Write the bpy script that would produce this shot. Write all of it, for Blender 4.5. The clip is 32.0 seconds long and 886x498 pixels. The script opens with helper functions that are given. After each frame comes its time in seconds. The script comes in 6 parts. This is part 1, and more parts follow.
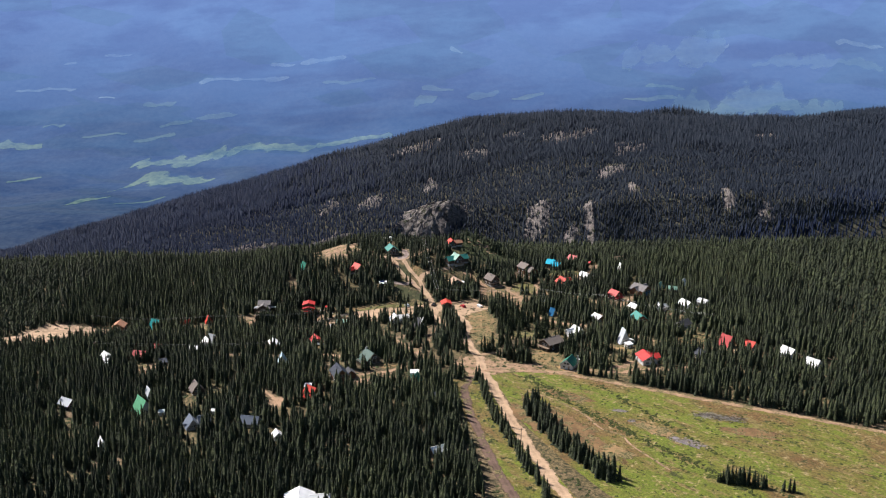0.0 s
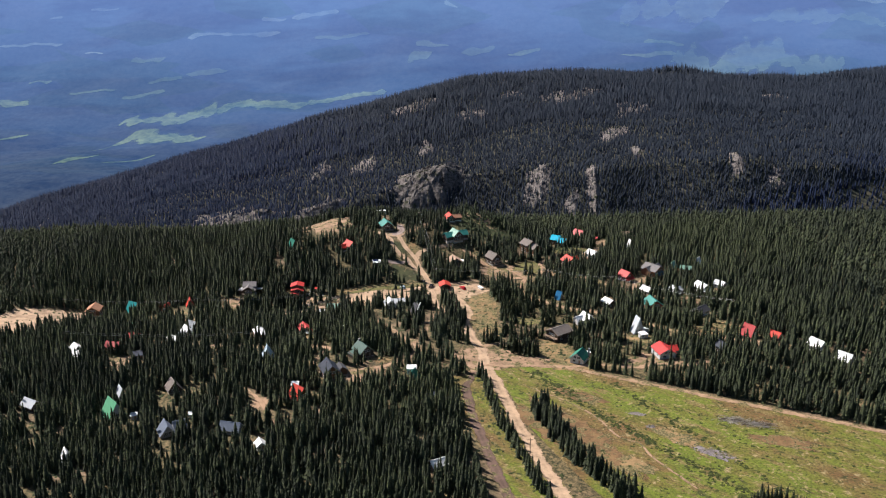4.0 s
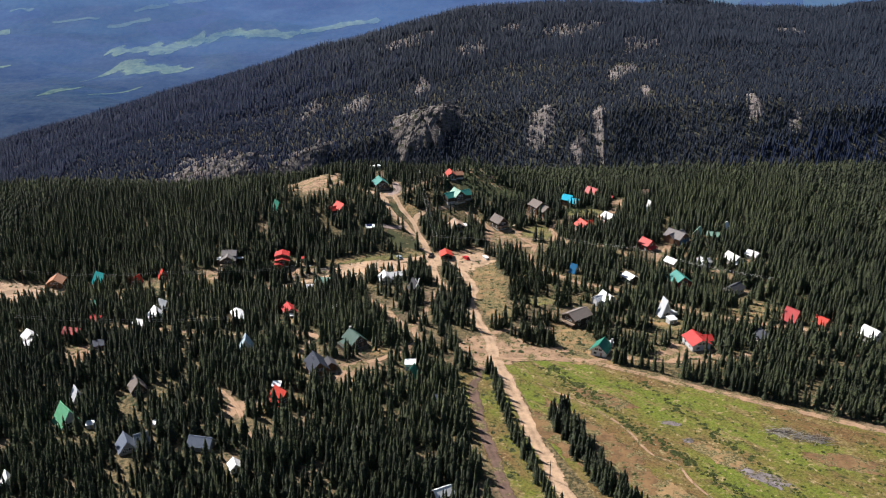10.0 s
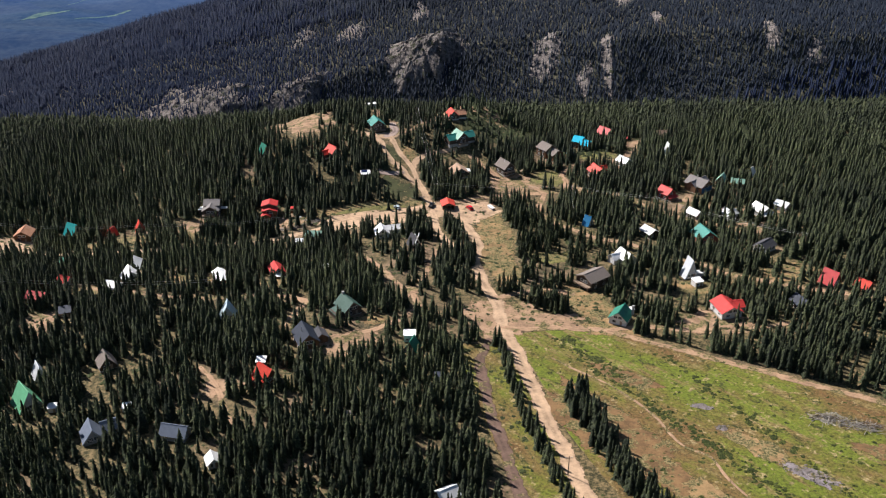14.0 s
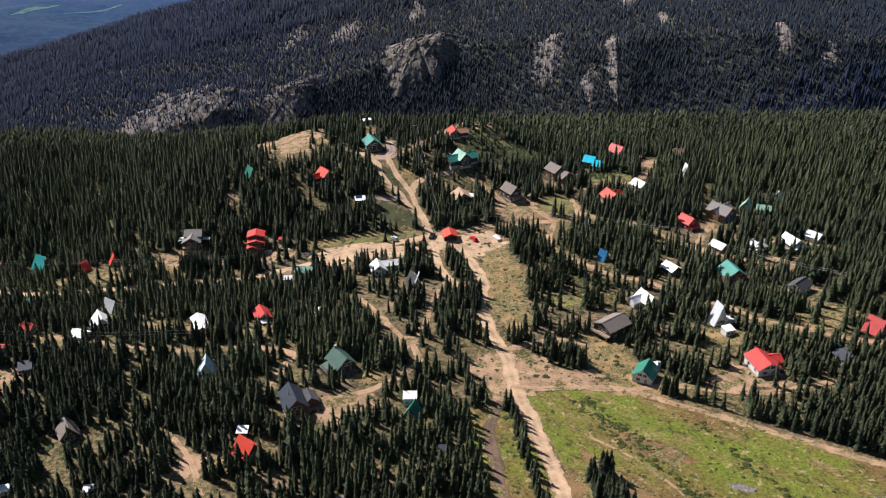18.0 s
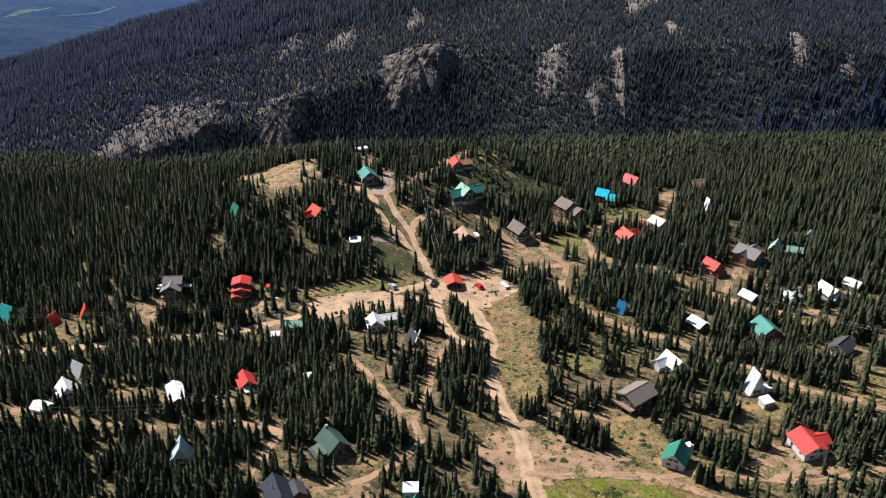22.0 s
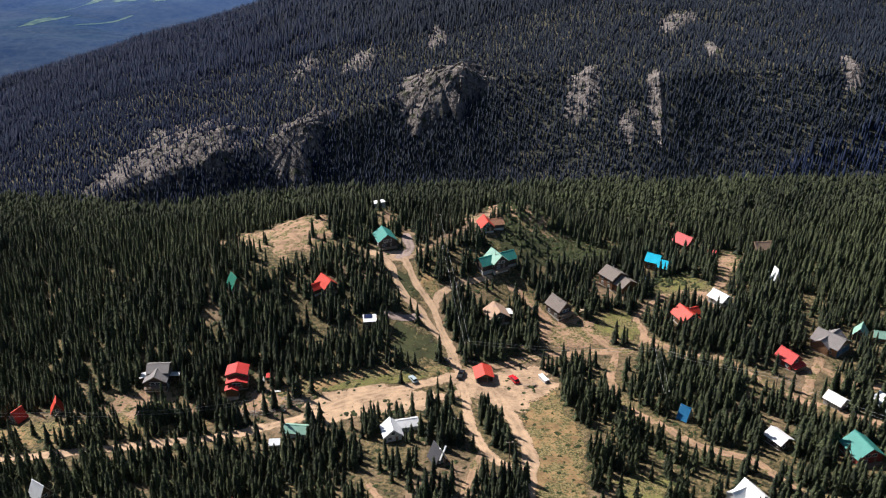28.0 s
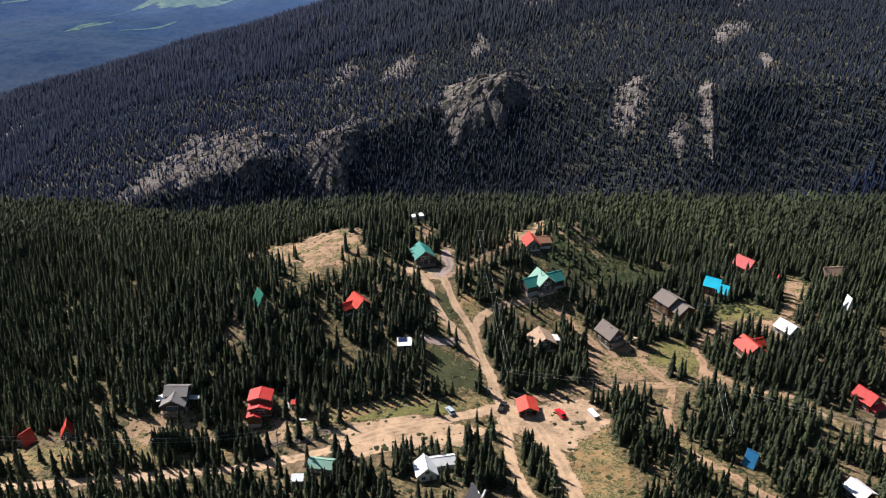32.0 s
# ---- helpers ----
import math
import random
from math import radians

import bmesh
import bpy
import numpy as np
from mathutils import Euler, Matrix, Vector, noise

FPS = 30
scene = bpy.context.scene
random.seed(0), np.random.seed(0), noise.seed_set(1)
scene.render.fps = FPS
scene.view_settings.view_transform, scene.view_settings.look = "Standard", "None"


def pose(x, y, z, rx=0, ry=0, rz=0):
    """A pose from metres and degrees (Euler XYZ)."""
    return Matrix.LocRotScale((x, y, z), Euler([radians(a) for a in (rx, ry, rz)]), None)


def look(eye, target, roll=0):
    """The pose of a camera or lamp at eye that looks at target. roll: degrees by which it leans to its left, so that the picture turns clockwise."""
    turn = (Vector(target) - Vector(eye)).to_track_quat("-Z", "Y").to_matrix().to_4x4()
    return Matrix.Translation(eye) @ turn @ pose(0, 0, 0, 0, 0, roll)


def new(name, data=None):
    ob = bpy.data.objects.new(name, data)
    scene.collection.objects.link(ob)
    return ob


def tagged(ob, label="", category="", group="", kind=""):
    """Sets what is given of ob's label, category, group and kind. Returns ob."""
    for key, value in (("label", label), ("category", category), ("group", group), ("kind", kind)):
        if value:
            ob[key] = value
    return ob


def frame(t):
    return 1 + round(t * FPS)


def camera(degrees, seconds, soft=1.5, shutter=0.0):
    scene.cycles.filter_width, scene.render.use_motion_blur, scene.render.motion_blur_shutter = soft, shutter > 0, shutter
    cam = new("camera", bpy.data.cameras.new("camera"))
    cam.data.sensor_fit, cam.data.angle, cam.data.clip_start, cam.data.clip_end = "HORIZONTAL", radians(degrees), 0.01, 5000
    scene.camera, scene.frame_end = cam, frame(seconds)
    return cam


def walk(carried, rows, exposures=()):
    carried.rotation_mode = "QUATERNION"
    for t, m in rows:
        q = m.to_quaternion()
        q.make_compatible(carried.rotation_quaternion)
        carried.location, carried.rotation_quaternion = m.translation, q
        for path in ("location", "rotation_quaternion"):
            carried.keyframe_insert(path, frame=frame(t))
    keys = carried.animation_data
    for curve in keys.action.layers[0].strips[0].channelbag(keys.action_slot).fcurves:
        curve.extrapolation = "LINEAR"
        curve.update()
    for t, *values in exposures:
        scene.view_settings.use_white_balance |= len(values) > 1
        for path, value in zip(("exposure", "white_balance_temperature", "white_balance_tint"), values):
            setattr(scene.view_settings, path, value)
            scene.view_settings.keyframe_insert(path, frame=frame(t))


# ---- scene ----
cam = camera(50.14, 32.0, 1.15)
PATH = [
    (0, (6.03, -572.09, 195.87), (4.765, -475.820, 168.840), -0.09),
    (1, (5.24, -560.23, 196.20), (4.182, -464.429, 167.529), -0.08),
    (2, (4.39, -549.01, 196.48), (3.505, -453.673, 166.307), -0.06),
    (3, (3.60, -538.34, 196.78), (2.894, -443.387, 165.419), -0.04),
    (3.5, (3.26, -533.19, 196.96), (2.596, -438.248, 165.577), -0.02),
    (5.5, (2.21, -513.58, 197.84), (1.698, -419.013, 165.330), 0.04),
    (6, (1.88, -508.56, 198.04), (1.409, -414.126, 165.140), 0.05),
    (7, (1.15, -498.33, 198.44), (0.867, -404.208, 164.676), 0.08),
    (8, (0.49, -487.92, 198.74), (0.276, -394.378, 163.381), 0.10),
    (9, (-0.12, -477.38, 198.43), (-0.345, -384.473, 161.432), 0.12),
    (10, (-0.79, -466.77, 197.33), (-0.852, -374.493, 158.797), 0.13),
    (11, (-1.40, -456.12, 195.73), (-1.376, -364.590, 155.460), 0.15),
    (12, (-1.79, -445.51, 194.04), (-1.810, -354.825, 151.899), 0.15),
    (13, (-2.16, -434.99, 192.82), (-2.146, -345.135, 148.948), 0.15),
    (13.5, (-2.39, -429.76, 192.48), (-2.282, -340.392, 147.613), 0.15),
    (15.5, (-3.69, -408.84, 192.79), (-3.399, -320.435, 146.053), 0.14),
    (16, (-4.06, -403.56, 192.82), (-3.690, -315.098, 146.180), 0.13),
    (17, (-4.73, -392.94, 192.75), (-4.185, -304.455, 146.167), 0.13),
    (18, (-5.21, -382.32, 192.74), (-4.599, -293.788, 146.249), 0.14),
    (19, (-5.64, -371.76, 193.06), (-5.077, -283.193, 146.623), 0.15),
    (20, (-6.23, -361.23, 193.60), (-5.388, -272.721, 147.065), 0.14),
    (21, (-6.67, -350.73, 194.09), (-5.762, -262.257, 147.489), 0.11),
    (22, (-6.71, -340.18, 194.37), (-5.931, -251.771, 147.655), 0.03),
    (23, (-6.68, -329.49, 194.64), (-6.060, -241.020, 148.036), -0.05),
    (24, (-7.02, -318.68, 195.25), (-6.579, -230.231, 148.589), -0.13),
    (25, (-7.70, -307.94, 195.86), (-7.657, -219.513, 149.174), -0.19),
    (25.5, (-8.08, -302.64, 196.00), (-8.334, -214.189, 149.342), -0.21),
    (27.5, (-9.59, -281.62, 194.70), (-10.563, -193.026, 148.320), -0.26),
    (28, (-9.93, -276.71, 193.90), (-11.117, -188.113, 147.541), -0.26),
    (29, (-10.61, -267.54, 191.89), (-12.361, -178.837, 145.747), -0.26),
    (30, (-11.25, -259.76, 189.50), (-13.486, -170.939, 143.616), -0.25),
    (31, (-11.73, -254.31, 186.96), (-15.089, -165.416, 141.277), -0.23),
    (31.5, (-11.93, -252.44, 185.58), (-16.143, -163.489, 140.085), -0.23),
    (32, (-12.15, -251.08, 184.11), (-17.268, -162.130, 138.711), -0.22),
]
walk(cam, [(t, look(eye, target, roll)) for t, eye, target, roll in PATH], exposures=[(0, 0.5), (32, 0.5)])

# ---- daylight ----
SUN_AZ, SUN_EL = radians(141), radians(42)      # direction towards the sun, counted from +x to +y
sun_dir = Vector((math.cos(SUN_EL) * math.cos(SUN_AZ), math.cos(SUN_EL) * math.sin(SUN_AZ), math.sin(SUN_EL)))
world = bpy.data.worlds.new("sky")
scene.world = world
world.use_nodes = True
sky = world.node_tree.nodes.new("ShaderNodeTexSky")
sky.sky_type, sky.sun_disc = "NISHITA", False
sky.sun_elevation, sky.sun_rotation = SUN_EL, radians(90) - SUN_AZ
sky.altitude = 1500
world.node_tree.links.new(sky.outputs[0], world.node_tree.nodes["Background"].inputs[0])
world.node_tree.nodes["Background"].inputs[1].default_value = 0.056
sun = new("sun", bpy.data.lights.new("sun", "SUN"))
sun.data.energy, sun.data.angle, sun.data.color = 5.4, radians(0.5), (1.0, 0.94, 0.89)
sun.matrix_world = look(sun_dir * 400, (0, 0, 0))


# ---- materials ----
def material(name, rough=0.8, metal=0.0):
    m = bpy.data.materials.new(name)
    m.use_nodes = True
    nt = m.node_tree
    b = nt.nodes["Principled BSDF"]
    b.inputs["Roughness"].default_value, b.inputs["Metallic"].default_value = rough, metal
    b.inputs["Specular IOR Level"].default_value = 0.3
    return m, nt, b


def coords(nt):
    return nt.nodes.new("ShaderNodeNewGeometry").outputs["Position"]


def noise_tex(nt, scale, detail=4.0, rough=0.55, vec=None, stretch=None, turn=0.0):
    n = nt.nodes.new("ShaderNodeTexNoise")
    n.inputs["Scale"].default_value, n.inputs["Detail"].default_value, n.inputs["Roughness"].default_value = scale, detail, rough
    v = vec or coords(nt)
    if stretch:
        mp = nt.nodes.new("ShaderNodeMapping")
        mp.inputs["Scale"].default_value = stretch
        if turn:                          # turn first, then stretch
            tn = nt.nodes.new("ShaderNodeMapping")
            tn.inputs["Rotation"].default_value = (0, 0, radians(turn))
            nt.links.new(v, tn.inputs[0])
            v = tn.outputs[0]
        nt.links.new(v, mp.inputs[0])
        v = mp.outputs[0]
    nt.links.new(v, n.inputs["Vector"])
    return n.outputs["Fac"]


def ramp(nt, fac, stops):
    r = nt.nodes.new("ShaderNodeValToRGB")
    e = r.color_ramp.elements
    while len(e) < len(stops):
        e.new(0.5)
    for el, (p, c) in zip(e, stops):
        el.position, el.color = p, (*c, 1)
    nt.links.new(fac, r.inputs[0])
    return r.outputs[0]


def mix(nt, fac, a, b, blend="MIX"):
    n = nt.nodes.new("ShaderNodeMix")
    n.data_type, n.blend_type = "RGBA", blend
    for sock, v in ((n.inputs[0], fac), (n.inputs[6], a), (n.inputs[7], b)):
        if isinstance(v, (int, float)):
            sock.default_value = v
        elif isinstance(v, tuple):
            sock.default_value = (*v, 1)
        else:
            nt.links.new(v, sock)
    return n.outputs[2]


def bump(nt, b, fac, strength, dist=0.1):
    n = nt.nodes.new("ShaderNodeBump")
    n.inputs["Strength"].default_value, n.inputs["Distance"].default_value = strength, dist
    nt.links.new(fac, n.inputs["Height"])
    nt.links.new(n.outputs[0], b.inputs["Normal"])


def plain(name, col, rough=0.7, metal=0.0, vary=0.25, scale=1.2, relief=0.25):
    """A worn painted or natural surface: one colour with stains at two scales."""
    m, nt, b = material(name, rough, metal)
    big, fine = noise_tex(nt, scale * 0.35), noise_tex(nt, scale * 6)
    lo, hi = tuple(c * (1 - vary) for c in col), tuple(min(1, c * (1 + vary)) for c in col)
    c = mix(nt, 0.35, ramp(nt, big, [(0.3, lo), (0.7, hi)]), ramp(nt, fine, [(0.3, lo), (0.7, hi)]))
    nt.links.new(c, b.inputs["Base Color"])
    bump(nt, b, fine, relief, 0.03)
    return m


def ribbed(name, col, rough=0.5, metal=0.0):
    """Painted sheet-metal roofing with standing seams, faded in patches."""
    m, nt, b = material(name, rough, metal)
    tc = nt.nodes.new("ShaderNodeTexCoord").outputs["Object"]
    w = nt.nodes.new("ShaderNodeTexWave")
    w.wave_type, w.bands_direction = "BANDS", "Y"
    w.inputs["Scale"].default_value, w.inputs["Distortion"].default_value = 0.7, 0.0
    nt.links.new(tc, w.inputs["Vector"])
    big, fine = noise_tex(nt, 0.5), noise_tex(nt, 5.0)
    c = ramp(nt, big, [(0.3, tuple(v * 0.86 for v in col)), (0.75, tuple(min(1, v * 1.1 + 0.01) for v in col))])
    c = mix(nt, 0.25, c, ramp(nt, fine, [(0.35, tuple(v * 0.75 for v in col)), (0.65, col)]))
    nt.links.new(c, b.inputs["Base Color"])
    bump(nt, b, w.outputs["Fac"], 0.35, 0.04)
    b.inputs["Specular IOR Level"].default_value = 0.14
    return m


def shingle(name, col):
    m, nt, b = material(name, 0.9)
    br = nt.nodes.new("ShaderNodeTexBrick")
    br.inputs["Scale"].default_value, br.inputs["Mortar Size"].default_value = 3.0, 0.015
    br.inputs["Color1"].default_value, br.inputs["Color2"].default_value = (*col, 1), (*(c * 0.72 for c in col), 1)
    br.inputs["Mortar"].default_value = (*(c * 0.5 for c in col), 1)
    nt.links.new(nt.nodes.new("ShaderNodeTexCoord").outputs["Object"], br.inputs["Vector"])
    c = mix(nt, noise_tex(nt, 0.6), br.outputs[0], tuple(min(1, v * 1.15) for v in col))
    nt.links.new(c, b.inputs["Base Color"])
    bump(nt, b, br.outputs["Fac"], 0.4, 0.03)
    return m


def planks(name, col):
    """Horizontal boards or logs."""
    m, nt, b = material(name, 0.75)
    w = nt.nodes.new("ShaderNodeTexWave")
    w.wave_type, w.bands_direction = "BANDS", "Z"
    w.inputs["Scale"].default_value, w.inputs["Distortion"].default_value, w.inputs["Detail"].default_value = 1.1, 0.6, 2
    nt.links.new(coords(nt), w.inputs["Vector"])
    g = noise_tex(nt, 2.5, stretch=(1, 1, 6))
    c = mix(nt, 0.5, ramp(nt, w.outputs["Fac"], [(0.0, tuple(v * 0.55 for v in col)), (0.35, col)]), ramp(nt, g, [(0.3, tuple(v * 0.7 for v in col)), (0.7, tuple(min(1, v * 1.25) for v in col))]))
    nt.links.new(c, b.inputs["Base Color"])
    bump(nt, b, w.outputs["Fac"], 0.5, 0.05)
    return m


def foliage(name, dark, light, tuft_size=1.9, shade=0.6, relief=1.0):
    """Needles or leaves: each plant with its own tone, each bough a little different, broken into small tufts with
    shade painted dark between them.
    """
    m, nt, b = material(name, 0.8)
    at = nt.nodes.new("ShaderNodeAttribute")
    at.attribute_name = "tone"
    isl = nt.nodes.new("ShaderNodeNewGeometry").outputs["Random Per Island"]
    s = nt.nodes.new("ShaderNodeMath")
    s.operation = "MULTIPLY_ADD"
    nt.links.new(isl, s.inputs[0])
    s.inputs[1].default_value = 0.35
    nt.links.new(at.outputs["Fac"], s.inputs[2])
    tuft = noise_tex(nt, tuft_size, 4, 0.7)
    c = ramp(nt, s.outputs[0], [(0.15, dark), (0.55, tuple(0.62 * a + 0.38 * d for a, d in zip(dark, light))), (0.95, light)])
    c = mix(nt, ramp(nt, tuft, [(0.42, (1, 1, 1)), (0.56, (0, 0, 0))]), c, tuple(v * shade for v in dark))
    nt.links.new(c, b.inputs["Base Color"])
    bump(nt, b, tuft, relief, 0.4)
    b.inputs["Specular IOR Level"].default_value = 0.2
    return m


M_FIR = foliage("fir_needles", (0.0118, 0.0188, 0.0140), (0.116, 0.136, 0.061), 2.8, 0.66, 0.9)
# far firs: the blue of distant haze is mixed into the needle colour
M_FIR_FAR_HAZED = foliage("hazed_far_fir_needles", (0.0042, 0.0118, 0.0390), (0.0090, 0.0215, 0.0620), 1.6, 0.85, 0.06)
M_FIR_HILL_HAZED = foliage("hazed_hillside_fir_needles", (0.0078, 0.0150, 0.0320), (0.0245, 0.0350, 0.0530), 1.6, 0.85, 0.06)
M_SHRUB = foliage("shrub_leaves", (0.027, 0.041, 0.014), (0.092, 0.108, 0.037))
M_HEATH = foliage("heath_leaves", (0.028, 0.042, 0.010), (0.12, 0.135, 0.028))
M_BARK = plain("bark", (0.11, 0.085, 0.065), 0.95)
M_DEAD = plain("dead_wood", (0.33, 0.30, 0.27), 0.9)


def along(nt, axis, a, b):
    """0 to 1 along one axis of the land."""
    sep = nt.nodes.new("ShaderNodeSeparateXYZ")
    nt.links.new(coords(nt), sep.inputs[0])
    mr = nt.nodes.new("ShaderNodeMapRange")
    mr.inputs[1].default_value, mr.inputs[2].default_value = a, b
    nt.links.new(sep.outputs[axis], mr.inputs[0])
    return mr.outputs[0]


def ground_material():
    """Dry grass and earth about the village, needle litter and moss in the closed forest to the north."""
    m, nt, b = material("forest_floor", 0.95)
    big, mid, fine = noise_tex(nt, 0.022, 5), noise_tex(nt, 0.10, 6, 0.7), noise_tex(nt, 0.7, 6, 0.75)
    soil = ramp(nt, mid, [(0.40, (0.045, 0.042, 0.021)), (0.47, (0.105, 0.078, 0.042)), (0.54, (0.20, 0.138, 0.084)), (0.63, (0.36, 0.240, 0.160))])
    green = ramp(nt, fine, [(0.40, (0.032, 0.034, 0.012)), (0.5, (0.086, 0.076, 0.027)), (0.60, (0.205, 0.150, 0.068))])
    c = mix(nt, ramp(nt, big, [(0.40, (0, 0, 0)), (0.52, (1, 1, 1))]), soil, green)
    c = mix(nt, 0.4, c, ramp(nt, fine, [(0.42, (0.026, 0.023, 0.011)), (0.58, (0.26, 0.18, 0.105))]))
    litter = ramp(nt, mid, [(0.42, (0.028, 0.032, 0.026)), (0.53, (0.062, 0.064, 0.044)), (0.62, (0.125, 0.11, 0.072))])
    c = mix(nt, along(nt, "Y", 120, 210), c, litter)
    nt.links.new(c, b.inputs["Base Color"])
    bump(nt, b, fine, 0.8, 0.5)
    return m


def meadow_material():
    m, nt, b = material("alpine_meadow", 0.95)
    big, mid, fine = noise_tex(nt, 0.022, 6, 0.65, stretch=(1, 1.9, 1), turn=52), noise_tex(nt, 0.16, 6, 0.74, stretch=(1, 1.7, 1), turn=52), noise_tex(nt, 1.0, 6, 0.78)
    streak = noise_tex(nt, 0.075, 6, 0.72, stretch=(0.8, 2.8, 1), turn=52)
    c = ramp(nt, big, [(0.36, (0.20, 0.112, 0.045)), (0.42, (0.215, 0.150, 0.050)), (0.48, (0.185, 0.172, 0.032)), (0.56, (0.170, 0.210, 0.024))])
    c = mix(nt, ramp(nt, streak, [(0.52, (0, 0, 0)), (0.60, (1, 1, 1))]), c, ramp(nt, mid, [(0.45, (0.21, 0.140, 0.050)), (0.55, (0.31, 0.24, 0.10))]))
    c = mix(nt, ramp(nt, mid, [(0.36, (1, 1, 1)), (0.43, (0, 0, 0))]), c, (0.055, 0.066, 0.019))
    c = mix(nt, ramp(nt, mid, [(0.55, (0, 0, 0)), (0.62, (1, 1, 1))]), c, ramp(nt, big, [(0.42, (0.22, 0.140, 0.050)), (0.49, (0.20, 0.245, 0.028))]))
    pale = noise_tex(nt, 0.33, 6, 0.75)
    c = mix(nt, ramp(nt, pale, [(0.57, (0, 0, 0)), (0.63, (1, 1, 1))]), c, (0.44, 0.33, 0.17))
    c = mix(nt, 0.72, c, mix(nt, ramp(nt, fine, [(0.41, (0.15, 0.15, 0.15)), (0.55, (1, 1, 1))]), (0.03, 0.028, 0.008), c))
    nt.links.new(c, b.inputs["Base Color"])
    bump(nt, b, fine, 1.0, 0.6)
    return m


def dirt_material(name, col, green=0.0, fringe=0.66):
    """Bare earth or gravel: packed ruts, loose margins, and an edge that frays into the grass."""
    m, nt, b = material(name, 0.95)
    mid, fine, big = noise_tex(nt, 0.16, 6, 0.68), noise_tex(nt, 1.3, 6, 0.75), noise_tex(nt, 0.045, 4)
    c = ramp(nt, mid, [(0.40, tuple(v * 0.62 for v in col)), (0.5, col), (0.60, tuple(min(1, v * 1.28) for v in col))])
    c = mix(nt, 0.24, c, ramp(nt, fine, [(0.42, tuple(v * 0.45 for v in col)), (0.58, tuple(min(1, v * 1.3) for v in col))]))
    rut = nt.nodes.new("ShaderNodeAttribute")
    rut.attribute_name = "rut"
    c = mix(nt, rut.outputs["Fac"], c, mix(nt, 0.5, c, tuple(min(1, v * 1.35) for v in col)))
    if green:
        g = ramp(nt, noise_tex(nt, 0.20, 6, 0.72), [(0.57 - green, (0, 0, 0)), (0.62 - green, (1, 1, 1))])
        c = mix(nt, g, c, ramp(nt, fine, [(0.42, (0.05, 0.05, 0.018)), (0.5, (0.13, 0.115, 0.045)), (0.58, (0.27, 0.20, 0.10))]))
    nt.links.new(c, b.inputs["Base Color"])
    bump(nt, b, fine, 0.5, 0.2)
    edge = nt.nodes.new("ShaderNodeAttribute")
    edge.attribute_name = "edge"
    s = nt.nodes.new("ShaderNodeMath")
    s.operation = "MULTIPLY_ADD"
    nt.links.new(noise_tex(nt, 0.45, 6, 0.7), s.inputs[0])
    s.inputs[1].default_value = 1.5
    nt.links.new(edge.outputs["Fac"], s.inputs[2])
    hv = nt.nodes.new("ShaderNodeMath")
    hv.operation = "MULTIPLY"
    hv.inputs[1].default_value = 0.5
    nt.links.new(s.outputs[0], hv.inputs[0])
    nt.links.new(ramp(nt, hv.outputs[0], [(0.0, (1, 1, 1)), (min(0.99, (fringe + 0.68) / 2), (1, 1, 1)), (min(1.0, (fringe + 0.80) / 2), (0, 0, 0))]), b.inputs["Alpha"])
    return m


def rock_material(name="weathered_granite", gain=0.95):
    m, nt, b = material(name, 0.9)
    big, fine, cr = noise_tex(nt, 0.05, 6, 0.65), noise_tex(nt, 0.35, 7, 0.75), noise_tex(nt, 0.14, 6, 0.7, stretch=(2.0, 1, 0.6))
    c = ramp(nt, big, [(0.40, (0.085, 0.075, 0.075)), (0.5, (0.18, 0.16, 0.15)), (0.60, (0.30, 0.26, 0.235))])
    c = mix(nt, 0.5, c, ramp(nt, fine, [(0.42, (0.06, 0.053, 0.05)), (0.5, (0.19, 0.17, 0.16)), (0.58, (0.38, 0.33, 0.30))]))
    c = mix(nt, ramp(nt, cr, [(0.40, (1, 1, 1)), (0.45, (0, 0, 0))]), c, (0.04, 0.036, 0.036))
    c = mix(nt, ramp(nt, noise_tex(nt, 0.10, 6, 0.75), [(0.55, (0, 0, 0)), (0.60, (1, 1, 1))]), c, (0.05, 0.056, 0.028))
    c = mix(nt, 1.0, c, (gain, gain * 0.98, gain * 0.98), "MULTIPLY")
    nt.links.new(c, b.inputs["Base Color"])
    bump(nt, b, fine, 1.0, 2.5)
    return m


M_GROUND, M_MEADOW, M_ROCK, M_ROCK_PALE = ground_material(), meadow_material(), rock_material(), rock_material("pale_granite", 1.15)
M_ROAD = dirt_material("gravel_track", (0.425, 0.290, 0.188))
M_TRACK = dirt_material("brown_earth_track", (0.135, 0.085, 0.065), 0.03)
M_YARD = dirt_material("dry_earth", (0.33, 0.210, 0.132), 0.06)
M_DRYGRASS = dirt_material("dry_grass", (0.27, 0.172, 0.082), 0.11)
M_LUSH = dirt_material("rough_olive_brush", (0.050, 0.054, 0.021), 0.02)
M_RUSSET = dirt_material("russet_heath", (0.185, 0.108, 0.050), 0.07)
M_FRESH = dirt_material("fresh_green_grass", (0.165, 0.155, 0.05), 0.08)
M_ASPHALT = dirt_material("mauve_gravel", (0.31, 0.235, 0.205))
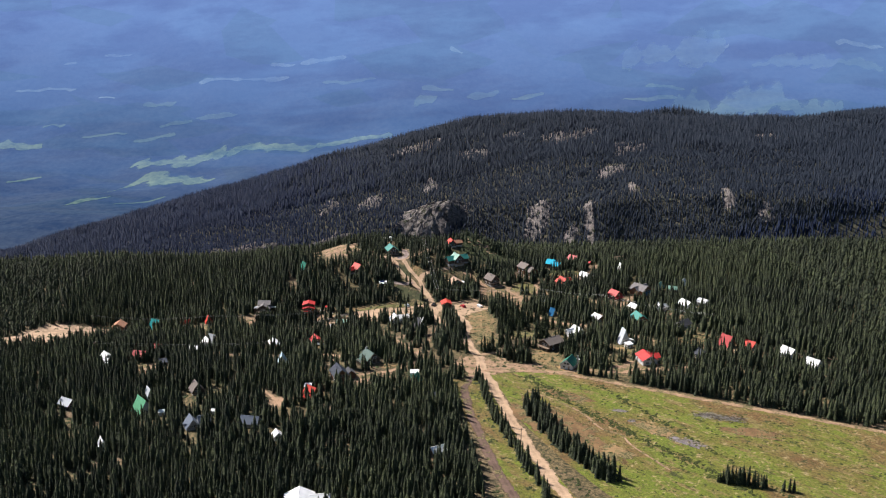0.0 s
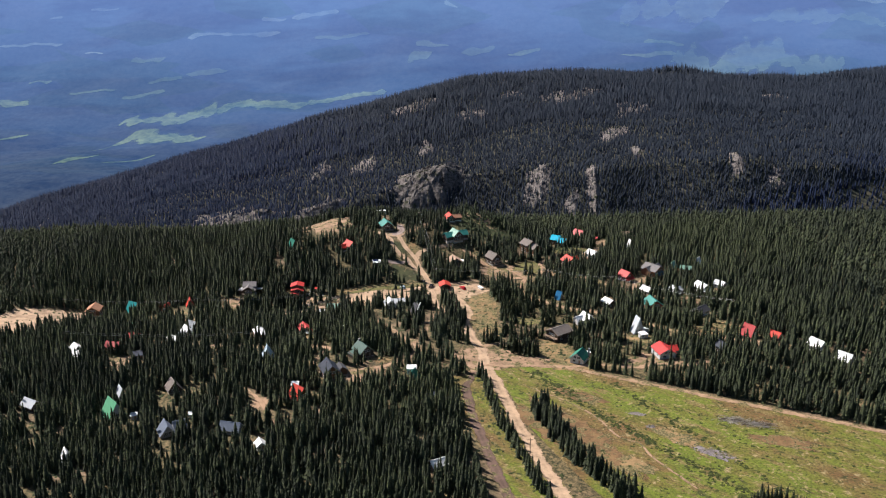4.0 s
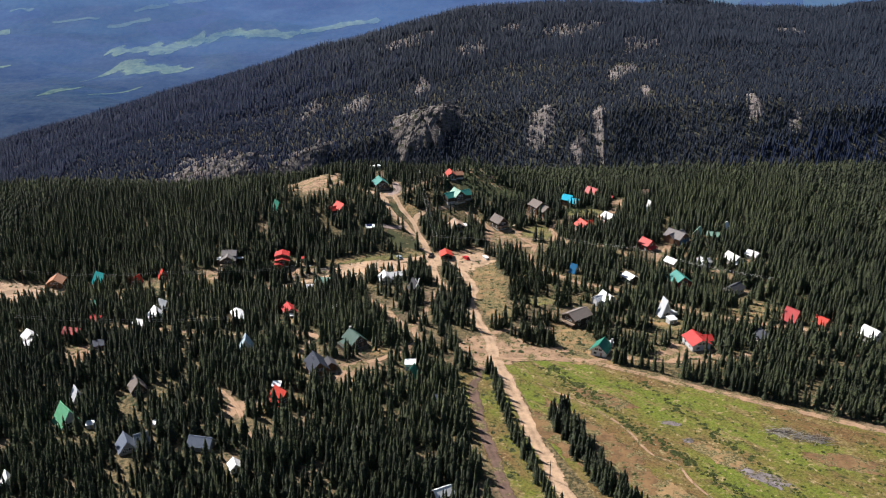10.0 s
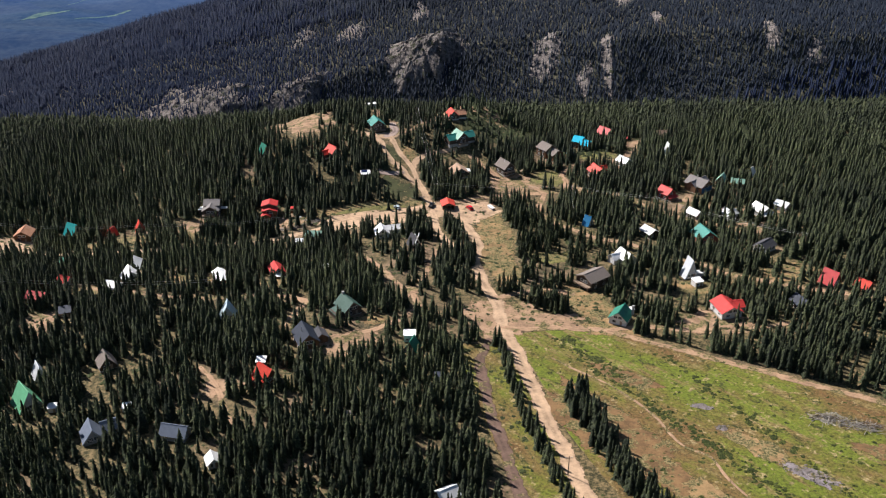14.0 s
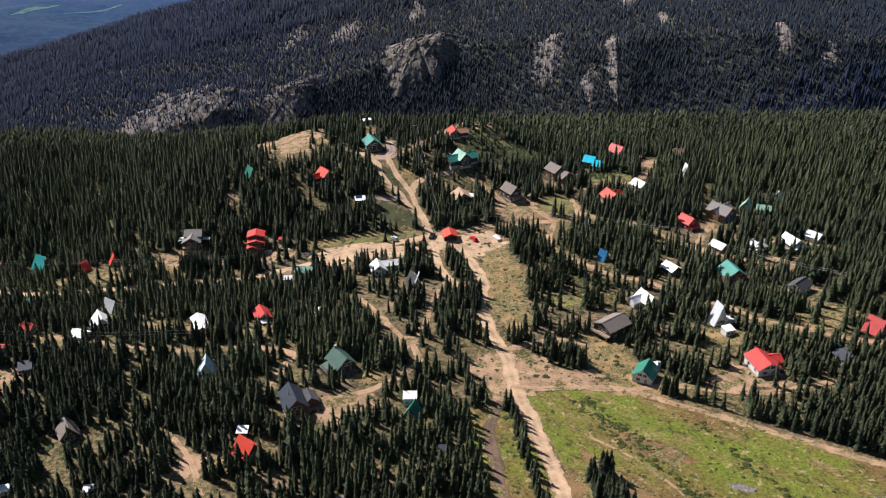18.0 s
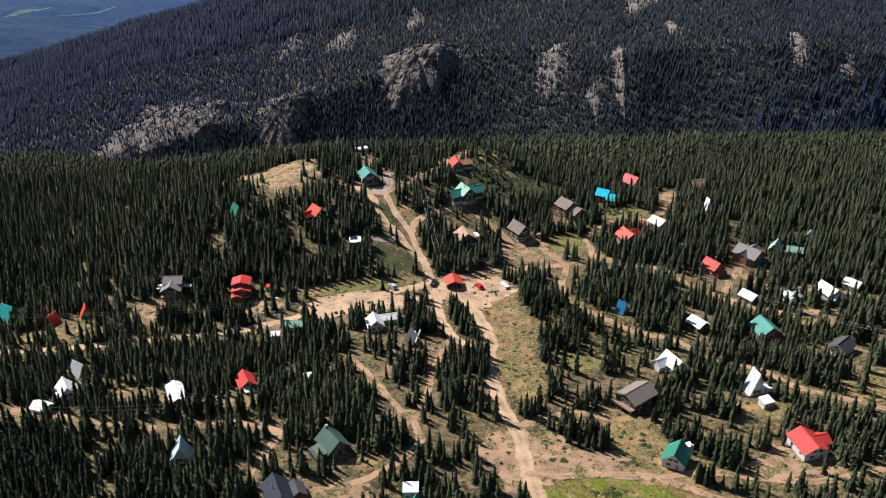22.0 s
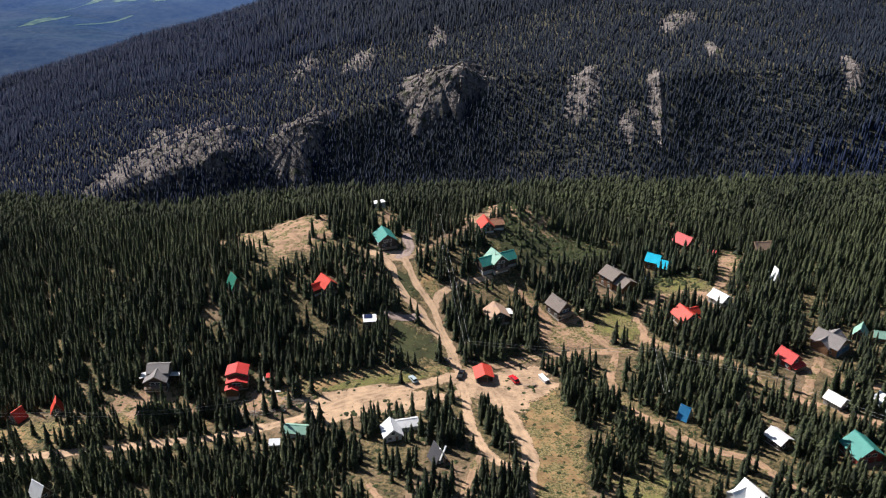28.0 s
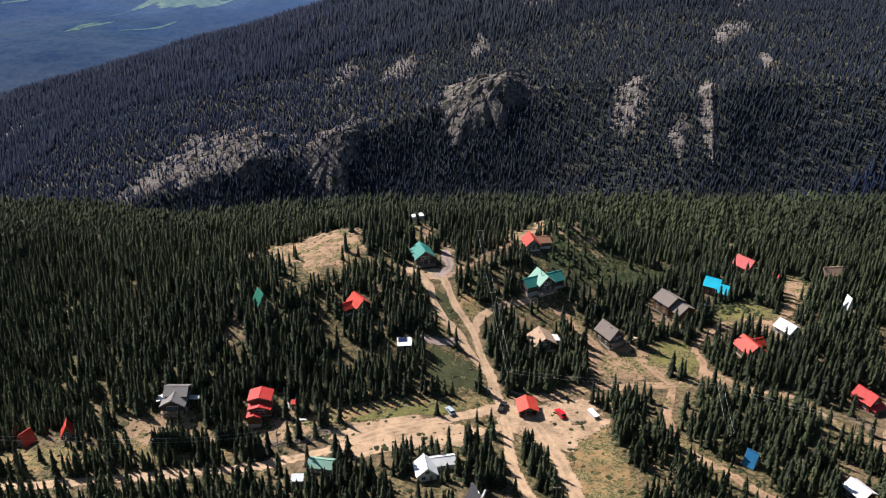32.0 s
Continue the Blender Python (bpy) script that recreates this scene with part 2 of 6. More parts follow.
ROOFS = {
    "red": ribbed("red_metal", (0.56, 0.055, 0.05)), "orange_red": ribbed("orange_red_metal", (0.63, 0.068, 0.045)), "pink": ribbed("faded_red_metal", (0.58, 0.10, 0.10)),
    "teal": ribbed("teal_metal", (0.05, 0.26, 0.225)), "green": ribbed("green_metal", (0.035, 0.20, 0.14)), "bright_green": ribbed("bright_green_metal", (0.15, 0.44, 0.25)),
    # pale_green is lightened to carry the sun glare on the lodge's gable too
    "pale_green": ribbed("pale_green_metal", (0.27, 0.47, 0.38)), "cyan": ribbed("cyan_metal", (0.01, 0.55, 0.78)), "steel_blue": ribbed("steel_blue_metal", (0.17, 0.20, 0.26)), "blue": ribbed("blue_metal", (0.03, 0.19, 0.40)),
    "aqua": ribbed("aqua_metal", (0.03, 0.40, 0.40)), "dark_green": ribbed("dark_green_metal", (0.06, 0.115, 0.095)),
    "white": ribbed("white_metal", (0.90, 0.90, 0.91), 0.35), "pale_blue": ribbed("pale_blue_metal", (0.52, 0.64, 0.72), 0.4), "galvanised": ribbed("galvanised_metal", (0.62, 0.65, 0.69), 0.4),
    "slate": ribbed("slate_metal", (0.034, 0.042, 0.062), 0.6), "grey": shingle("grey_shingles", (0.24, 0.22, 0.215)), "brown": shingle("brown_shingles", (0.22, 0.185, 0.165)),
    "tan": shingle("tan_shingles", (0.46, 0.31, 0.22)), "orange_tan": shingle("orange_tan_shingles", (0.45, 0.23, 0.14)), "dark": shingle("dark_shingles", (0.075, 0.075, 0.085)),
}
WALLS = {
    "log": planks("brown_logs", (0.17, 0.09, 0.05)), "dark": planks("dark_boards", (0.085, 0.062, 0.05)), "cedar": planks("cedar_boards", (0.27, 0.15, 0.085)),
    "white": planks("white_siding", (0.66, 0.66, 0.66)), "grey": planks("grey_siding", (0.36, 0.36, 0.37)), "red": planks("red_boards", (0.30, 0.06, 0.05)), "blue": planks("blue_boards", (0.08, 0.20, 0.38)),
    "beige": planks("beige_siding", (0.46, 0.38, 0.29)),
}
M_TRIM = plain("white_trim", (0.70, 0.70, 0.69), 0.6, vary=0.1)
M_WOOD = plain("weathered_wood", (0.30, 0.22, 0.16), 0.85)
M_PALEWOOD = plain("fresh_sawn_wood", (0.62, 0.47, 0.34), 0.8)
M_CONC = plain("concrete", (0.42, 0.40, 0.38), 0.9)
M_STEEL = plain("galvanised_steel", (0.45, 0.46, 0.48), 0.45, 0.7)
M_TYRE = plain("tyre_rubber", (0.02, 0.02, 0.02), 0.85)
M_WIRE = plain("wire", (0.42, 0.42, 0.43), 0.5, 0.5)


def glass_material():
    m, nt, b = material("window_glass", 0.06)
    nt.links.new(ramp(nt, noise_tex(nt, 0.7), [(0.3, (0.015, 0.02, 0.025)), (0.7, (0.05, 0.06, 0.07))]), b.inputs["Base Color"])
    b.inputs["Specular IOR Level"].default_value = 0.6
    return m


M_GLASS = glass_material()
M_SOLAR = plain("solar_cells", (0.02, 0.03, 0.08), 0.15, vary=0.3)


def mesh_object(name, verts, faces, mat, parent=None, smooth=False, tone=None):
    me = bpy.data.meshes.new(name)
    me.from_pydata(verts, [], faces)
    me.materials.append(mat)
    if smooth:
        me.polygons.foreach_set("use_smooth", [True] * len(me.polygons))
    if tone is not None:
        a = me.attributes.new("tone", "FLOAT", "POINT")
        a.data.foreach_set("value", np.asarray(tone, np.float32))
    me.update()
    ob = new(name, me)
    if parent:
        ob.parent = parent
    return ob


def part(name, bm, mat, parent, label=""):
    me = bpy.data.meshes.new(name)
    bm.to_mesh(me)
    bm.free()
    me.materials.append(mat)
    ob = new(name, me)
    ob.parent = parent
    return tagged(ob, label)


def box(bm, x0, x1, y0, y1, z0, z1, m=None):
    vs = [bm.verts.new((x, y, z)) for z in (z0, z1) for x, y in ((x0, y0), (x1, y0), (x1, y1), (x0, y1))]
    for f in ((3, 2, 1, 0), (4, 5, 6, 7), (0, 1, 5, 4), (1, 2, 6, 5), (2, 3, 7, 6), (3, 0, 4, 7)):
        bm.faces.new([vs[i] for i in f])
    if m:
        for v in vs:
            v.co = m @ v.co
    return vs


def box_part(name, x0, x1, y0, y1, z0, z1, mat, parent, label="", m=None):
    bm = bmesh.new()
    box(bm, x0, x1, y0, y1, z0, z1, m)
    return part(name, bm, mat, parent, label)


def tube(bm, a, b, r0, r1, n=6):
    a, b = Vector(a), Vector(b)
    q = (b - a).to_track_quat("Z", "Y")
    rings = []
    for c, r in ((a, r0), (b, r1)):
        rings.append([bm.verts.new(c + q @ Vector((r * math.cos(6.2832 * i / n), r * math.sin(6.2832 * i / n), 0))) for i in range(n)])
    for i in range(n):
        bm.faces.new((rings[0][i], rings[0][(i + 1) % n], rings[1][(i + 1) % n], rings[1][i]))
    bm.faces.new(rings[0][::-1])
    bm.faces.new(rings[1])


def thing(name, x, y, z, yaw, label, category, group=""):
    e = new(name)
    e.empty_display_size = 0.5
    e.matrix_basis = pose(x, y, z, 0, 0, yaw)
    return tagged(e, label, category, group)


# ---- the land ----
def sp(v, k):
    return k * np.logaddexp(0, np.asarray(v, float) / k)


SWELL_X, SWELL_Y = (-190, -130, -75, -25, 25, 80, 140), (-170, -100, -40, 20, 75, 125)
SWELLS = [[-0.3, 1.9, -4.1, -8.3, -0.9, -0.0], [-1.4, 2.5, -3.8, -2.1, 3.2, 0.7], [2.2, 1.6, -4.9, 0.1, 7.7, 2.9], [-0.5, 2.4, 0.8, -0.3, 5.4, 5.0],
          [-0.0, 0.3, -1.1, -3.9, 2.7, 1.3], [-0.8, -0.1, -0.2, 0.7, 1.1, -5.3], [0.4, 2.7, 0.2, -1.0, 0.6, -0.7]]


def near_height(x, y):
    """The shoulder that the village stands on: a gentle slope with low swells, falling off to the north."""
    z = -1.90 + 0.0231 * (300 * np.tanh(x / 300)) + 0.0560 * (sp(-y, 40) - sp(-y - 420, 60))
    for cx, row in zip(SWELL_X, SWELLS):
        for cy, w in zip(SWELL_Y, row):
            z = z + w * np.exp(-((x - cx) ** 2 + (y - cy) ** 2) / 48 ** 2)
    for cx, cy, r, w in ((5, 86, 22, 8.0), (20, 120, 20, 11.0), (-72, 112, 20, 4.5), (-45, 121, 14, 4.5), (-97, 54, 24, 5.0), (-92, -2, 22, -4.5), (-200, 0, 30, -6.0)):
        z = z + w * np.exp(-((x - cx) ** 2 + (y - cy) ** 2) / r ** 2)
    z = z - 0.33 * sp(y - 128, 25) - 0.55 * sp(y - 275, 14) - 0.07 * sp(-x - 260, 40) - 11 * np.exp(-((x + 185) / 60) ** 2) / (1 + np.exp(-(y - 175) / 22))
    return z


def hill_height(x, y):
    """The wooded ridge beyond the dip, with its cliffs on the near side."""
    crest = -17 - 0.292 * sp(60 - x, 60) - 13 / (1 + np.exp(-(x - 300) / 35)) + 0.11 * sp(x - 610, 40)
    foot_y = 640 - 220 / (1 + np.exp((x + 200) / 80)) - 190 / (1 + np.exp(-(x - 230) / 60)) - 55 * np.exp(-((x - 150) / 70) ** 2)
    top = np.minimum(-92 + 0.17 * x, crest - 8)
    back = crest + (top - crest) * np.clip((1080 - y) / (1080 - foot_y), 0, 1) ** 1.1 - 0.5 * sp(y - 1090, 25) + 27 * np.exp(-((x - 400) / 85) ** 2 - ((y - 1135) / 30) ** 2)
    return np.where(y < foot_y, top - 0.76 * (foot_y - y), back)


def ground_height(x, y):
    x, y = np.asarray(x, float), np.asarray(y, float)
    low = np.clip(-165 + 0.16 * x, -330, 0)
    a, b = near_height(x, y), hill_height(x, y)
    h = 8.0
    b = np.where(y > 1080, b, h * np.logaddexp(b / h, low / h))
    z = h * np.logaddexp(np.clip(a, -900, 900) / h, np.clip(b, -900, 900) / h)
    z = np.where(y < 150, a, z + (a - z) * np.clip((200 - y) / 50, 0, 1))
    return np.maximum(z, -520)


def draped(name, xs, ys, mat, lift=0.0, rough=None, edge=None, rut=None):
    """A sheet over the land, from a grid of places."""
    X, Y = np.asarray(xs, float), np.asarray(ys, float)
    Z = ground_height(X, Y) + 0.75 * lift
    if rough is not None:
        Z = Z + rough(X, Y)
    nr, nc = X.shape
    idx = np.arange(nr * nc).reshape(nr, nc)
    quads = np.stack([idx[:-1, :-1], idx[:-1, 1:], idx[1:, 1:], idx[1:, :-1]], -1).reshape(-1, 4)
    ob = mesh_object(name, np.stack([X, Y, Z], -1).reshape(-1, 3).tolist(), quads.tolist(), mat, smooth=True)
    for key, v in (("edge", edge), ("rut", rut)):
        if v is not None:
            ob.data.attributes.new(key, "FLOAT", "POINT").data.foreach_set("value", np.broadcast_to(v, X.shape).astype(np.float32).ravel())
    return ob


def lumps(X, Y, size, seed=0.0):
    """Soft lumps of about the given size, between -1 and 1."""
    v = 0
    for k, (a, s) in enumerate(((0.5, 1.0), (0.3, 0.53), (0.2, 0.27))):
        c = size * s
        v = v + a * np.sin(X / c + 1.7 * k + seed + 1.3 * np.sin(Y / c * 0.7 + k)) * np.cos(Y / c * 1.1 + 0.9 * k + seed * 1.3 + 1.1 * np.sin(X / c * 0.6 - k))
    return v


rows_y = np.concatenate([np.linspace(-900, -320, 12), np.arange(-310, 200, 4.0), np.linspace(200, 1150, 160), np.linspace(1160, 1900, 40)])
half = 420 + 0.62 * np.clip(rows_y + 620, 0, None)
u = np.linspace(-1, 1, 231)
GX, GY = half[:, None] * u[None], np.repeat(rows_y[:, None], len(u), 1)
tagged(draped("ground", GX, GY, M_GROUND, rough=lambda X, Y: np.clip((Y - 220) / 150, 0, 1) * 5 * lumps(X, Y, 38)), "forest floor of dry grass, needles and bare earth", "ground", kind="structure")


def spaced(points, step):
    """Points at even steps along a rounded line."""
    P = np.array(points, float)
    out = []
    for i in range(len(P) - 1):
        a, b, c, d = P[max(i - 1, 0)], P[i], P[i + 1], P[min(i + 2, len(P) - 1)]
        n = max(2, int(np.hypot(*(c - b)) / step))
        for k in range(n):
            s = k / n
            out.append(0.5 * (2 * b + (c - a) * s + (2 * a - 5 * b + 4 * c - d) * s * s + (3 * b - a - 3 * c + d) * s ** 3))
    out.append(P[-1])
    return np.array(out)


ROAD_LINES = []          # lines and half widths, which keep trees off


def road(name, points, width, mat, label, lift=0.16, keep=1.2):
    line = spaced(points, 1.6)
    d = np.gradient(line, axis=0)
    n = np.stack([-d[:, 1], d[:, 0]], 1) / np.maximum(np.hypot(d[:, 0], d[:, 1]), 1e-6)[:, None]
    rng = np.random.default_rng(int(abs(points[0][0]) * 7 + abs(points[0][1]) * 13))
    s = np.arange(len(line))
    wob = [1 + 0.16 * np.sin(s * 0.33 + p) + 0.10 * np.sin(s * 0.9 + 2 * p) + rng.uniform(-0.09, 0.09, len(line)) for p in rng.uniform(0, 6, 2)]
    taper = np.clip(np.minimum(s, s[::-1]) / 2.5 + 0.45, 0, 1)
    across = np.linspace(-1, 1, 15)
    width = width * 1.15
    w = np.where(across[None] < 0, wob[0][:, None], wob[1][:, None]) * taper[:, None] * width / 2
    XY = line[:, None] + n[:, None] * (across[None] * w)[..., None]
    ob = draped(name, XY[..., 0], XY[..., 1], mat, lift, rough=lambda X, Y: -0.10 * np.abs(across)[None] ** 3, edge=np.abs(across)[None] ** 1.5, rut=np.exp(-((np.abs(across) - 0.36) / 0.13) ** 2)[None] * 0.9)
    ROAD_LINES.append((line[::2], width / 2 * 0.8 + keep))
    return tagged(ob, label, "road", kind="structure")


PATCHES = []             # clearings: centre, radii, turn


def patch(name, x, y, rx, ry, turn, mat, label, lift=0.10, trees=0.0, kind="structure", cat="ground"):
    """A clearing with an uneven edge."""
    rng = np.random.default_rng(int(abs(x) * 11 + abs(y) * 5 + rx))
    a = np.linspace(0, 2 * np.pi, 49)
    ph = rng.uniform(0, 6.28, 4)
    edge = 1 + 0.13 * np.sin(3 * a + ph[0]) + 0.10 * np.sin(5 * a + ph[1]) + 0.07 * np.sin(9 * a + ph[2]) + 0.05 * np.sin(15 * a + ph[3])
    r = np.linspace(0.02, 1, max(6, int(max(rx, ry) / 2.5)))
    R = r[:, None] * edge[None]
    px, py = 1.15 * rx * R * np.cos(a), 1.15 * ry * R * np.sin(a)
    c, s = math.cos(radians(turn)), math.sin(radians(turn))
    ob = draped(name, x + c * px - s * py, y + s * px + c * py, mat, lift, rough=lambda X, Y: -0.12 * np.clip(r[:, None] - 0.8, 0, 1) * 5, edge=np.clip((r[:, None] - 0.35) / 0.65, 0, 1) ** 1.3 * np.ones_like(a)[None])
    PATCHES.append((x, y, rx, ry, turn, trees))
    return tagged(ob, label, cat, kind=kind)


# the meadow beside the tracks, cut along the road
edge_line = spaced([(23, -135), (44, -131), (57, -133), (74, -142), (92, -153), (116, -169), (142, -185), (190, -214), (240, -245)], 3)
west_line = spaced([(23, -135), (30, -158), (34, -182), (41, -205), (52, -235), (64, -262), (80, -300), (110, -360)], 3)
k = np.linspace(0, 1, 70)
ia, ib = np.linspace(0, len(edge_line) - 1, 90), np.linspace(0, len(west_line) - 1, 90)
E_ = np.stack([np.interp(ia, np.arange(len(edge_line)), edge_line[:, j]) for j in (0, 1)], 1)
W_ = np.stack([np.interp(ib, np.arange(len(west_line)), west_line[:, j]) for j in (0, 1)], 1)
MXY = W_[:, None] * (1 - k)[None, :, None] + (E_ + np.array((0, 4.2)))[:, None] * k[None, :, None]
tagged(draped("meadow", MXY[..., 0], MXY[..., 1], M_MEADOW, 0.07), "sunlit alpine meadow, green and ochre, with bare spots", "meadow", kind="structure")
strip = spaced([(15, -138), (22, -165), (26, -190), (33, -220), (42, -255), (55, -300)], 4)
tagged(draped("verge", strip[:, 0][:, None] + np.linspace(-14, 7, 10)[None], np.repeat(strip[:, 1][:, None], 10, 1), M_MEADOW, 0.06), "grassy verge between two dirt tracks", "verge", kind="structure")

GRAVEL, EARTH = "pale dry gravel road through the village", "rutted brown earth track"
road("road_main", [(58, -300), (47.5, -262), (39, -226), (32.8, -194), (29, -173), (26, -152), (22, -134), (20, -120), (18, -103), (15, -91), (12, -70), (13.5, -48), (11, -30), (6, -15), (2, -6), (-8, 2)], 5.9, M_ROAD, GRAVEL)
road("road_lane", [(-7, -3), (-6, -11), (-5, -26), (-1, -40), (3, -49), (11, -54)], 4.0, M_ROAD, "gravel side lane past a strip of firs", 0.22)
road("road_track", [(36, -300), (27, -256), (21, -228), (17, -203), (13, -178), (11, -152), (13, -140), (15, -134)], 4.4, M_TRACK, EARTH, 0.19)
road("road_edge", [(19, -126), (30, -127), (44, -126), (57, -128), (74, -138), (92, -149), (116, -165), (142, -181), (190, -209), (240, -240)], 3.4, M_YARD, "narrow gravel road along the meadow's edge", 0.2)
road("road_west", [(-8, 2), (-20, -4), (-36, -9), (-50, -14), (-62, -20), (-86, -25), (-103, -28), (-128, -33), (-154, -36), (-185, -34), (-205, -24), (-222, -22), (-240, -40), (-275, -60)], 5.0, M_ROAD, GRAVEL, 0.2)
road("road_knoll", [(-8, 2), (-10, 10), (-12, 19), (-18, 28), (-23, 38), (-29, 47), (-33, 56), (-36, 65), (-41, 72), (-47, 76)], 3.8, M_ROAD, "gravel road climbing the knoll", 0.24)
road("road_loop", [(-9, 8), (-11, 17), (-15, 30), (-18, 40), (-21, 46), (-25, 54), (-28, 63), (-31, 71)], 3.4, M_ROAD, "gravel loop road round a grass island", 0.28)
road("road_spur", [(-18, 39), (-16, 48), (-10, 54), (-3, 57), (6, 60)], 3.8, M_ROAD, "short gravel driveway", 0.2)
road("road_top", [(-33, 72), (-21, 78), (-14, 84), (-7, 88), (-1, 96), (2, 106)], 3.6, M_YARD, "dirt drive to the top of the knoll", 0.2)
road("road_drive", [(-34, 70), (-29, 77), (-30, 85), (-31, 92)], 4.6, M_ASPHALT, "grey gravel driveway", 0.3)
road("road_east", [(-8, 4), (8, 9), (24, 15), (40, 16), (54, 16), (62, 22), (72, 12), (85, 8), (95, -7), (102, -15), (112, -24), (128, -34)], 4.2, M_YARD, "brown dirt road past the cabins", 0.22)
road("road_bend", [(60, 20), (62, 28), (60, 35), (65, 43), (74, 52), (84, 56)], 3.2, M_YARD, "gravel lane between the cabins", 0.26)
road("road_lower", [(50, 15), (45, -3), (49, -20), (56, -29), (67, -42), (81, -51), (90, -65), (104, -73), (114, -86), (129, -96), (146, -104), (172, -112)], 3.6, M_YARD, "dirt lane through the trees", 0.2)
road("road_side", [(16, -104), (25, -100), (34, -96), (44, -96), (50, -100)], 4.0, M_YARD, "dirt driveway", 0.24)
road("road_green", [(44, -127), (58, -128), (72, -126), (88, -130), (104, -132), (125, -128)], 3.2, M_YARD, "dirt drive past two cabins", 0.26)
road("road_left", [(-150, -86), (-127, -92), (-111, -97), (-97, -100), (-74, -98), (-57, -104), (-58, -114), (-60, -126)], 3.8, M_YARD, "dirt lane between cabins", 0.2)
road("road_mid", [(-36, -58), (-33, -64), (-22, -87), (-15, -99), (-11, -91), (-8, -72), (-5, -57), (-1, -42)], 2.8, M_YARD, "dirt lane among firs", 0.2)
road("road_yard", [(-46, -138), (-40, -134), (-29, -129), (-19, -122), (-12, -112), (-14, -100)], 3.2, M_YARD, "dirt driveway to the log house", 0.25)
road("road_grey", [(108, -18), (113, -6), (119, 2), (121, 10)], 4.2, M_YARD, "dirt driveway", 0.26)
road("road_grey_east", [(119, 0), (127, -10), (146, -14), (165, -20)], 4.0, M_YARD, "dirt lane to white cabins", 0.2)
road("road_far", [(107, 86), (101, 65), (92, 54), (84, 56)], 4.2, M_YARD, "dirt lane to far cabins", 0.24)
road("road_brown", [(33, 32), (41, 30), (49, 18), (56, 15)], 4.0, M_YARD, "dirt driveway", 0.24)
road("road_ring", [(-79, 67), (-85, 77), (-77, 83), (-83, 93), (-92, 98), (-104, 98)], 4.0, M_YARD, "dirt track on the bare knoll", 0.3)
road("road_trail", [(36, -147), (42.5, -154), (53, -164), (64, -181), (69.5, -198), (76.8, -205), (79.7, -217), (90, -240)], 1.1, M_YARD, "footpath across the meadow", 0.2)
road("road_low_left", [(-86, -152), (-78, -164), (-72, -178), (-67, -188)], 2.3, M_YARD, "dirt lane in the forest", 0.2)

road("road_pad", [(-22, 36), (-30, 34), (-37, 37)], 4.0, M_ASPHALT, "grey gravel parking spur", 0.26)
road("road_grey_house", [(12, 56), (19, 50), (26, 38), (33, 27), (43, 23)], 4.4, M_YARD, "dirt driveway past the grey-roofed house", 0.26)

BARE = "bare dry earth clearing"
patch("clearing_white_cabin", -42, 106, 5, 9, 0, M_YARD, BARE, 0.14, 0.05)
patch("clearing_rim", 20, 116, 18, 8, -8, M_YARD, BARE, 0.16, 0.25)
patch("clearing_knoll_plaza", -34, 72, 9, 4, 5, M_ROAD, "gravel turning place on the knoll", 0.16)
patch("clearing_island", -29, 54, 3.6, 9.5, 27, M_LUSH, "long dark grass island between two lanes", 0.22)
patch("clearing_loop_side", -20, 53, 4, 8, 20, M_DRYGRASS, "rough bank with stones and grass", 0.12, 0.06)
patch("clearing_flank", 30, 88, 28, 17, 15, M_LUSH, "open olive brush slope on the knoll", 0.10, 0.11)
patch("clearing_flank_bare", 24, 102, 9, 5, -25, M_DRYGRASS, BARE, 0.13, 0.1)
patch("clearing_grey_house", 33, 30, 11, 9, 30, M_YARD, BARE, 0.14)
patch("clearing_shed", 8, -5, 20, 14, 8, M_ROAD, "gravel parking area round the open shed", 0.13)
patch("clearing_south", 22, -30, 9, 24, 8, M_DRYGRASS, "dry grass clearing with earth", 0.10)
patch("clearing_south_low", 22, -62, 9, 30, 4, M_DRYGRASS, "dry grass strip beside the gravel road", 0.12)
patch("clearing_junction", 20, -118, 15, 15, 20, M_YARD, "wide dirt junction", 0.11)
patch("clearing_junction_east", 36, -121, 16, 7, 0, M_YARD, "bare earth beside the junction", 0.12)
patch("clearing_west", -39, -14, 27, 9.5, 2, M_ROAD, "wide gravel turning place", 0.13)
patch("clearing_ditch_grass", -36, -2, 20, 2.8, 9, M_FRESH, "strip of fresh green grass along the ditch", 0.15)
patch("clearing_ditch", -45, 0, 42, 3.8, 9, M_DRYGRASS, "grassy ditch beside the gravel road", 0.10)
patch("clearing_knoll", -82, 94, 21, 20, 20, M_YARD, "bare sandy knoll top", 0.12, 0.11)
patch("clearing_knoll_slope", -108, 97, 14, 8, 15, M_YARD, BARE, 0.11, 0.3)
patch("clearing_brush", -25, 19, 8.5, 12, 32, M_LUSH, "rough dark grass slope", 0.10, 0.04)
patch("clearing_top", 0, 106, 14, 10, 10, M_YARD, BARE, 0.12, 0.2)
patch("clearing_top_east", 24, 104, 12, 8, -30, M_YARD, BARE, 0.12, 0.3)
patch("clearing_brown", 36, 26, 14, 7, -10, M_YARD, BARE, 0.12)
patch("clearing_lawn", 53, 32, 9, 10, 20, M_FRESH, "patch of rough lawn", 0.11, 0.03)
patch("clearing_blue", 82, 62, 13, 8, 10, M_FRESH, "grass round the blue-roofed cabin", 0.12, 0.05)
patch("clearing_white", 92, 50, 9, 7, 0, M_YARD, BARE, 0.13)
patch("clearing_log", -118, -8, 17, 9, 0, M_YARD, BARE, 0.12, 0.05)
patch("clearing_lodge", -86, -8, 16, 8, 6, M_YARD, BARE, 0.12, 0.03)
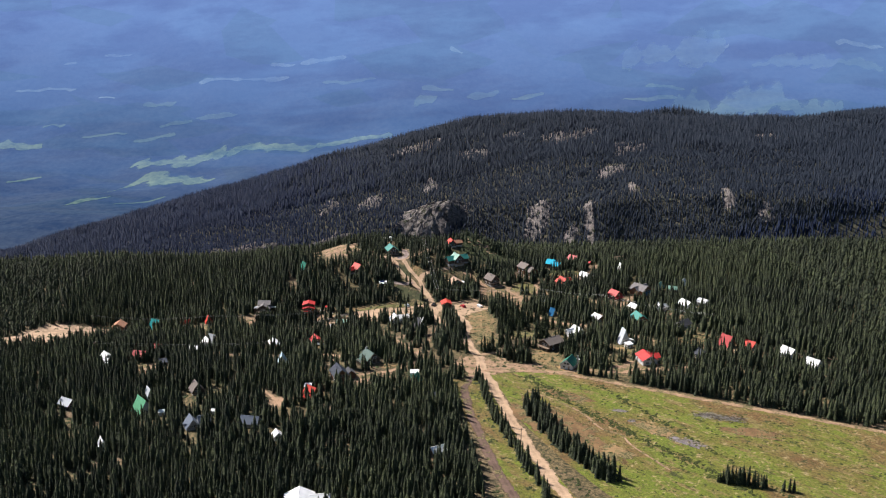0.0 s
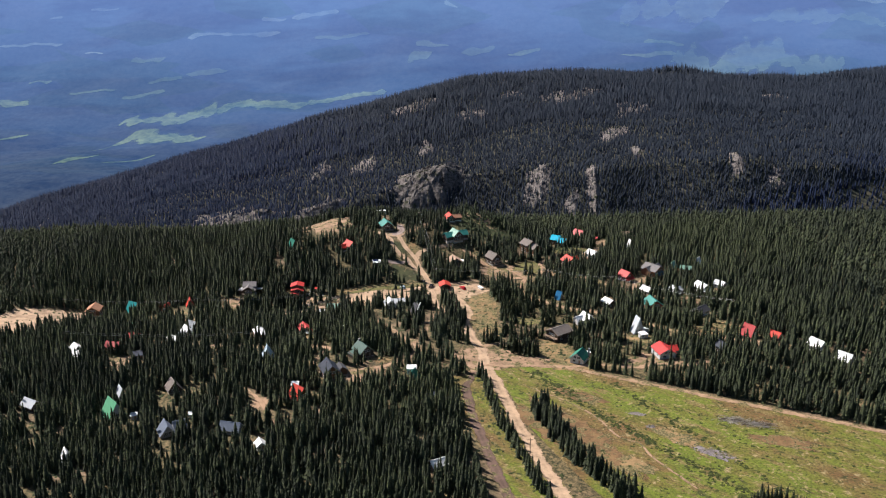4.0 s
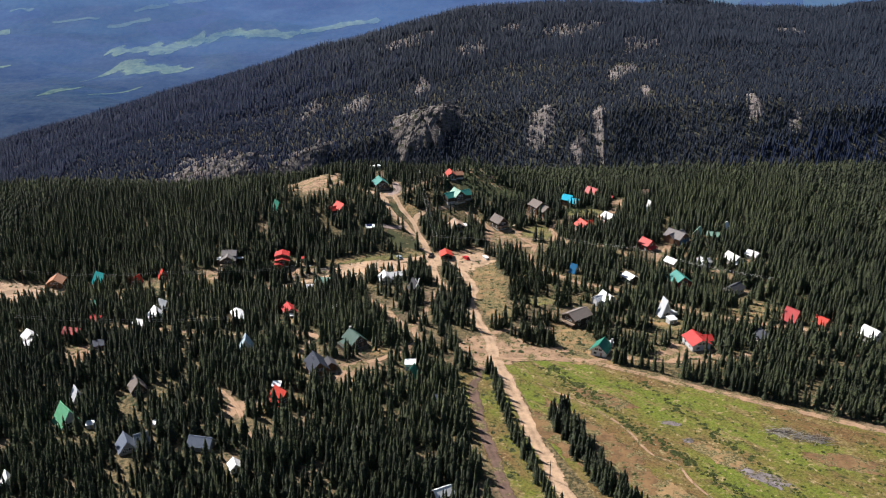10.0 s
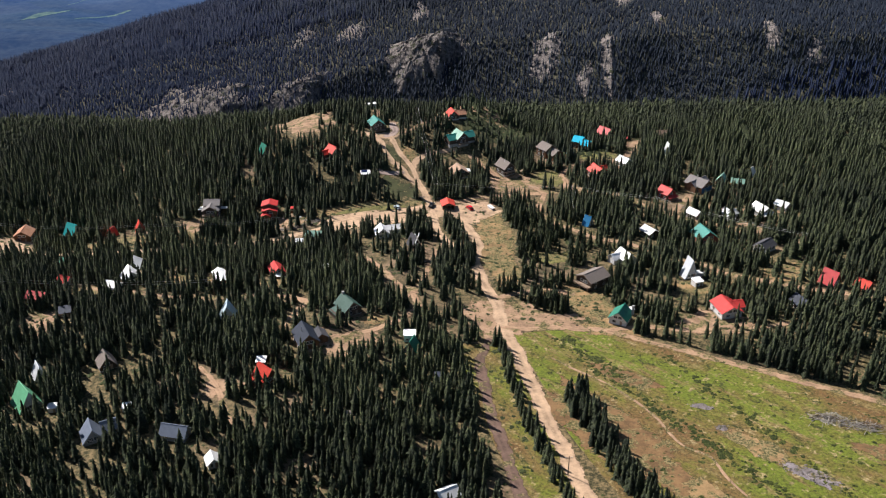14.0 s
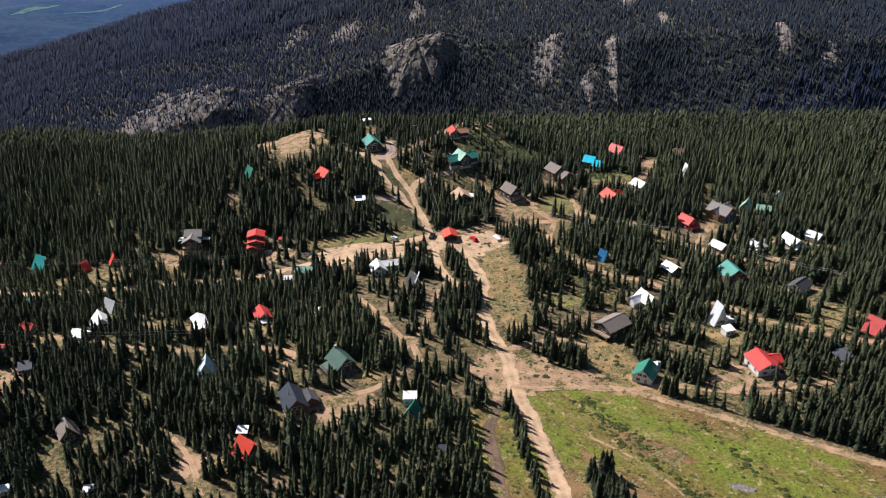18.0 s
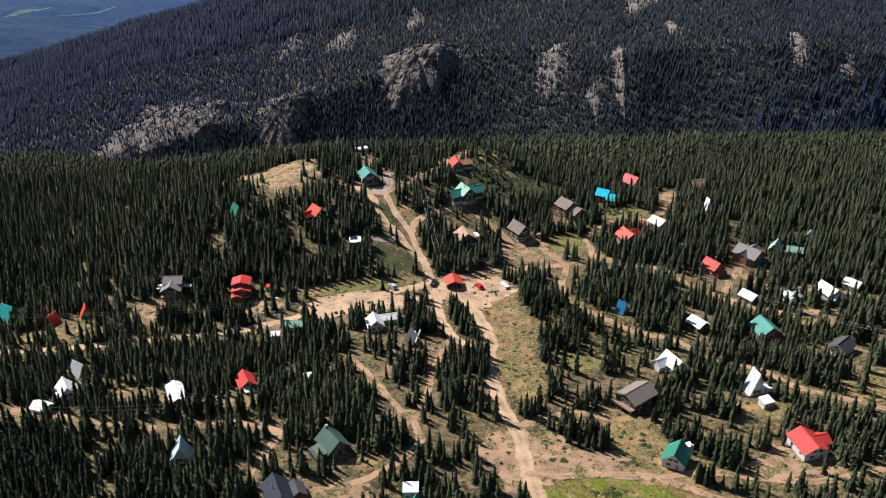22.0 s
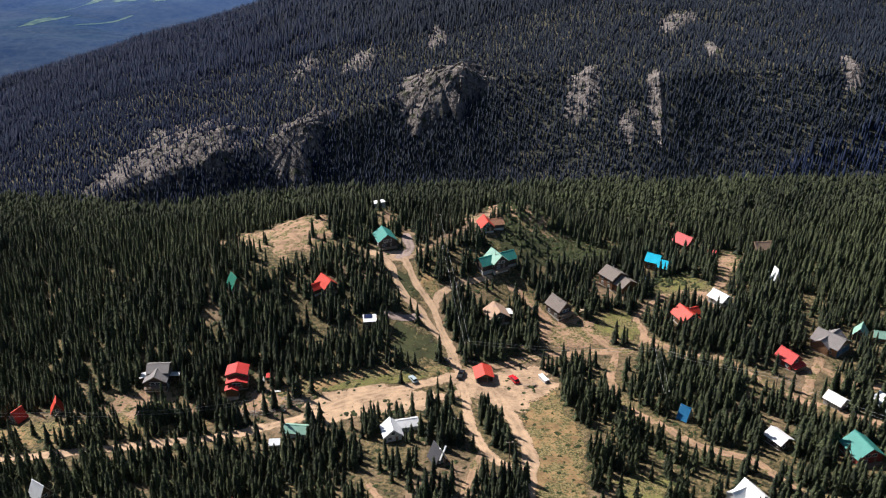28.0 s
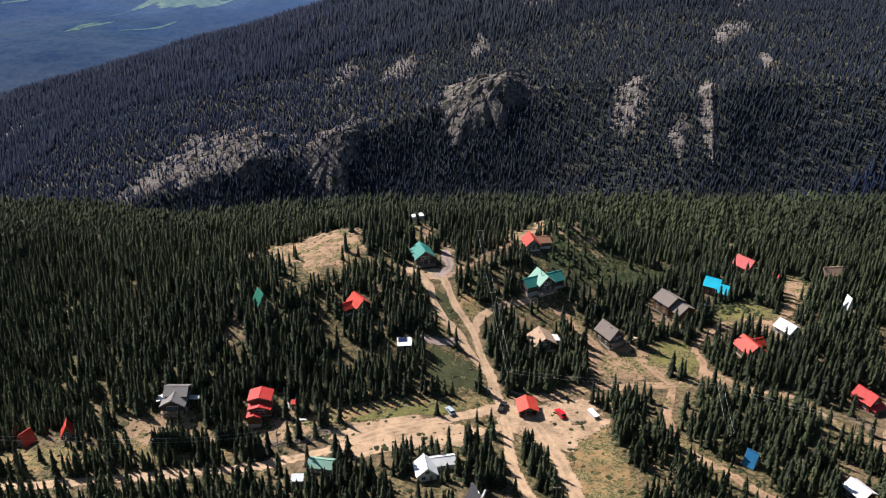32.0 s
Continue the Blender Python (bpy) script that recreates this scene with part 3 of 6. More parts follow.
patch("clearing_roadside", -140, -20, 55, 6, 6, M_DRYGRASS, "dry grass roadside", 0.09, 0.3)
patch("clearing_house", -38, -138, 14, 9, 15, M_YARD, BARE, 0.12, 0.03)
patch("clearing_green_house", -28, -121, 6, 4, 0, M_DRYGRASS, "rough yellow-green grass yard", 0.11, 0.06)
patch("clearing_mid", -16, -98, 4, 5, 0, M_YARD, BARE, 0.11, 0.03)
patch("clearing_left", -76, -165, 8, 5, 30, M_YARD, BARE, 0.12, 0.05)
patch("clearing_left_far", -152, -118, 12, 10, 0, M_YARD, BARE, 0.12, 0.1)
patch("clearing_left_lane", -150, -90, 14, 6, 8, M_DRYGRASS, BARE, 0.11, 0.1)
patch("clearing_gravel", -228, -37, 38, 22, 52, M_ROAD, "wide pale gravel lot", 0.13)
patch("clearing_brown_cabin", 54, -106, 9, 16, 20, M_DRYGRASS, "dry grass yard", 0.11, 0.03)
patch("clearing_green_cabin", 62, -126, 14, 7, 0, M_DRYGRASS, "grass round the green-roofed cabin", 0.12, 0.03)
patch("clearing_red_cabin", 98, -124, 14, 8, 0, M_YARD, BARE, 0.12, 0.06)
patch("clearing_frame", 98, -96, 9, 7, 0, M_DRYGRASS, BARE, 0.11, 0.06)
patch("clearing_east", 140, -36, 16, 7, 10, M_YARD, BARE, 0.11, 0.15)
patch("clearing_east_low", 140, -88, 14, 10, 0, M_DRYGRASS, BARE, 0.11, 0.15)
patch("clearing_far", 108, 84, 8, 10, 0, M_YARD, BARE, 0.11, 0.1)
patch("clearing_glade", 46, -62, 9, 7, 0, M_FRESH, "small sunny glade", 0.11, 0.05)
patch("clearing_long", -108, -76, 12, 8, 0, M_DRYGRASS, BARE, 0.11, 0.1)
patch("clearing_red", -72, -84, 7, 6, 0, M_DRYGRASS, BARE, 0.11, 0.1)
patch("clearing_heath_upper", 60, -160, 13, 4.5, -35, M_RUSSET, "russet heath near the junction", 0.12)
patch("clearing_heath_low", 92, -200, 12, 4.5, -50, M_DRYGRASS, "dry grass streak in the meadow", 0.12)
patch("clearing_heath_east", 132, -206, 13, 5, -25, M_RUSSET, "russet heath in the eastern meadow", 0.12)
patch("clearing_heath", 51, -194, 38, 12, -59, M_RUSSET, "russet heath beside the footpath", 0.12)
patch("clearing_heath_end", 72, -222, 9, 5, -50, M_DRYGRASS, "pale dry grass at the end of the footpath", 0.15)
patch("rockfall", 103, -214, 9.5, 3.6, -42, dirt_material("grey_rubble", (0.22, 0.19, 0.195), 0.03, 0.5), "patch of grey rubble in the meadow", 0.16, 0, "structure", "rubble")
patch("rockfall_upper", 121, -188, 11, 4.0, -30, dirt_material("pale_rubble", (0.26, 0.24, 0.19), 0.12, 0.45), "patch of pale rubble in the meadow", 0.16, 0, "structure", "rubble")
patch("rockfall_east", 81, -178, 4, 2, -20, bpy.data.materials["grey_rubble"], "patch of rubble and turned soil in the meadow", 0.16, 0, "structure", "rubble")
patch("rockfall_small", 84, -190, 2, 1.8, 0, bpy.data.materials["grey_rubble"], "small patch of rubble in the meadow", 0.16, 0, "structure", "rubble")


# ---- cliffs on the far ridge ----
OUTCROPS = []


def hill_lumps(X, Y):
    return np.clip((Y - 220) / 150, 0, 1) * 5 * lumps(X, Y, 38)


ROCKS = []              # the swell of every rock face, on which firs stand


def rock_swell(x, y, spec):
    """How far a rock face stands proud of the hillside: a ramp that climbs eastward to a nose, then breaks off."""
    x0, yc, hw, hy, lift, skew, nose, seed = spec
    V = (y - yc) / hy
    U = (x - x0) / hw - skew * V
    ang = np.arctan2(V, U)
    rim = 1 + 0.13 * np.sin(3.1 * ang + seed) + 0.10 * np.sin(7 * ang + 2 * seed) + 0.08 * np.sin(13 * ang + seed) + 0.05 * np.sin(23 * ang)
    r = (np.abs(U) ** 2.6 + np.abs(V) ** 2.6) ** (1 / 2.6) / rim
    ramp_ = np.where(U < nose, (U + 1.15) / (nose + 1.15), 1 - (U - nose) / (1.15 - nose))
    round_ = 1 - np.clip(r, 0, 1.6) ** 2.4
    return lift * np.where(round_ > 0, np.clip(ramp_, 0.12, 1) * np.clip(round_, 0, 1) ** 0.8, 0) - 5 * np.clip(r - 0.97, 0, 1), r, U, V


def outcrop(name, x, y0, y1, w, lift, seed, label, few=0.42, skew=0.0, nose=0.45):
    """A rock face on the hillside, from its foot at y0 to its head at y1: a bulging, ledged and cracked slab."""
    big = lift >= 10
    n_ = 110 if big else 44
    lift = lift if lift >= 10 else lift * 0.55
    spec = (x, (y0 + y1) / 2, w / 2, (y1 - y0) / 2, lift, skew, nose, seed)
    gu, gv = np.meshgrid(np.linspace(-1.2, 1.2, n_), np.linspace(-1.2, 1.2, n_))
    xx, yy = x + (gu + skew * gv) * w / 2, (y0 + y1) / 2 + gv * (y1 - y0) / 2
    swell, r, U, V = rock_swell(xx, yy, spec)
    # blocks split by joints: each stands proud or back, and tilts its own way
    rng = np.random.default_rng(int(seed * 10))
    blocky = 0
    for n, tall, deep in ((int(30 + w * 0.5), 1.7, 0.075), (int(150 + w * 3), 1.5, 0.06)):
        c = rng.uniform(-1.2, 1.2, (n, 2))
        hgt, tx, ty = rng.uniform(-1, 1, n), rng.uniform(-1, 1, n), rng.uniform(-1, 1, n)
        du, dv = (U[..., None] - c[:, 0]) * w, (V[..., None] - c[:, 1]) * (y1 - y0) / tall
        k = np.argmin(du ** 2 + dv ** 2, -1)
        first = k if n < 150 else first
        near = lambda q: np.take_along_axis(q, k[..., None], -1)[..., 0]
        blocky = blocky + deep * min(lift, 28) * (hgt[k] + 0.05 * tx[k] * near(du) + 0.05 * ty[k] * near(dv))
    z = ground_height(xx, yy) + hill_lumps(xx, yy) + swell + (blocky + 0.5 * lumps(xx, yy, 2.6, seed + 4)) * np.clip(1.25 - r, 0, 1)
    P = np.stack([xx - 0.12 * swell.clip(0), yy - 0.10 * swell.clip(0), z + 0.3], -1).reshape(-1, 3)
    idx = np.arange(n_ * n_).reshape(n_, n_)
    quads = np.stack([idx[:-1, :-1], idx[:-1, 1:], idx[1:, 1:], idx[1:, :-1]], -1).reshape(-1, 4)
    quads = quads[(r.reshape(-1)[quads] < 1.15).any(1)]
    ROCKS.append(spec)
    OUTCROPS.append((spec, few))
    e = new(name)
    e.location = (x, (y0 + y1) / 2, float(ground_height(x, (y0 + y1) / 2)))
    P = P - np.array(e.location)[None]
    cell = first.reshape(-1)[quads[:, 0]]
    for c in np.unique(cell):
        q = quads[cell == c]
        group = np.arange(len(q))
        while True:                       # quads that share an edge make one block
            low = np.full(len(P), len(q))
            for j in range(4):
                np.minimum.at(low, q[:, j], group)
            nxt = low[q].min(1)
            if (nxt == group).all():
                break
            group = nxt
        for g in np.unique(group):
            used, f = np.unique(q[group == g], return_inverse=True)
            if len(used) > 8:
                mesh_object("rock_block", P[used].tolist(), f.reshape(-1, 4).tolist(), M_ROCK if big else M_ROCK_PALE, e)
    return tagged(e, label, "rock")


def rock_lift(X, Y):
    """The height of the rock under a fir, above the hillside."""
    up = np.zeros(X.shape)
    for spec in ROCKS:
        near = np.where((np.abs(X - spec[0]) < 2.2 * spec[2]) & (np.abs(Y - spec[1]) < 1.2 * spec[3]))[0]
        if len(near):
            up[near] = np.maximum(up[near], rock_swell(X[near], Y[near], spec)[0] - 0.6)
    return up.clip(0)


outcrop("rock_outcrop", -24, 577, 664, 88, 21, 1.0, "big rounded grey granite cliff among firs", 0.05, 0.15, 0.62)
outcrop("rock_outcrop", -270, 478, 612, 122, 15, 2.3, "broad broken granite cliff with ledges and firs", 0.42, 0.18, 0.85)
outcrop("rock_outcrop", -156, 508, 604, 50, 11, 3.9, "leaning granite crag with dark cracks", 0.25, 0.5, 0.8)
outcrop("rock_outcrop", 110, 540, 596, 30, 8, 4.4, "narrow pale rock rib on a wooded slope", 0.38, 0.35)
outcrop("rock_outcrop", 167, 486, 558, 14, 7, 5.2, "tall narrow pale rock chute", 0.22, 0.3)
outcrop("rock_outcrop", 143, 498, 526, 14, 6, 6.1, "small grey rock face on a wooded slope")
outcrop("rock_outcrop", -29, 722, 787, 20, 8, 8.9, "pale rock spur above the cliff")
outcrop("rock_outcrop", 226, 556, 606, 12, 7, 7.7, "small pale rock face near the ridge", 0.45, 0.3)
outcrop("rock_outcrop", -172, 692, 757, 26, 9, 8.2, "small rusty rock face on a wooded slope")
outcrop("rock_outcrop", -112, 684, 745, 34, 6, 8.7, "broken rock steps on a wooded slope", 0.45, 0.4)
outcrop("rock_outcrop", 213, 653, 700, 36, 6, 13.3, "bare pale rock slab on a wooded slope", 0.25, 0.4)
outcrop("rock_outcrop", -59, 934, 984, 80, 6, 11.3, "long bare rock ledge on the ridge", 0.42, 0.3)
outcrop("rock_outcrop", 36, 841, 902, 46, 7, 10.3, "bare pale rock slab near the ridge top", 0.42)
outcrop("rock_outcrop", 181, 863, 934, 90, 7, 12.3, "long bare rock ledge on the ridge crest", 0.42, 0.3)
outcrop("rock_outcrop", 262, 762, 838, 60, 6, 14.3, "bare rock ledge on the ridge", 0.42, 0.3)
outcrop("rock_outcrop", 481, 840, 896, 50, 6, 15.3, "bare rock ledge on the ridge crest", 0.42, 0.3)
outcrop("rock_outcrop", 101, 918, 962, 40, 5, 16.3, "bare rock ledge below the ridge top", 0.42)
outcrop("rock_outcrop", 318, 470, 515, 13, 6, 9.6, "grey rock step in the forest", 0.35, 0.2)
outcrop("rock_outcrop", 352, 445, 468, 18, 5, 9.9, "rusty broken rock in the forest", 0.4, 0.3)
outcrop("rock_outcrop", -600, 785, 870, 40, 6, 17.3, "faint rock step on the valley slope")


# ---- the valley far below ----
def valley_material(name, lo, hi, frayed=False):
    """Distance seen through miles of blue air: its haze is painted as emission, stronger northward."""
    m, nt, b = material(name, 1.0)
    big, mid, fine = noise_tex(nt, 0.0016, 5, 0.6, stretch=(0.5, 1.8, 1)), noise_tex(nt, 0.007, 5, 0.65, stretch=(0.8, 1.4, 1)), noise_tex(nt, 0.05, 4, 0.7)
    half_way = tuple((a + b_) / 2 for a, b_ in zip(lo, hi))
    c = ramp(nt, mid, [(0.32, lo), (0.5, half_way), (0.68, hi)])
    c = mix(nt, 0.35, c, ramp(nt, fine, [(0.35, tuple(v * 0.5 for v in lo)), (0.65, hi)]))
    nt.links.new(c, b.inputs["Base Color"])
    b.inputs["Specular IOR Level"].default_value = 0.0
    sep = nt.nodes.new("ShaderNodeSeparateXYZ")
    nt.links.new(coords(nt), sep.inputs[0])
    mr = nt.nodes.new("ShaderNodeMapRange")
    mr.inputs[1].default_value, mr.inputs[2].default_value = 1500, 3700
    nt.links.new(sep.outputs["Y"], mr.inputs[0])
    # haze glow from near to far, given off by the surface itself
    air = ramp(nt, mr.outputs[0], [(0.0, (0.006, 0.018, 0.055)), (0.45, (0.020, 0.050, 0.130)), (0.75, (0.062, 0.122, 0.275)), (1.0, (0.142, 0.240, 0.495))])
    parcel = nt.nodes.new("ShaderNodeTexVoronoi")
    parcel.inputs["Scale"].default_value = 0.0045
    warp = nt.nodes.new("ShaderNodeMapping")
    warp.inputs["Scale"].default_value = (0.6, 2.0, 0.0)
    nt.links.new(coords(nt), warp.inputs[0])
    nt.links.new(warp.outputs[0], parcel.inputs["Vector"])
    woods = noise_tex(nt, 0.0048, 6, 0.6, stretch=(0.4, 1.7, 1), turn=-6)
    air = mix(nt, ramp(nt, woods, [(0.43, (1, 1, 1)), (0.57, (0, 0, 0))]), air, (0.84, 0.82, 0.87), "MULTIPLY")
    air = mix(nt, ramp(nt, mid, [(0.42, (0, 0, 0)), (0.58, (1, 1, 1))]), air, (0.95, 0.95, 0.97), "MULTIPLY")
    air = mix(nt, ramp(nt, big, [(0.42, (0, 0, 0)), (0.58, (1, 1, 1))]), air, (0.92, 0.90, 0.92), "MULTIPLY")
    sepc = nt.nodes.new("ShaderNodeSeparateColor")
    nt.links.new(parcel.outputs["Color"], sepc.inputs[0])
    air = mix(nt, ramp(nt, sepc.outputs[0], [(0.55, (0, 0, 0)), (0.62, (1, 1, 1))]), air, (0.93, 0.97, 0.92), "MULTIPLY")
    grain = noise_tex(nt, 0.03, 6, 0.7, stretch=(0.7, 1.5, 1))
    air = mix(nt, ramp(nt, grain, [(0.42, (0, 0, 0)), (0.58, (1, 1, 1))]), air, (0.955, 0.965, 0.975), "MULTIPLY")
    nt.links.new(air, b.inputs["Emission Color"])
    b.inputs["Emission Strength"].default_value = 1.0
    if frayed:
        edge = nt.nodes.new("ShaderNodeAttribute")
        edge.attribute_name = "edge"
        s = nt.nodes.new("ShaderNodeMath")
        s.operation = "MULTIPLY_ADD"
        nt.links.new(noise_tex(nt, 0.022, 5, 0.65, stretch=(0.6, 1.6, 1)), s.inputs[0])
        s.inputs[1].default_value = 1.4
        nt.links.new(edge.outputs["Fac"], s.inputs[2])
        half_s = nt.nodes.new("ShaderNodeMath")
        half_s.operation = "MULTIPLY"
        half_s.inputs[1].default_value = 0.5
        nt.links.new(s.outputs[0], half_s.inputs[0])
        nt.links.new(ramp(nt, half_s.outputs[0], [(0.68, (1, 1, 1)), (0.80, (0, 0, 0))]), b.inputs["Alpha"])
    return m


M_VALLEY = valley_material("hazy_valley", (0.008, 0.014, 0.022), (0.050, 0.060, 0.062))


def valley_height(x, y):
    rise = np.clip((y - 2500) / 1150, 0, 1.3)
    return -512 + 640 * rise ** 2.2 + 26 * lumps(x, y, 210) * np.clip((y - 1200) / 500, 0, 1)


vy = np.linspace(1350, 3720, 90)
vu = np.linspace(-1, 1, 110)
VY = np.repeat(vy[:, None], len(vu), 1)
VX = (650 + 0.50 * vy)[:, None] * vu[None]
idx = np.arange(VX.size).reshape(VX.shape)
vq = np.stack([idx[:-1, :-1], idx[:-1, 1:], idx[1:, 1:], idx[1:, :-1]], -1).reshape(-1, 4)
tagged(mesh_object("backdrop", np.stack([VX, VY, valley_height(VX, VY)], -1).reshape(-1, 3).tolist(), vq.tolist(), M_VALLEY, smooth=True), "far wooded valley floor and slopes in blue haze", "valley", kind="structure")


def field(points, wide, mat, label):
    """Farmed or felled ground on the valley floor: a ragged band along a line."""
    rng = np.random.default_rng(int(abs(points[0][0]) + abs(points[0][1])))
    line = spaced(points, 6)
    s = np.linspace(0, 1, len(line))
    ends = np.clip(np.minimum(s, 1 - s) * 7, 0, 1) ** 0.6
    def ragged():
        p = rng.uniform(0, 6.28, 5)
        q = s * np.hypot(*(line[-1] - line[0])) / 60
        return 0.75 + 0.35 * np.sin(1.1 * q + p[0]) + 0.22 * np.sin(2.7 * q + p[1]) + 0.16 * np.sin(6.1 * q + p[2]) + rng.uniform(-0.05, 0.05, len(s))
    lo, hi = -1.45 * wide * ends * ragged(), 1.45 * wide * ends * ragged()
    k = np.linspace(0, 1, 7)[None]
    Y = line[:, 1:2] + lo[:, None] * (1 - k) + hi[:, None] * k
    X = line[:, 0:1] + 0.4 * (Y - line[:, 1:2])
    idx = np.arange(X.size).reshape(X.shape)
    quads = np.stack([idx[:-1, :-1], idx[:-1, 1:], idx[1:, 1:], idx[1:, :-1]], -1).reshape(-1, 4)
    ob = mesh_object("field", np.stack([X, Y, valley_height(X, Y) + 1.2], -1).reshape(-1, 3).tolist(), quads.tolist(), mat, smooth=True)
    rim = np.maximum(np.abs(2 * k - 1), (1 - ends)[:, None])
    ob.data.attributes.new("edge", "FLOAT", "POINT").data.foreach_set("value", rim.astype(np.float32).ravel())
    return tagged(ob, label, "field", kind="structure")


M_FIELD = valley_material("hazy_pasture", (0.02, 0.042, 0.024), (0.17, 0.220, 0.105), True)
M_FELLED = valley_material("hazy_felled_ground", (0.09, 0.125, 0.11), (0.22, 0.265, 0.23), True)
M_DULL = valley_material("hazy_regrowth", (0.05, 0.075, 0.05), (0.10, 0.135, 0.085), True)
for wide, line in (
        (38, [(-1201, 2856), (-1044, 2928), (-862, 2964)]), (30, [(-876, 2982), (-698, 3000), (-512, 3046)]), (17, [(-533, 3044), (-403, 3044), (-231, 3054)]),
        (51, [(-1194, 2648), (-1140, 2754), (-972, 2736), (-858, 2774)]), (36, [(-1263, 2442), (-1161, 2540)]), (14, [(-1117, 2456), (-983, 2576)]),
        (22, [(-1751, 3012), (-1567, 2990)]), (16, [(-1611, 3114), (-1522, 3114)]), (8, [(672, 3250), (903, 3264)]),
        (8, [(775, 3314), (937, 3302)]), (13, [(-1585, 2718), (-1485, 2766)]), (8, [(230, 3262), (365, 3278)])):
    field(line, wide, M_FIELD, "pale green pasture on the hazy valley floor")
for wide, line in (
        (9, [(-640, 3422), (-444, 3438)]), (8, [(-1046, 3332), (-911, 3348), (-674, 3370)]), (9, [(-1784, 3282), (-1543, 3318)]),
        (5, [(-1470, 3460), (-1352, 3472)]), (5, [(-1624, 3412), (-1570, 3418)]), (6, [(-1445, 3280), (-1370, 3272)]),
        (9, [(-19, 3494), (40, 3474)]), (8, [(1105, 3472), (1153, 3486)]), (8, [(1593, 3496), (1793, 3478)]),
        (7, [(-760, 3416), (-657, 3420)])):
    field(line, wide, M_FELLED, "pale felled forest block in the hazy distance")
for wide, line in (
        (12, [(-1253, 3240), (-1115, 3246)]), (12, [(-1025, 3172), (-860, 3202)]), (21, [(-156, 3240), (-67, 3248)]),
        (12, [(-131, 3308), (5, 3304)]), (56, [(699, 3434), (911, 3458), (1136, 3478)]), (74, [(860, 3226), (1186, 3224), (1540, 3190)]),
        (12, [(-1235, 3046), (-1080, 3078)]), (22, [(1225, 3408), (1508, 3432), (1766, 3388)]), (11, [(-1158, 3128), (-1032, 3154)]),
        (10, [(-1444, 3058), (-1267, 3084)]), (14, [(50, 3266), (186, 3292)]), (8, [(-543, 3336), (-315, 3346)])):
    field(line, wide, M_DULL, "dull regrowth block in the hazy distance")


# ---- cabins ----
HOUSE_SPOTS = []
WINDOW_DATA = {}


def window(parent, x, y, z, w, h, face):
    """A framed window on a wall that faces 'f' (-y), 'b' (+y), 'l' (-x) or 'r' (+x)."""
    turn = {"f": 0, "b": 180, "r": 90, "l": -90}[face]
    key = (round(w, 1), round(h, 1))
    if key not in WINDOW_DATA:
        bm = bmesh.new()
        t = 0.11
        for q in ((-w / 2 - t, w / 2 + t, h, h + t), (-w / 2 - t, w / 2 + t, -t, 0), (-w / 2 - t, -w / 2, 0, h), (w / 2, w / 2 + t, 0, h), (-0.03, 0.03, 0, h)):
            box(bm, q[0], q[1], -0.09, 0.02, q[2], q[3])
        a = bpy.data.meshes.new("window")
        bm.to_mesh(a)
        bm.free()
        a.materials.append(M_TRIM)
        bm = bmesh.new()
        box(bm, -w / 2, w / 2, -0.035, 0.02, 0, h)
        b = bpy.data.meshes.new("pane")
        bm.to_mesh(b)
        bm.free()
        b.materials.append(M_GLASS)
        WINDOW_DATA[key] = (a, b)
    f = new("window", WINDOW_DATA[key][0])
    f.parent = parent
    f.matrix_basis = pose(x, y, z, 0, 0, turn)
    g = new("pane", WINDOW_DATA[key][1])
    g.parent = f
    return f


def gable_body(bm, w, l, z0, zw, zr, x=0.0, y=0.0):
    """A walled block with gable ends, ridge along y."""
    rings = []
    for yy in (y - l / 2, y + l / 2):
        rings.append([bm.verts.new(c) for c in ((x - w / 2, yy, z0), (x + w / 2, yy, z0), (x + w / 2, yy, zw), (x, yy, zr), (x - w / 2, yy, zw))])
    bm.faces.new(rings[0])
    bm.faces.new(rings[1][::-1])
    for i in range(5):
        j = (i + 1) % 5
        bm.faces.new((rings[0][j], rings[0][i], rings[1][i], rings[1][j]))


def slope_panel(name, parent, mat, side, w, l, zw, zr, over, x=0.0, y=0.0, thick=0.16, label="", turn=None):
    """One slope of a gabled roof, thick, with overhang."""
    bm = bmesh.new()
    run = w / 2 + over
    drop = (zr - zw) * over / (w / 2)
    n = Vector((-(zr - zw), 0, -(w / 2))).normalized() * -1
    n = Vector((side * abs(n.x), 0, abs(n.z)))
    prof = [Vector((0, 0, zr + 0.03)), Vector((side * run, 0, zw - drop + 0.03))]
    vs = []
    for yy in (y - l / 2 - over, y + l / 2 + over):
        for p in prof:
            for k in (0, thick):
                q = p + n * k
                if p is prof[0]:
                    q = Vector((0, 0, zr + 0.03 + k * 1.15))
                vs.append(bm.verts.new((x + q.x, yy, q.z)))
    a, b, c, d, e, f, g, h = vs
    for fc in ((a, c, d, b), (e, f, h, g), (b, d, h, f), (a, e, g, c), (c, g, h, d), (a, b, f, e)):
        bm.faces.new(fc)
    bmesh.ops.recalc_face_normals(bm, faces=bm.faces)
    if turn:
        bmesh.ops.transform(bm, matrix=turn, verts=bm.verts)
    return part(name, bm, mat, parent, label)


def roof(parent, mat, w, l, zw, zr, over, x=0.0, y=0.0, turn=None):
    for side in (-1, 1):
        slope_panel("roof_panel", parent, mat, side, w, l, zw, zr, over, x, y, turn=turn)
    box_part("ridge_cap", x - 0.16, x + 0.16, y - l / 2 - over - 0.03, y + l / 2 + over + 0.03, zr + 0.17, zr + 0.27, mat, parent, m=turn)


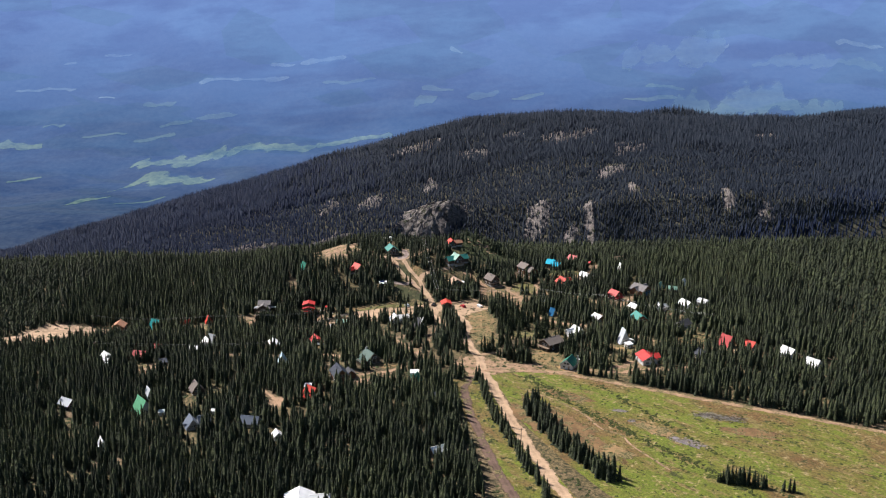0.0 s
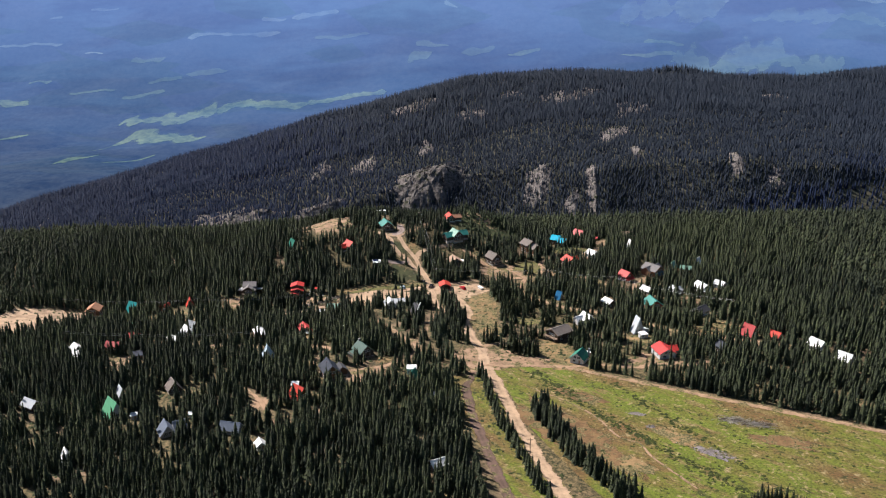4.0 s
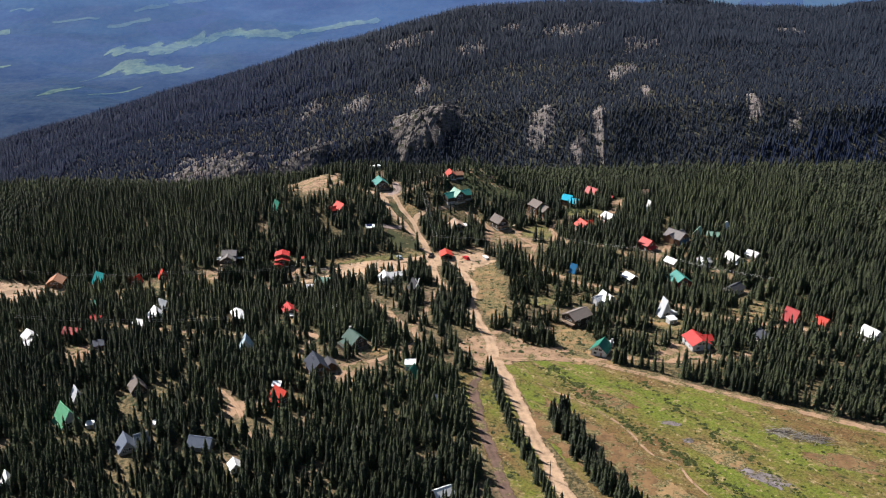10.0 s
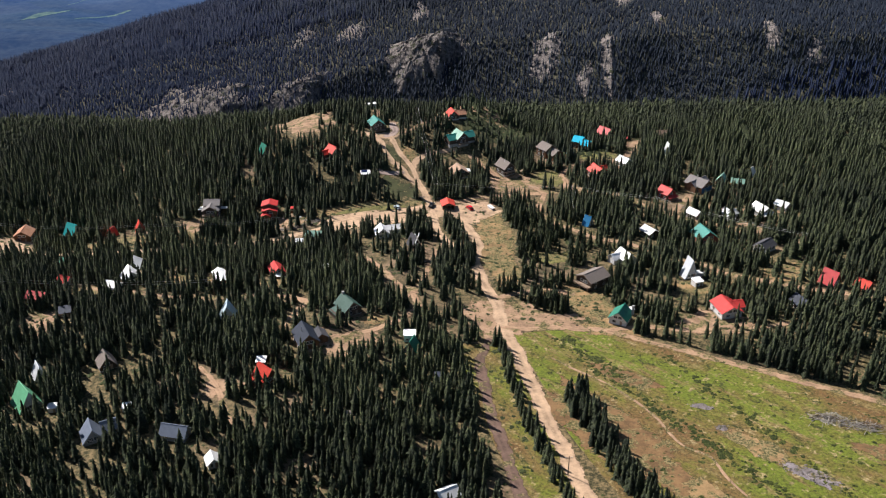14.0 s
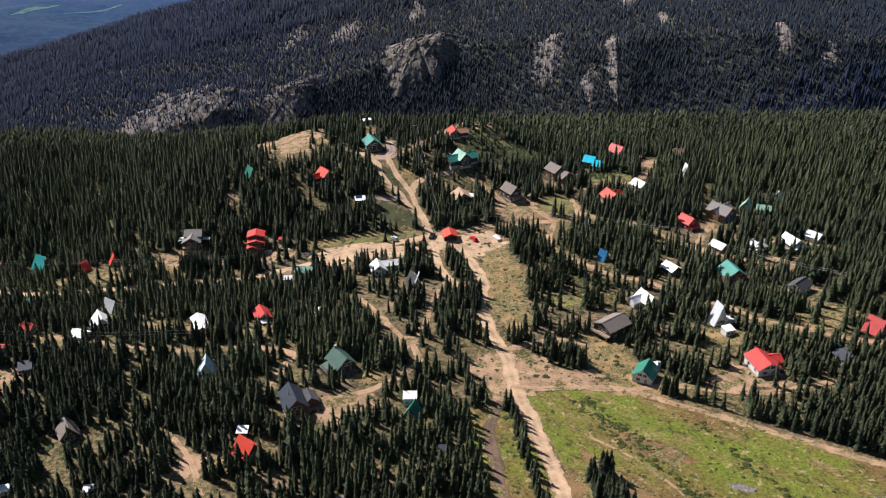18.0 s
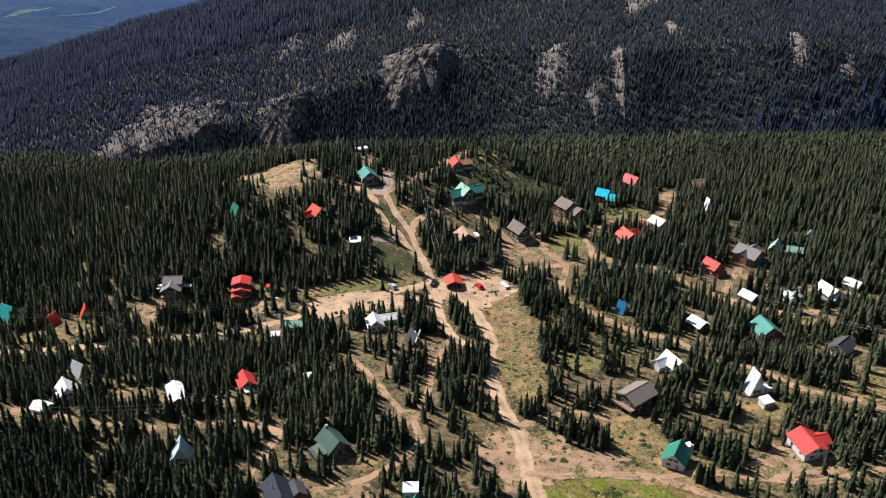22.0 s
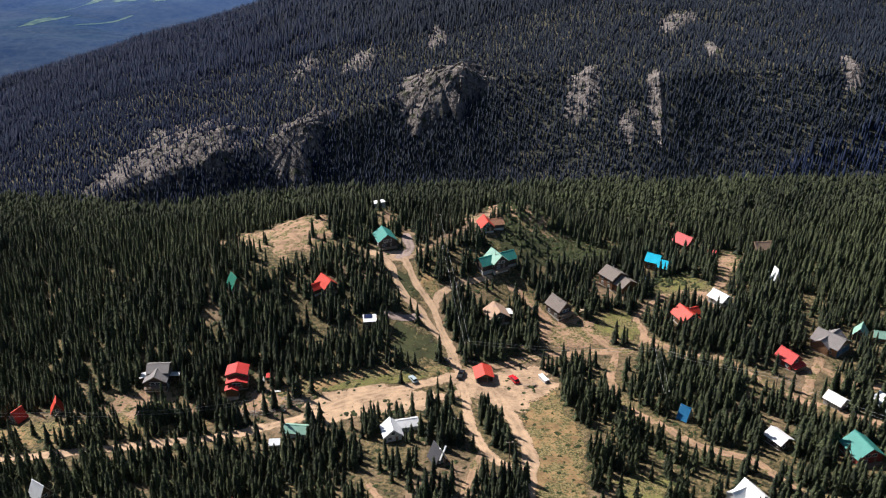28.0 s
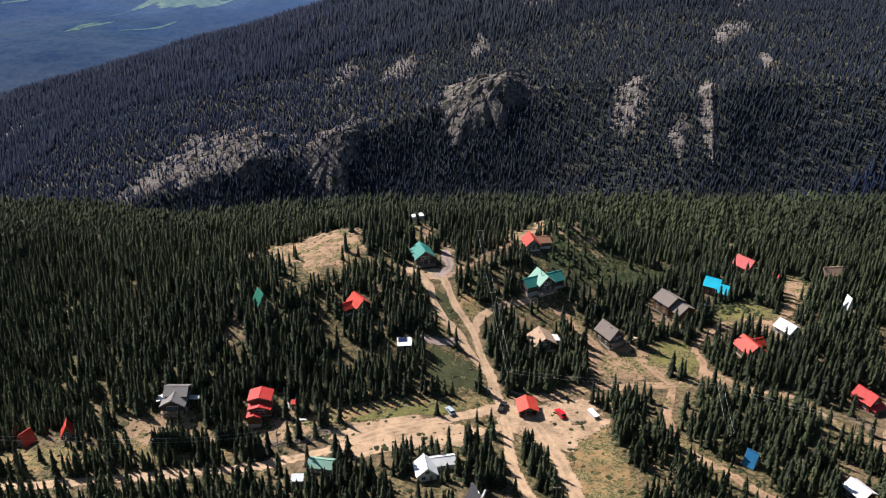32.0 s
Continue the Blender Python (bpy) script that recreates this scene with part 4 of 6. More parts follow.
def deck(parent, x0, x1, y0, y1, z, drop=2.2):
    d = box_part("deck", x0, x1, y0 + 0.04, y1, z - 0.28, z - 0.12, M_WOOD, parent)
    n = max(3, int((x1 - x0) / 0.6))
    for i in range(n):
        a, b = x0 + (x1 - x0) * i / n, x0 + (x1 - x0) * (i + 1) / n
        box_part("board", a + 0.02, b - 0.02, y0, y1, z - 0.118, z, M_WOOD, d)
    for px in (x0 + 0.1, (x0 + x1) / 2, x1 - 0.1):
        bm = bmesh.new()
        box(bm, px - 0.08, px + 0.08, y0 + 0.02, y0 + 0.18, z - drop, z + 1.0)
        part("post", bm, M_WOOD, d)
    bm = bmesh.new()
    box(bm, x0, x1, y0 + 0.03, y0 + 0.11, z + 0.92, z + 1.0)
    for k in range(max(4, int((x1 - x0) / 0.45))):
        xx = x0 + 0.2 + k * 0.45
        if xx < x1:
            box(bm, xx - 0.02, xx + 0.02, y0 + 0.05, y0 + 0.09, z, z + 0.92)
    part("railing", bm, M_WOOD, d)


def chimney(parent, x, y, z0, z1, pipe=True):
    bm = bmesh.new()
    if pipe:
        tube(bm, (x, y, z0), (x, y, z1), 0.13, 0.13, 8)
        tube(bm, (x, y, z1), (x, y, z1 + 0.22), 0.22, 0.05, 8)
        part("chimney", bm, M_STEEL, parent, "galvanised stove pipe")
    else:
        box(bm, x - 0.45, x + 0.45, y - 0.35, y + 0.35, z0, z1)
        box(bm, x - 0.52, x + 0.52, y - 0.42, y + 0.42, z1, z1 + 0.15)
        part("chimney", bm, M_CONC, parent)


def cabin(name, label, x, y, yaw, w, l, hw, rise, roof_col, wall_col, over=0.55, wing=None, porch=0.0, deck_side="", pipe=None, chim=None, clear=None, up=1.5, group="cabins of the village", sink=0.0, lean=None, dorm=None):
    """A gabled cabin with its front gable to -y: walls, roof slopes, ridge, door, windows and what hangs on it."""
    z = float(ground_height(x, y)) - sink
    shrink = 0.86
    e = thing(name, x, y, z, yaw, label, "house", group)
    rm, wm = ROOFS[roof_col], WALLS[wall_col]
    zr = hw + rise
    bm = bmesh.new()
    gable_body(bm, w, l, 0.3, hw, zr)
    part("wall", bm, wm, e)
    box_part("foundation", -w / 2 - 0.06, w / 2 + 0.06, -l / 2 - 0.06, l / 2 + 0.06, -2.5, 0.32, M_CONC, e)
    roof(e, rm, w, l, hw, zr, over)
    steep = hw < 1.2
    for s in (-1, 1):
        yy = s * (l / 2 + over + 0.012)
        bm = bmesh.new()
        run, dr = w / 2 + over, rise * over / (w / 2)
        for side in (-1, 1):
            pts = [(0, zr + 0.05), (side * run, hw - dr + 0.05), (side * run, hw - dr - 0.22), (0, zr - 0.24)]
            A = [bm.verts.new((px, yy, pz)) for px, pz in pts]
            B = [bm.verts.new((px, yy + s * 0.05, pz)) for px, pz in pts]
            for i in range(4):
                bm.faces.new((A[i], A[(i + 1) % 4], B[(i + 1) % 4], B[i]))
            bm.faces.new(A)
            bm.faces.new(B[::-1])
        bmesh.ops.recalc_face_normals(bm, faces=bm.faces)
        part("barge_board", bm, M_TRIM if wall_col in ("white", "grey", "blue") else M_WOOD, e)
    # door and windows
    yf = -l / 2 - 0.01
    d = box_part("door", -0.5 + w * 0.2, 0.5 + w * 0.2, yf - 0.06, yf + 0.02, 0.35, 2.4, M_WOOD, e)
    box_part("handle", -0.38 + w * 0.2, -0.32 + w * 0.2, yf - 0.12, yf - 0.05, 1.3, 1.4, M_STEEL, d)
    window(e, -w * 0.2, yf, 1.1, min(1.6, w * 0.2), 1.2, "f")
    if zr > 5.0:
        ww = min(1.8, w * 0.2)
        for sx in ((0,) if steep or w < 7 else (-w * 0.13, w * 0.13)):
            window(e, sx, yf, min(3.3, hw + 0.35), ww, 1.2, "f")
    if hw > 2.0:
        for s, fc in ((-1, "l"), (1, "r")):
            for k in (-0.25, 0.22):
                window(e, s * (w / 2 + 0.01), k * l, 1.2, 1.2, 1.1, fc)
                if hw > 4.6:
                    window(e, s * (w / 2 + 0.01), k * l, 3.6, 1.2, 1.1, fc)
    if wing:
        wx, wy, ww, wl, whw, wrise, wcol, cross = wing
        m = pose(wx, wy, 0, 0, 0, 90 if cross else 0)
        bm = bmesh.new()
        gable_body(bm, ww, wl, 0.28, whw, whw + wrise)
        bmesh.ops.transform(bm, matrix=m, verts=bm.verts)
        part("wing_wall", bm, wm, e)
        roof(e, ROOFS[wcol], ww, wl, whw, whw + wrise, over * 0.8, turn=m)
        box_part("foundation", -ww / 2 - 0.05, ww / 2 + 0.05, -wl / 2 - 0.05, wl / 2 + 0.05, -2.4, 0.30, M_CONC, e, m=m)
    if dorm:
        dx, dy, dw, dl, dhw, drise, dcol = dorm
        bm = bmesh.new()
        gable_body(bm, dw, dl, hw * 0.6, dhw, dhw + drise, dx, dy)
        part("dormer", bm, wm, e)
        roof(e, ROOFS[dcol], dw, dl, dhw, dhw + drise, 0.35, dx, dy)
        window(e, dx, dy - dl / 2 - 0.01, dhw - 1.3, dw * 0.4, 1.1, "f")
    if porch:
        bm = bmesh.new()
        m = Matrix.Translation((0, -l / 2 - porch / 2, 0))
        t = math.tan(radians(14)) * porch
        vs = []
        for px in (-w / 2 - 0.3, w / 2 + 0.3):
            for py, pz in ((-l / 2 + 0.02, 2.75), (-l / 2 - porch, 2.75 - t)):
                vs += [bm.verts.new((px, py, pz)), bm.verts.new((px, py, pz + 0.14))]
        a, b_, c, d_, g, h, i_, j = vs
        for fc in ((a, c, d_, b_), (g, h, j, i_), (b_, d_, j, h), (a, g, i_, c), (c, i_, j, d_), (a, b_, h, g)):
            bm.faces.new(fc)
        bmesh.ops.recalc_face_normals(bm, faces=bm.faces)
        pr = part("porch_roof", bm, rm, e)
        for px in (-w / 2 + 0.1, 0, w / 2 - 0.1):
            box_part("post", px - 0.08, px + 0.08, -l / 2 - porch + 0.15, -l / 2 - porch + 0.31, -1.2, 2.75 - t, M_WOOD, pr)
    if lean:
        lx, ly, lw, ll, lz, lcol = lean
        bm = bmesh.new()
        box(bm, lx - lw / 2, lx + lw / 2, ly - ll / 2, ly + ll / 2, -1.0, lz - 0.25)
        part("lean_to", bm, wm, e)
        s = -1 if lx < 0 else 1
        bm = bmesh.new()
        box(bm, lx - lw / 2 - 0.3, lx + lw / 2 + 0.3, ly - ll / 2 - 0.3, ly + ll / 2 + 0.3, lz - 0.1, lz + 0.06)
        for v in bm.verts:
            v.co.z -= s * (v.co.x - lx) * 0.22
        part("lean_to_roof", bm, ROOFS[lcol], e)
    if "f" in deck_side:
        deck(e, -w / 2, w / 2, -l / 2 - 2.4, -l / 2, 0.6 if hw < 4.4 else 2.6)
    if pipe:
        chimney(e, pipe[0], pipe[1], hw, zr + 1.0)
    if chim:
        chimney(e, chim[0], chim[1], hw, zr + 1.1, False)
    e.scale = (shrink, shrink, shrink)
    HOUSE_SPOTS.append((x, y, (clear or max(w, l) * 0.5 + 2.4) * 0.82, up))
    return e


def block(name, label, x, y, yaw, w, l, h, roof_col, wall_col, cat="shed", tilt=0.4, clear=None, up=3.0):
    """A small shed or trailer with a single-slope roof."""
    z = float(ground_height(x, y))
    e = thing(name, x, y, z, yaw, label, cat)
    bm = bmesh.new()
    box(bm, -w / 2, w / 2, -l / 2, l / 2, -0.8, h)
    for v in bm.verts:
        if v.co.z > 0:
            v.co.z += tilt * v.co.y / l
    part("wall", bm, WALLS[wall_col], e)
    bm = bmesh.new()
    box(bm, -w / 2 - 0.25, w / 2 + 0.25, -l / 2 - 0.25, l / 2 + 0.25, h, h + 0.14)
    for v in bm.verts:
        v.co.z += tilt * v.co.y / l + 0.03
    part("roof_panel", bm, ROOFS[roof_col], e)
    box_part("door", w * 0.1, w * 0.1 + 0.9, -l / 2 - 0.06, -l / 2 + 0.02, 0.1, min(2.0, h - 0.3), M_WOOD, e)
    if h > 2.2:
        window(e, -w * 0.22, -l / 2 - 0.01, 1.0, min(1.2, w * 0.25), 0.8, "f")
    e.scale = (0.86, 0.86, 0.86)
    HOUSE_SPOTS.append((x, y, (clear or max(w, l) * 0.5 + 1.5) * 0.82, 1.0))
    return e


cabin("mountain_cabin", "teal metal-roofed cabin with dark walls at the knoll road", -39.5, 82, 20, 8.5, 10, 4.0, 3.2, "teal", "dark", deck_side="f")
block("camper_trailer", "white camper trailer parked behind the knoll cabin", -45, 121, 25, 6.5, 3.0, 2.8, "white", "white", "trailer", 0.05)
# cross gable roofed in pale green: sun glare on the metal painted as colour
cabin("mountain_lodge", "green metal-roofed lodge with a stone terrace, its cross gable coloured pale for sun glare", 7.4, 66, 28, 7.4, 9.0, 4.0, 3.4, "pale_green", "dark", wing=(0.3, 0.8, 7.2, 18.5, 3.2, 2.5, "teal", True), deck_side="f", pipe=(-1.2, -1.0), clear=10)
cabin("mountain_cabin", "red and brown roofed cabin on top of the knoll", 3.5, 87.5, 14, 6.2, 8, 2.8, 2.8, "orange_red", "dark", wing=(5.4, 1.0, 5.6, 7, 2.4, 1.8, "orange_tan", True), clear=6.5, up=0.5)
cabin("mountain_cabin", "log cabin with a bright blue metal roof in two steps", 75, 79, 60, 6.5, 6.4, 4.8, 2.6, "cyan", "log", wing=(-1.5, -5.9, 6.2, 5.4, 3.7, 2.4, "cyan", False), clear=8)
cabin("mountain_cabin", "red metal-roofed white cabin with a lean-to", 104.5, -118, 12, 9.2, 11, 3.4, 2.4, "red", "white", wing=(5.4, 1.8, 6.0, 5.5, 2.8, 1.6, "red", True), pipe=(0.8, 1))
cabin("mountain_cabin", "dark wooden house with a brown roof and front balcony", 58.5, -90, -52, 9.5, 12, 4.8, 2.4, "brown", "dark", deck_side="f", clear=9)
cabin("mountain_cabin", "green metal-roofed cabin with white gable beside the meadow", 64.5, -121, -28, 7.6, 8.4, 3.2, 3.2, "green", "white", chim=(4.4, 2.5), porch=0, clear=7.5)
cabin("a_frame_cabin", "small A-frame cabin with a blue roof", 65.5, -27, 48, 4.6, 3.8, 0.9, 4.6, "blue", "white", 0.3, clear=5.5, up=6)
cabin("mountain_cabin", "green metal-roofed cabin with dark red walls", 113.5, -49.5, 14, 10, 10, 3.4, 3.6, "teal", "red", deck_side="f", clear=9, up=4)
cabin("ski_lodge", "three-storey brown lodge with stepped red metal roofs", -88, 4.5, 4, 8.2, 6.6, 7.4, 1.3, "red", "log", dorm=(0.3, -4.4, 8.4, 4.6, 5.4, 1.2, "red"), wing=(-1.6, -7.4, 5.0, 3.0, 3.4, 0.9, "red", False), clear=9)
cabin("a_frame_cabin", "teal A-frame cabin beside the western road", -188, 4, 62, 8.6, 7.5, 0.9, 6.2, "aqua", "dark", 0.3, clear=9, up=5)
cabin("a_frame_cabin", "small red-roofed A-frame half hidden by firs", -150, -8, 20, 4.8, 5, 1.0, 4.4, "orange_red", "log", 0.3, clear=4.4, up=2)
cabin("a_frame_cabin", "red-roofed cabin half hidden by firs", -163, -11, -25, 4.8, 5, 1.2, 4.2, "orange_red", "log", 0.3, clear=4.4, up=2)
cabin("mountain_cabin", "steep red metal-roofed cabin with a white porch roof", -72, -73.5, 24, 6, 8, 3.4, 2.4, "red", "log", porch=0, lean=(0.6, -5.6, 5.0, 3.2, 2.6, "white"), clear=6, up=5)
cabin("mountain_cabin", "long white metal-roofed cabin with dark red walls", -94, -81, 22, 5.4, 12, 3.4, 1.4, "white", "red", clear=7, up=6)
cabin("a_frame_cabin", "steep bright green A-frame with white annex", -139, -170, 42, 8.8, 9.4, 0.9, 7.4, "bright_green", "white", 0.4, clear=7.5)
cabin("log_house", "log house with a dark slate metal roof", -51, -138, 22, 8.2, 11.5, 3.8, 3.8, "slate", "log", wing=(6.2, 0.5, 5.2, 6.2, 2.8, 1.9, "dark", False), pipe=(-1.5, 0), deck_side="f", clear=9)
cabin("mountain_cabin", "wide red-orange metal roof cabin among firs", -61.5, -161, 48, 8.5, 7.5, 1.2, 5.0, "orange_red", "log", 0.4, clear=6.5)
cabin("mountain_cabin", "red metal-roofed cabin with white balcony on the knoll's flank", -60.5, 49, 38, 6.5, 8, 3.6, 3.0, "orange_red", "dark", wing=(-4.8, 1.2, 4.5, 6, 2.6, 1.8, "orange_red", True), deck_side="f", clear=7.5)
cabin("a_frame_cabin", "teal A-frame cabin among firs on the knoll", -97, 49, 35, 5.6, 6.5, 1.0, 5.2, "green", "log", 0.3, clear=5.5)
cabin("mountain_cabin", "tan shingle-roofed cabin with a white gable", 6.5, 37, 16, 9, 9, 3.2, 3.0, "tan", "dark", pipe=(-1, 1), lean=(6.2, 1, 3.0, 4.5, 2.4, "white"), clear=8)
cabin("mountain_cabin", "tall grey-brown cabin with a steep shingle roof", 31, 41.5, 32, 7.2, 9.6, 4.6, 3.4, "brown", "dark", pipe=(-1, -1), deck_side="f", clear=8.5)
cabin("mountain_cabin", "large brown-roofed house with two stepped gables", 55, 62, 34, 9.2, 9, 5.6, 2.8, "brown", "log", wing=(0.8, -7.0, 9.2, 7.2, 4.0, 2.6, "brown", False), pipe=(0.6, 0.8), clear=11, up=4)
cabin("mountain_cabin", "red metal-roofed cabin with a side gable", 78.5, 33, 22, 8.5, 9.5, 3.4, 3.0, "orange_red", "log", wing=(4.4, 2.2, 5, 6, 2.9, 2.0, "orange_red", True), pipe=(1, -1), clear=8)
cabin("mountain_cabin", "faded red metal-roofed cabin at the forest's edge", 94.5, 107, 40, 8, 9, 4.0, 3.4, "pink", "log", clear=9, up=6)
block("sauna_hut", "white flat-roofed hut with solar panels among firs", -42, 30, 8, 5.5, 5.0, 3.0, "white", "dark", "hut", 0.5)
twin_lodge = cabin("mountain_lodge", "tall grey-roofed lodge with double gables and white side decks", -117, 4.0, 3, 8.8, 10, 4.8, 2.6, "grey", "dark", wing=(0.2, 3.0, 7.4, 8.6, 6.4, 2.0, "grey", True), lean=(-6.0, 2.0, 3.2, 3.6, 3.6, "white"), deck_side="f", clear=9)
box_part("side_deck", 4.7, 8.6, 1.2, 4.0, 3.3, 3.5, M_TRIM, twin_lodge, "white railed side deck")
box_part("deck_post", 8.3, 8.5, 1.3, 1.5, -1.5, 3.3, M_WOOD, twin_lodge)
cabin("mountain_cabin", "faded red steep-roofed cabin among firs", 151, -97.5, 38, 7, 7, 1.2, 5.6, "pink", "log", 0.4, clear=6.5)
cabin("mountain_cabin", "white metal-roofed cabin with a steep roof", -132.5, -77, 30, 8, 8.0, 2.2, 4.4, "white", "white", clear=7)
cabin("mountain_cabin", "low white-roofed annex cabin", -136.5, -87.5, 70, 5.0, 6.5, 2.4, 1.4, "white", "white", clear=5)
cabin("a_frame_cabin", "grey metal A-frame with a white edge", -135, -58.5, 58, 5.8, 6, 0.9, 5.0, "galvanised", "dark", 0.3, clear=5)
cabin("mountain_cabin", "dark green metal-roofed house with a low wing", -38, -114.5, 34, 8.2, 9.5, 3.2, 3.6, "dark_green", "dark", lean=(-6, -1, 4.5, 6, 3.0, "dark_green"), chim=(0, 4.2), clear=8)
cabin("a_frame_cabin", "pale blue metal A-frame with dormers", -83.3, -117, 10, 7.2, 6.6, 1.0, 6.0, "pale_blue", "white", 0.3, clear=5.5, up=5)
block("tool_shed", "small white flat-roofed shed among firs", -64.5, -152.5, 0, 3.6, 3.6, 3.0, "white", "dark")
cabin("a_frame_cabin", "small green A-frame cabin among firs", -13, -141.5, -20, 5.2, 5.5, 0.9, 4.4, "green", "dark", 0.3, clear=4.5)
block("tool_shed", "white flat-roofed shed behind a green A-frame", -14, -135, 0, 4.8, 4.2, 3.4, "white", "white")
cabin("a_frame_cabin", "steel-grey roofed cabin with steep twin gables", -110.5, -190.5, 28, 7, 8, 1.4, 4.6, "steel_blue", "grey", 0.3, wing=(6.5, 1.5, 6, 6, 2.4, 2.4, "steel_blue", True), clear=7)
cabin("mountain_cabin", "long steel-blue metal-roofed cabin", -84, -192, 78, 5.6, 9, 2.6, 2.6, "steel_blue", "grey", clear=6.5)
cabin("mountain_cabin", "small white-roofed cabin with a torn porch", -69.5, -206, 24, 4, 4.6, 2.4, 1.8, "white", "white", clear=4.2)
cabin("mountain_cabin", "white-roofed cabin with a long low rear wing", -30, -34, 14, 6.5, 7, 3.0, 2.8, "white", "white", wing=(5.5, 3.4, 5, 10, 2.7, 1.4, "white", True), clear=7)
cabin("a_frame_cabin", "dark A-frame with white crossed ridge boards", -14.8, -48, 28, 5.0, 6, 0.9, 5.4, "dark", "dark", 0.3, clear=4.5)
cabin("mountain_cabin", "low pale green metal-roofed cabin by the road", -62, -28, 84, 5, 8, 2.4, 1.5, "pale_green", "grey", clear=5.2)
cabin("mountain_cabin", "bright red metal-roofed cabin with a front porch", 108.2, 3, 32, 6.4, 8, 3.8, 2.8, "red", "red", porch=2.6, deck_side="f", clear=7)
grey_lodge = cabin("mountain_lodge", "large grey shingle-roofed house with blue and wood walls", 126.5, 13.5, 40, 10, 12, 4.4, 3.0, "grey", "cedar", wing=(0.3, 0.8, 7, 13.4, 3.8, 2.6, "grey", True), pipe=(0.5, 1.5), clear=11.5, up=5)
box_part("cladding", -4.85, 4.85, -6.09, -6.015, 0.4, 3.4, WALLS["blue"], grey_lodge, "blue boarded lower front")
box_part("cladding", 5.02, 5.08, -5.9, -5.75, 0.4, 1.9, WALLS["blue"], grey_lodge, "blue boarded side strip")
cabin("mountain_cabin", "white metal-roofed cabin in a dirt clearing", 95, 46.5, 35, 7, 8, 3.2, 2.2, "white", "white", clear=7)
cabin("mountain_cabin", "tan-grey roofed cabin deep among firs", 126, 95, 98, 6, 9, 3.4, 2.6, "tan", "dark", clear=5.5)
cabin("mountain_cabin", "small white metal-roofed cabin in the eastern woods", 91, -42, 30, 6, 7.5, 3.0, 1.8, "white", "dark", clear=6)
cabin("mountain_cabin", "white metal-roofed cabin with crossing gables", 75.5, -69, 26, 6.2, 9, 3.2, 2.8, "white", "white", wing=(-3.8, 2.2, 5, 6.5, 2.7, 2.0, "white", True), clear=7)
cabin("mountain_cabin", "small white-roofed cabin near the dirt lane", 116, -22, 36, 5.6, 7, 2.8, 1.8, "white", "grey", clear=5.5)
cabin("mountain_cabin", "small galvanised-roofed cabin with a side wing", 131.5, -23.5, 20, 5, 7, 2.8, 2.0, "galvanised", "white", wing=(3, 1, 4, 5.5, 2.4, 1.6, "white", True), clear=5.5)
cabin("mountain_cabin", "white metal-roofed cabin with a broad porch", 148, -19.5, 24, 7.2, 9.5, 3.2, 2.6, "white", "grey", porch=2.4, clear=7)
cabin("mountain_cabin", "small white cabin with stacked wood", 160, -13.5, 40, 5.5, 7, 3.0, 1.8, "white", "white", clear=5)
cabin("a_frame_cabin", "tall galvanised A-frame with white porch roofs", 98.2, -86, 16, 5.8, 5.0, 0.9, 8.6, "galvanised", "white", 0.35, lean=(4.6, -1.5, 5.2, 2.4, 2.6, "white"), clear=6)
block("wood_shed", "small white-roofed shed beside the tall A-frame", 99.5, -94.5, 20, 4.2, 3.8, 2.8, "white", "white")
cabin("mountain_cabin", "dark-roofed cabin with a pale front deck", 136, -63, -48, 6.8, 9, 3.2, 2.2, "dark", "white", deck_side="f", clear=9, up=6)
cabin("mountain_cabin", "small grey-roofed cabin among dense firs", 132.7, -116.5, 18, 5.4, 7, 2.8, 2.4, "slate", "dark", clear=5)
cabin("mountain_cabin", "red metal-roofed cabin deep in the firs", 162, -103, 40, 6, 6, 2.8, 2.4, "orange_red", "log", clear=5)
cabin("mountain_cabin", "small pale green steep-roofed cabin", 140, 20.5, -30, 4.8, 6, 3.0, 3.2, "pale_green", "dark", clear=5)
block("tool_shed", "small faded red-roofed shed at the forest edge", 103, 92.5, -30, 4, 4, 2.6, "pink", "log")
cabin("mountain_cabin", "orange-tan roofed log house beside the gravel lot", -209, -4, 4, 9, 9, 4.0, 2.8, "orange_tan", "log", clear=10, up=7)
cabin("mountain_cabin", "pink-red metal-roofed cabin in the western woods", -163, -98.5, 76, 6, 8.5, 2.6, 2.0, "pink", "log", clear=6)
cabin("mountain_cabin", "white-roofed cabin in the western woods", -180, -103, 38, 6, 6.5, 3.0, 2.6, "white", "white", clear=6)
cabin("mountain_cabin", "brown steep-roofed cabin half hidden by firs", -119.5, -148.5, 30, 6.6, 7, 2.0, 4.2, "brown", "dark", 0.4, clear=4.2)
cabin("a_frame_cabin", "pale grey A-frame half hidden by firs", -141, -154, 34, 5, 6, 0.9, 5.4, "galvanised", "white", 0.3, clear=4.8)
cabin("mountain_cabin", "white metal-roofed cabin at the eastern forest edge", 177.4, -116, 30, 6.8, 8, 4.0, 3.0, "white", "white", clear=6)
cabin("mountain_cabin", "small white steep-roofed cabin in the eastern woods", 184.5, -131, 40, 6, 7.5, 3.4, 3.2, "white", "white", clear=6)
cabin("day_lodge", "large white-roofed lodge among firs", -50, -268, 8, 12, 12, 5.0, 3.0, "white", "white", wing=(8, 2, 8, 9, 4.0, 2.0, "white", True), clear=12)
cabin("mountain_cabin", "low white-roofed cabin beside the earth track", -1, -222, -60, 5, 6.5, 2.6, 1.8, "white", "dark", clear=3.8)
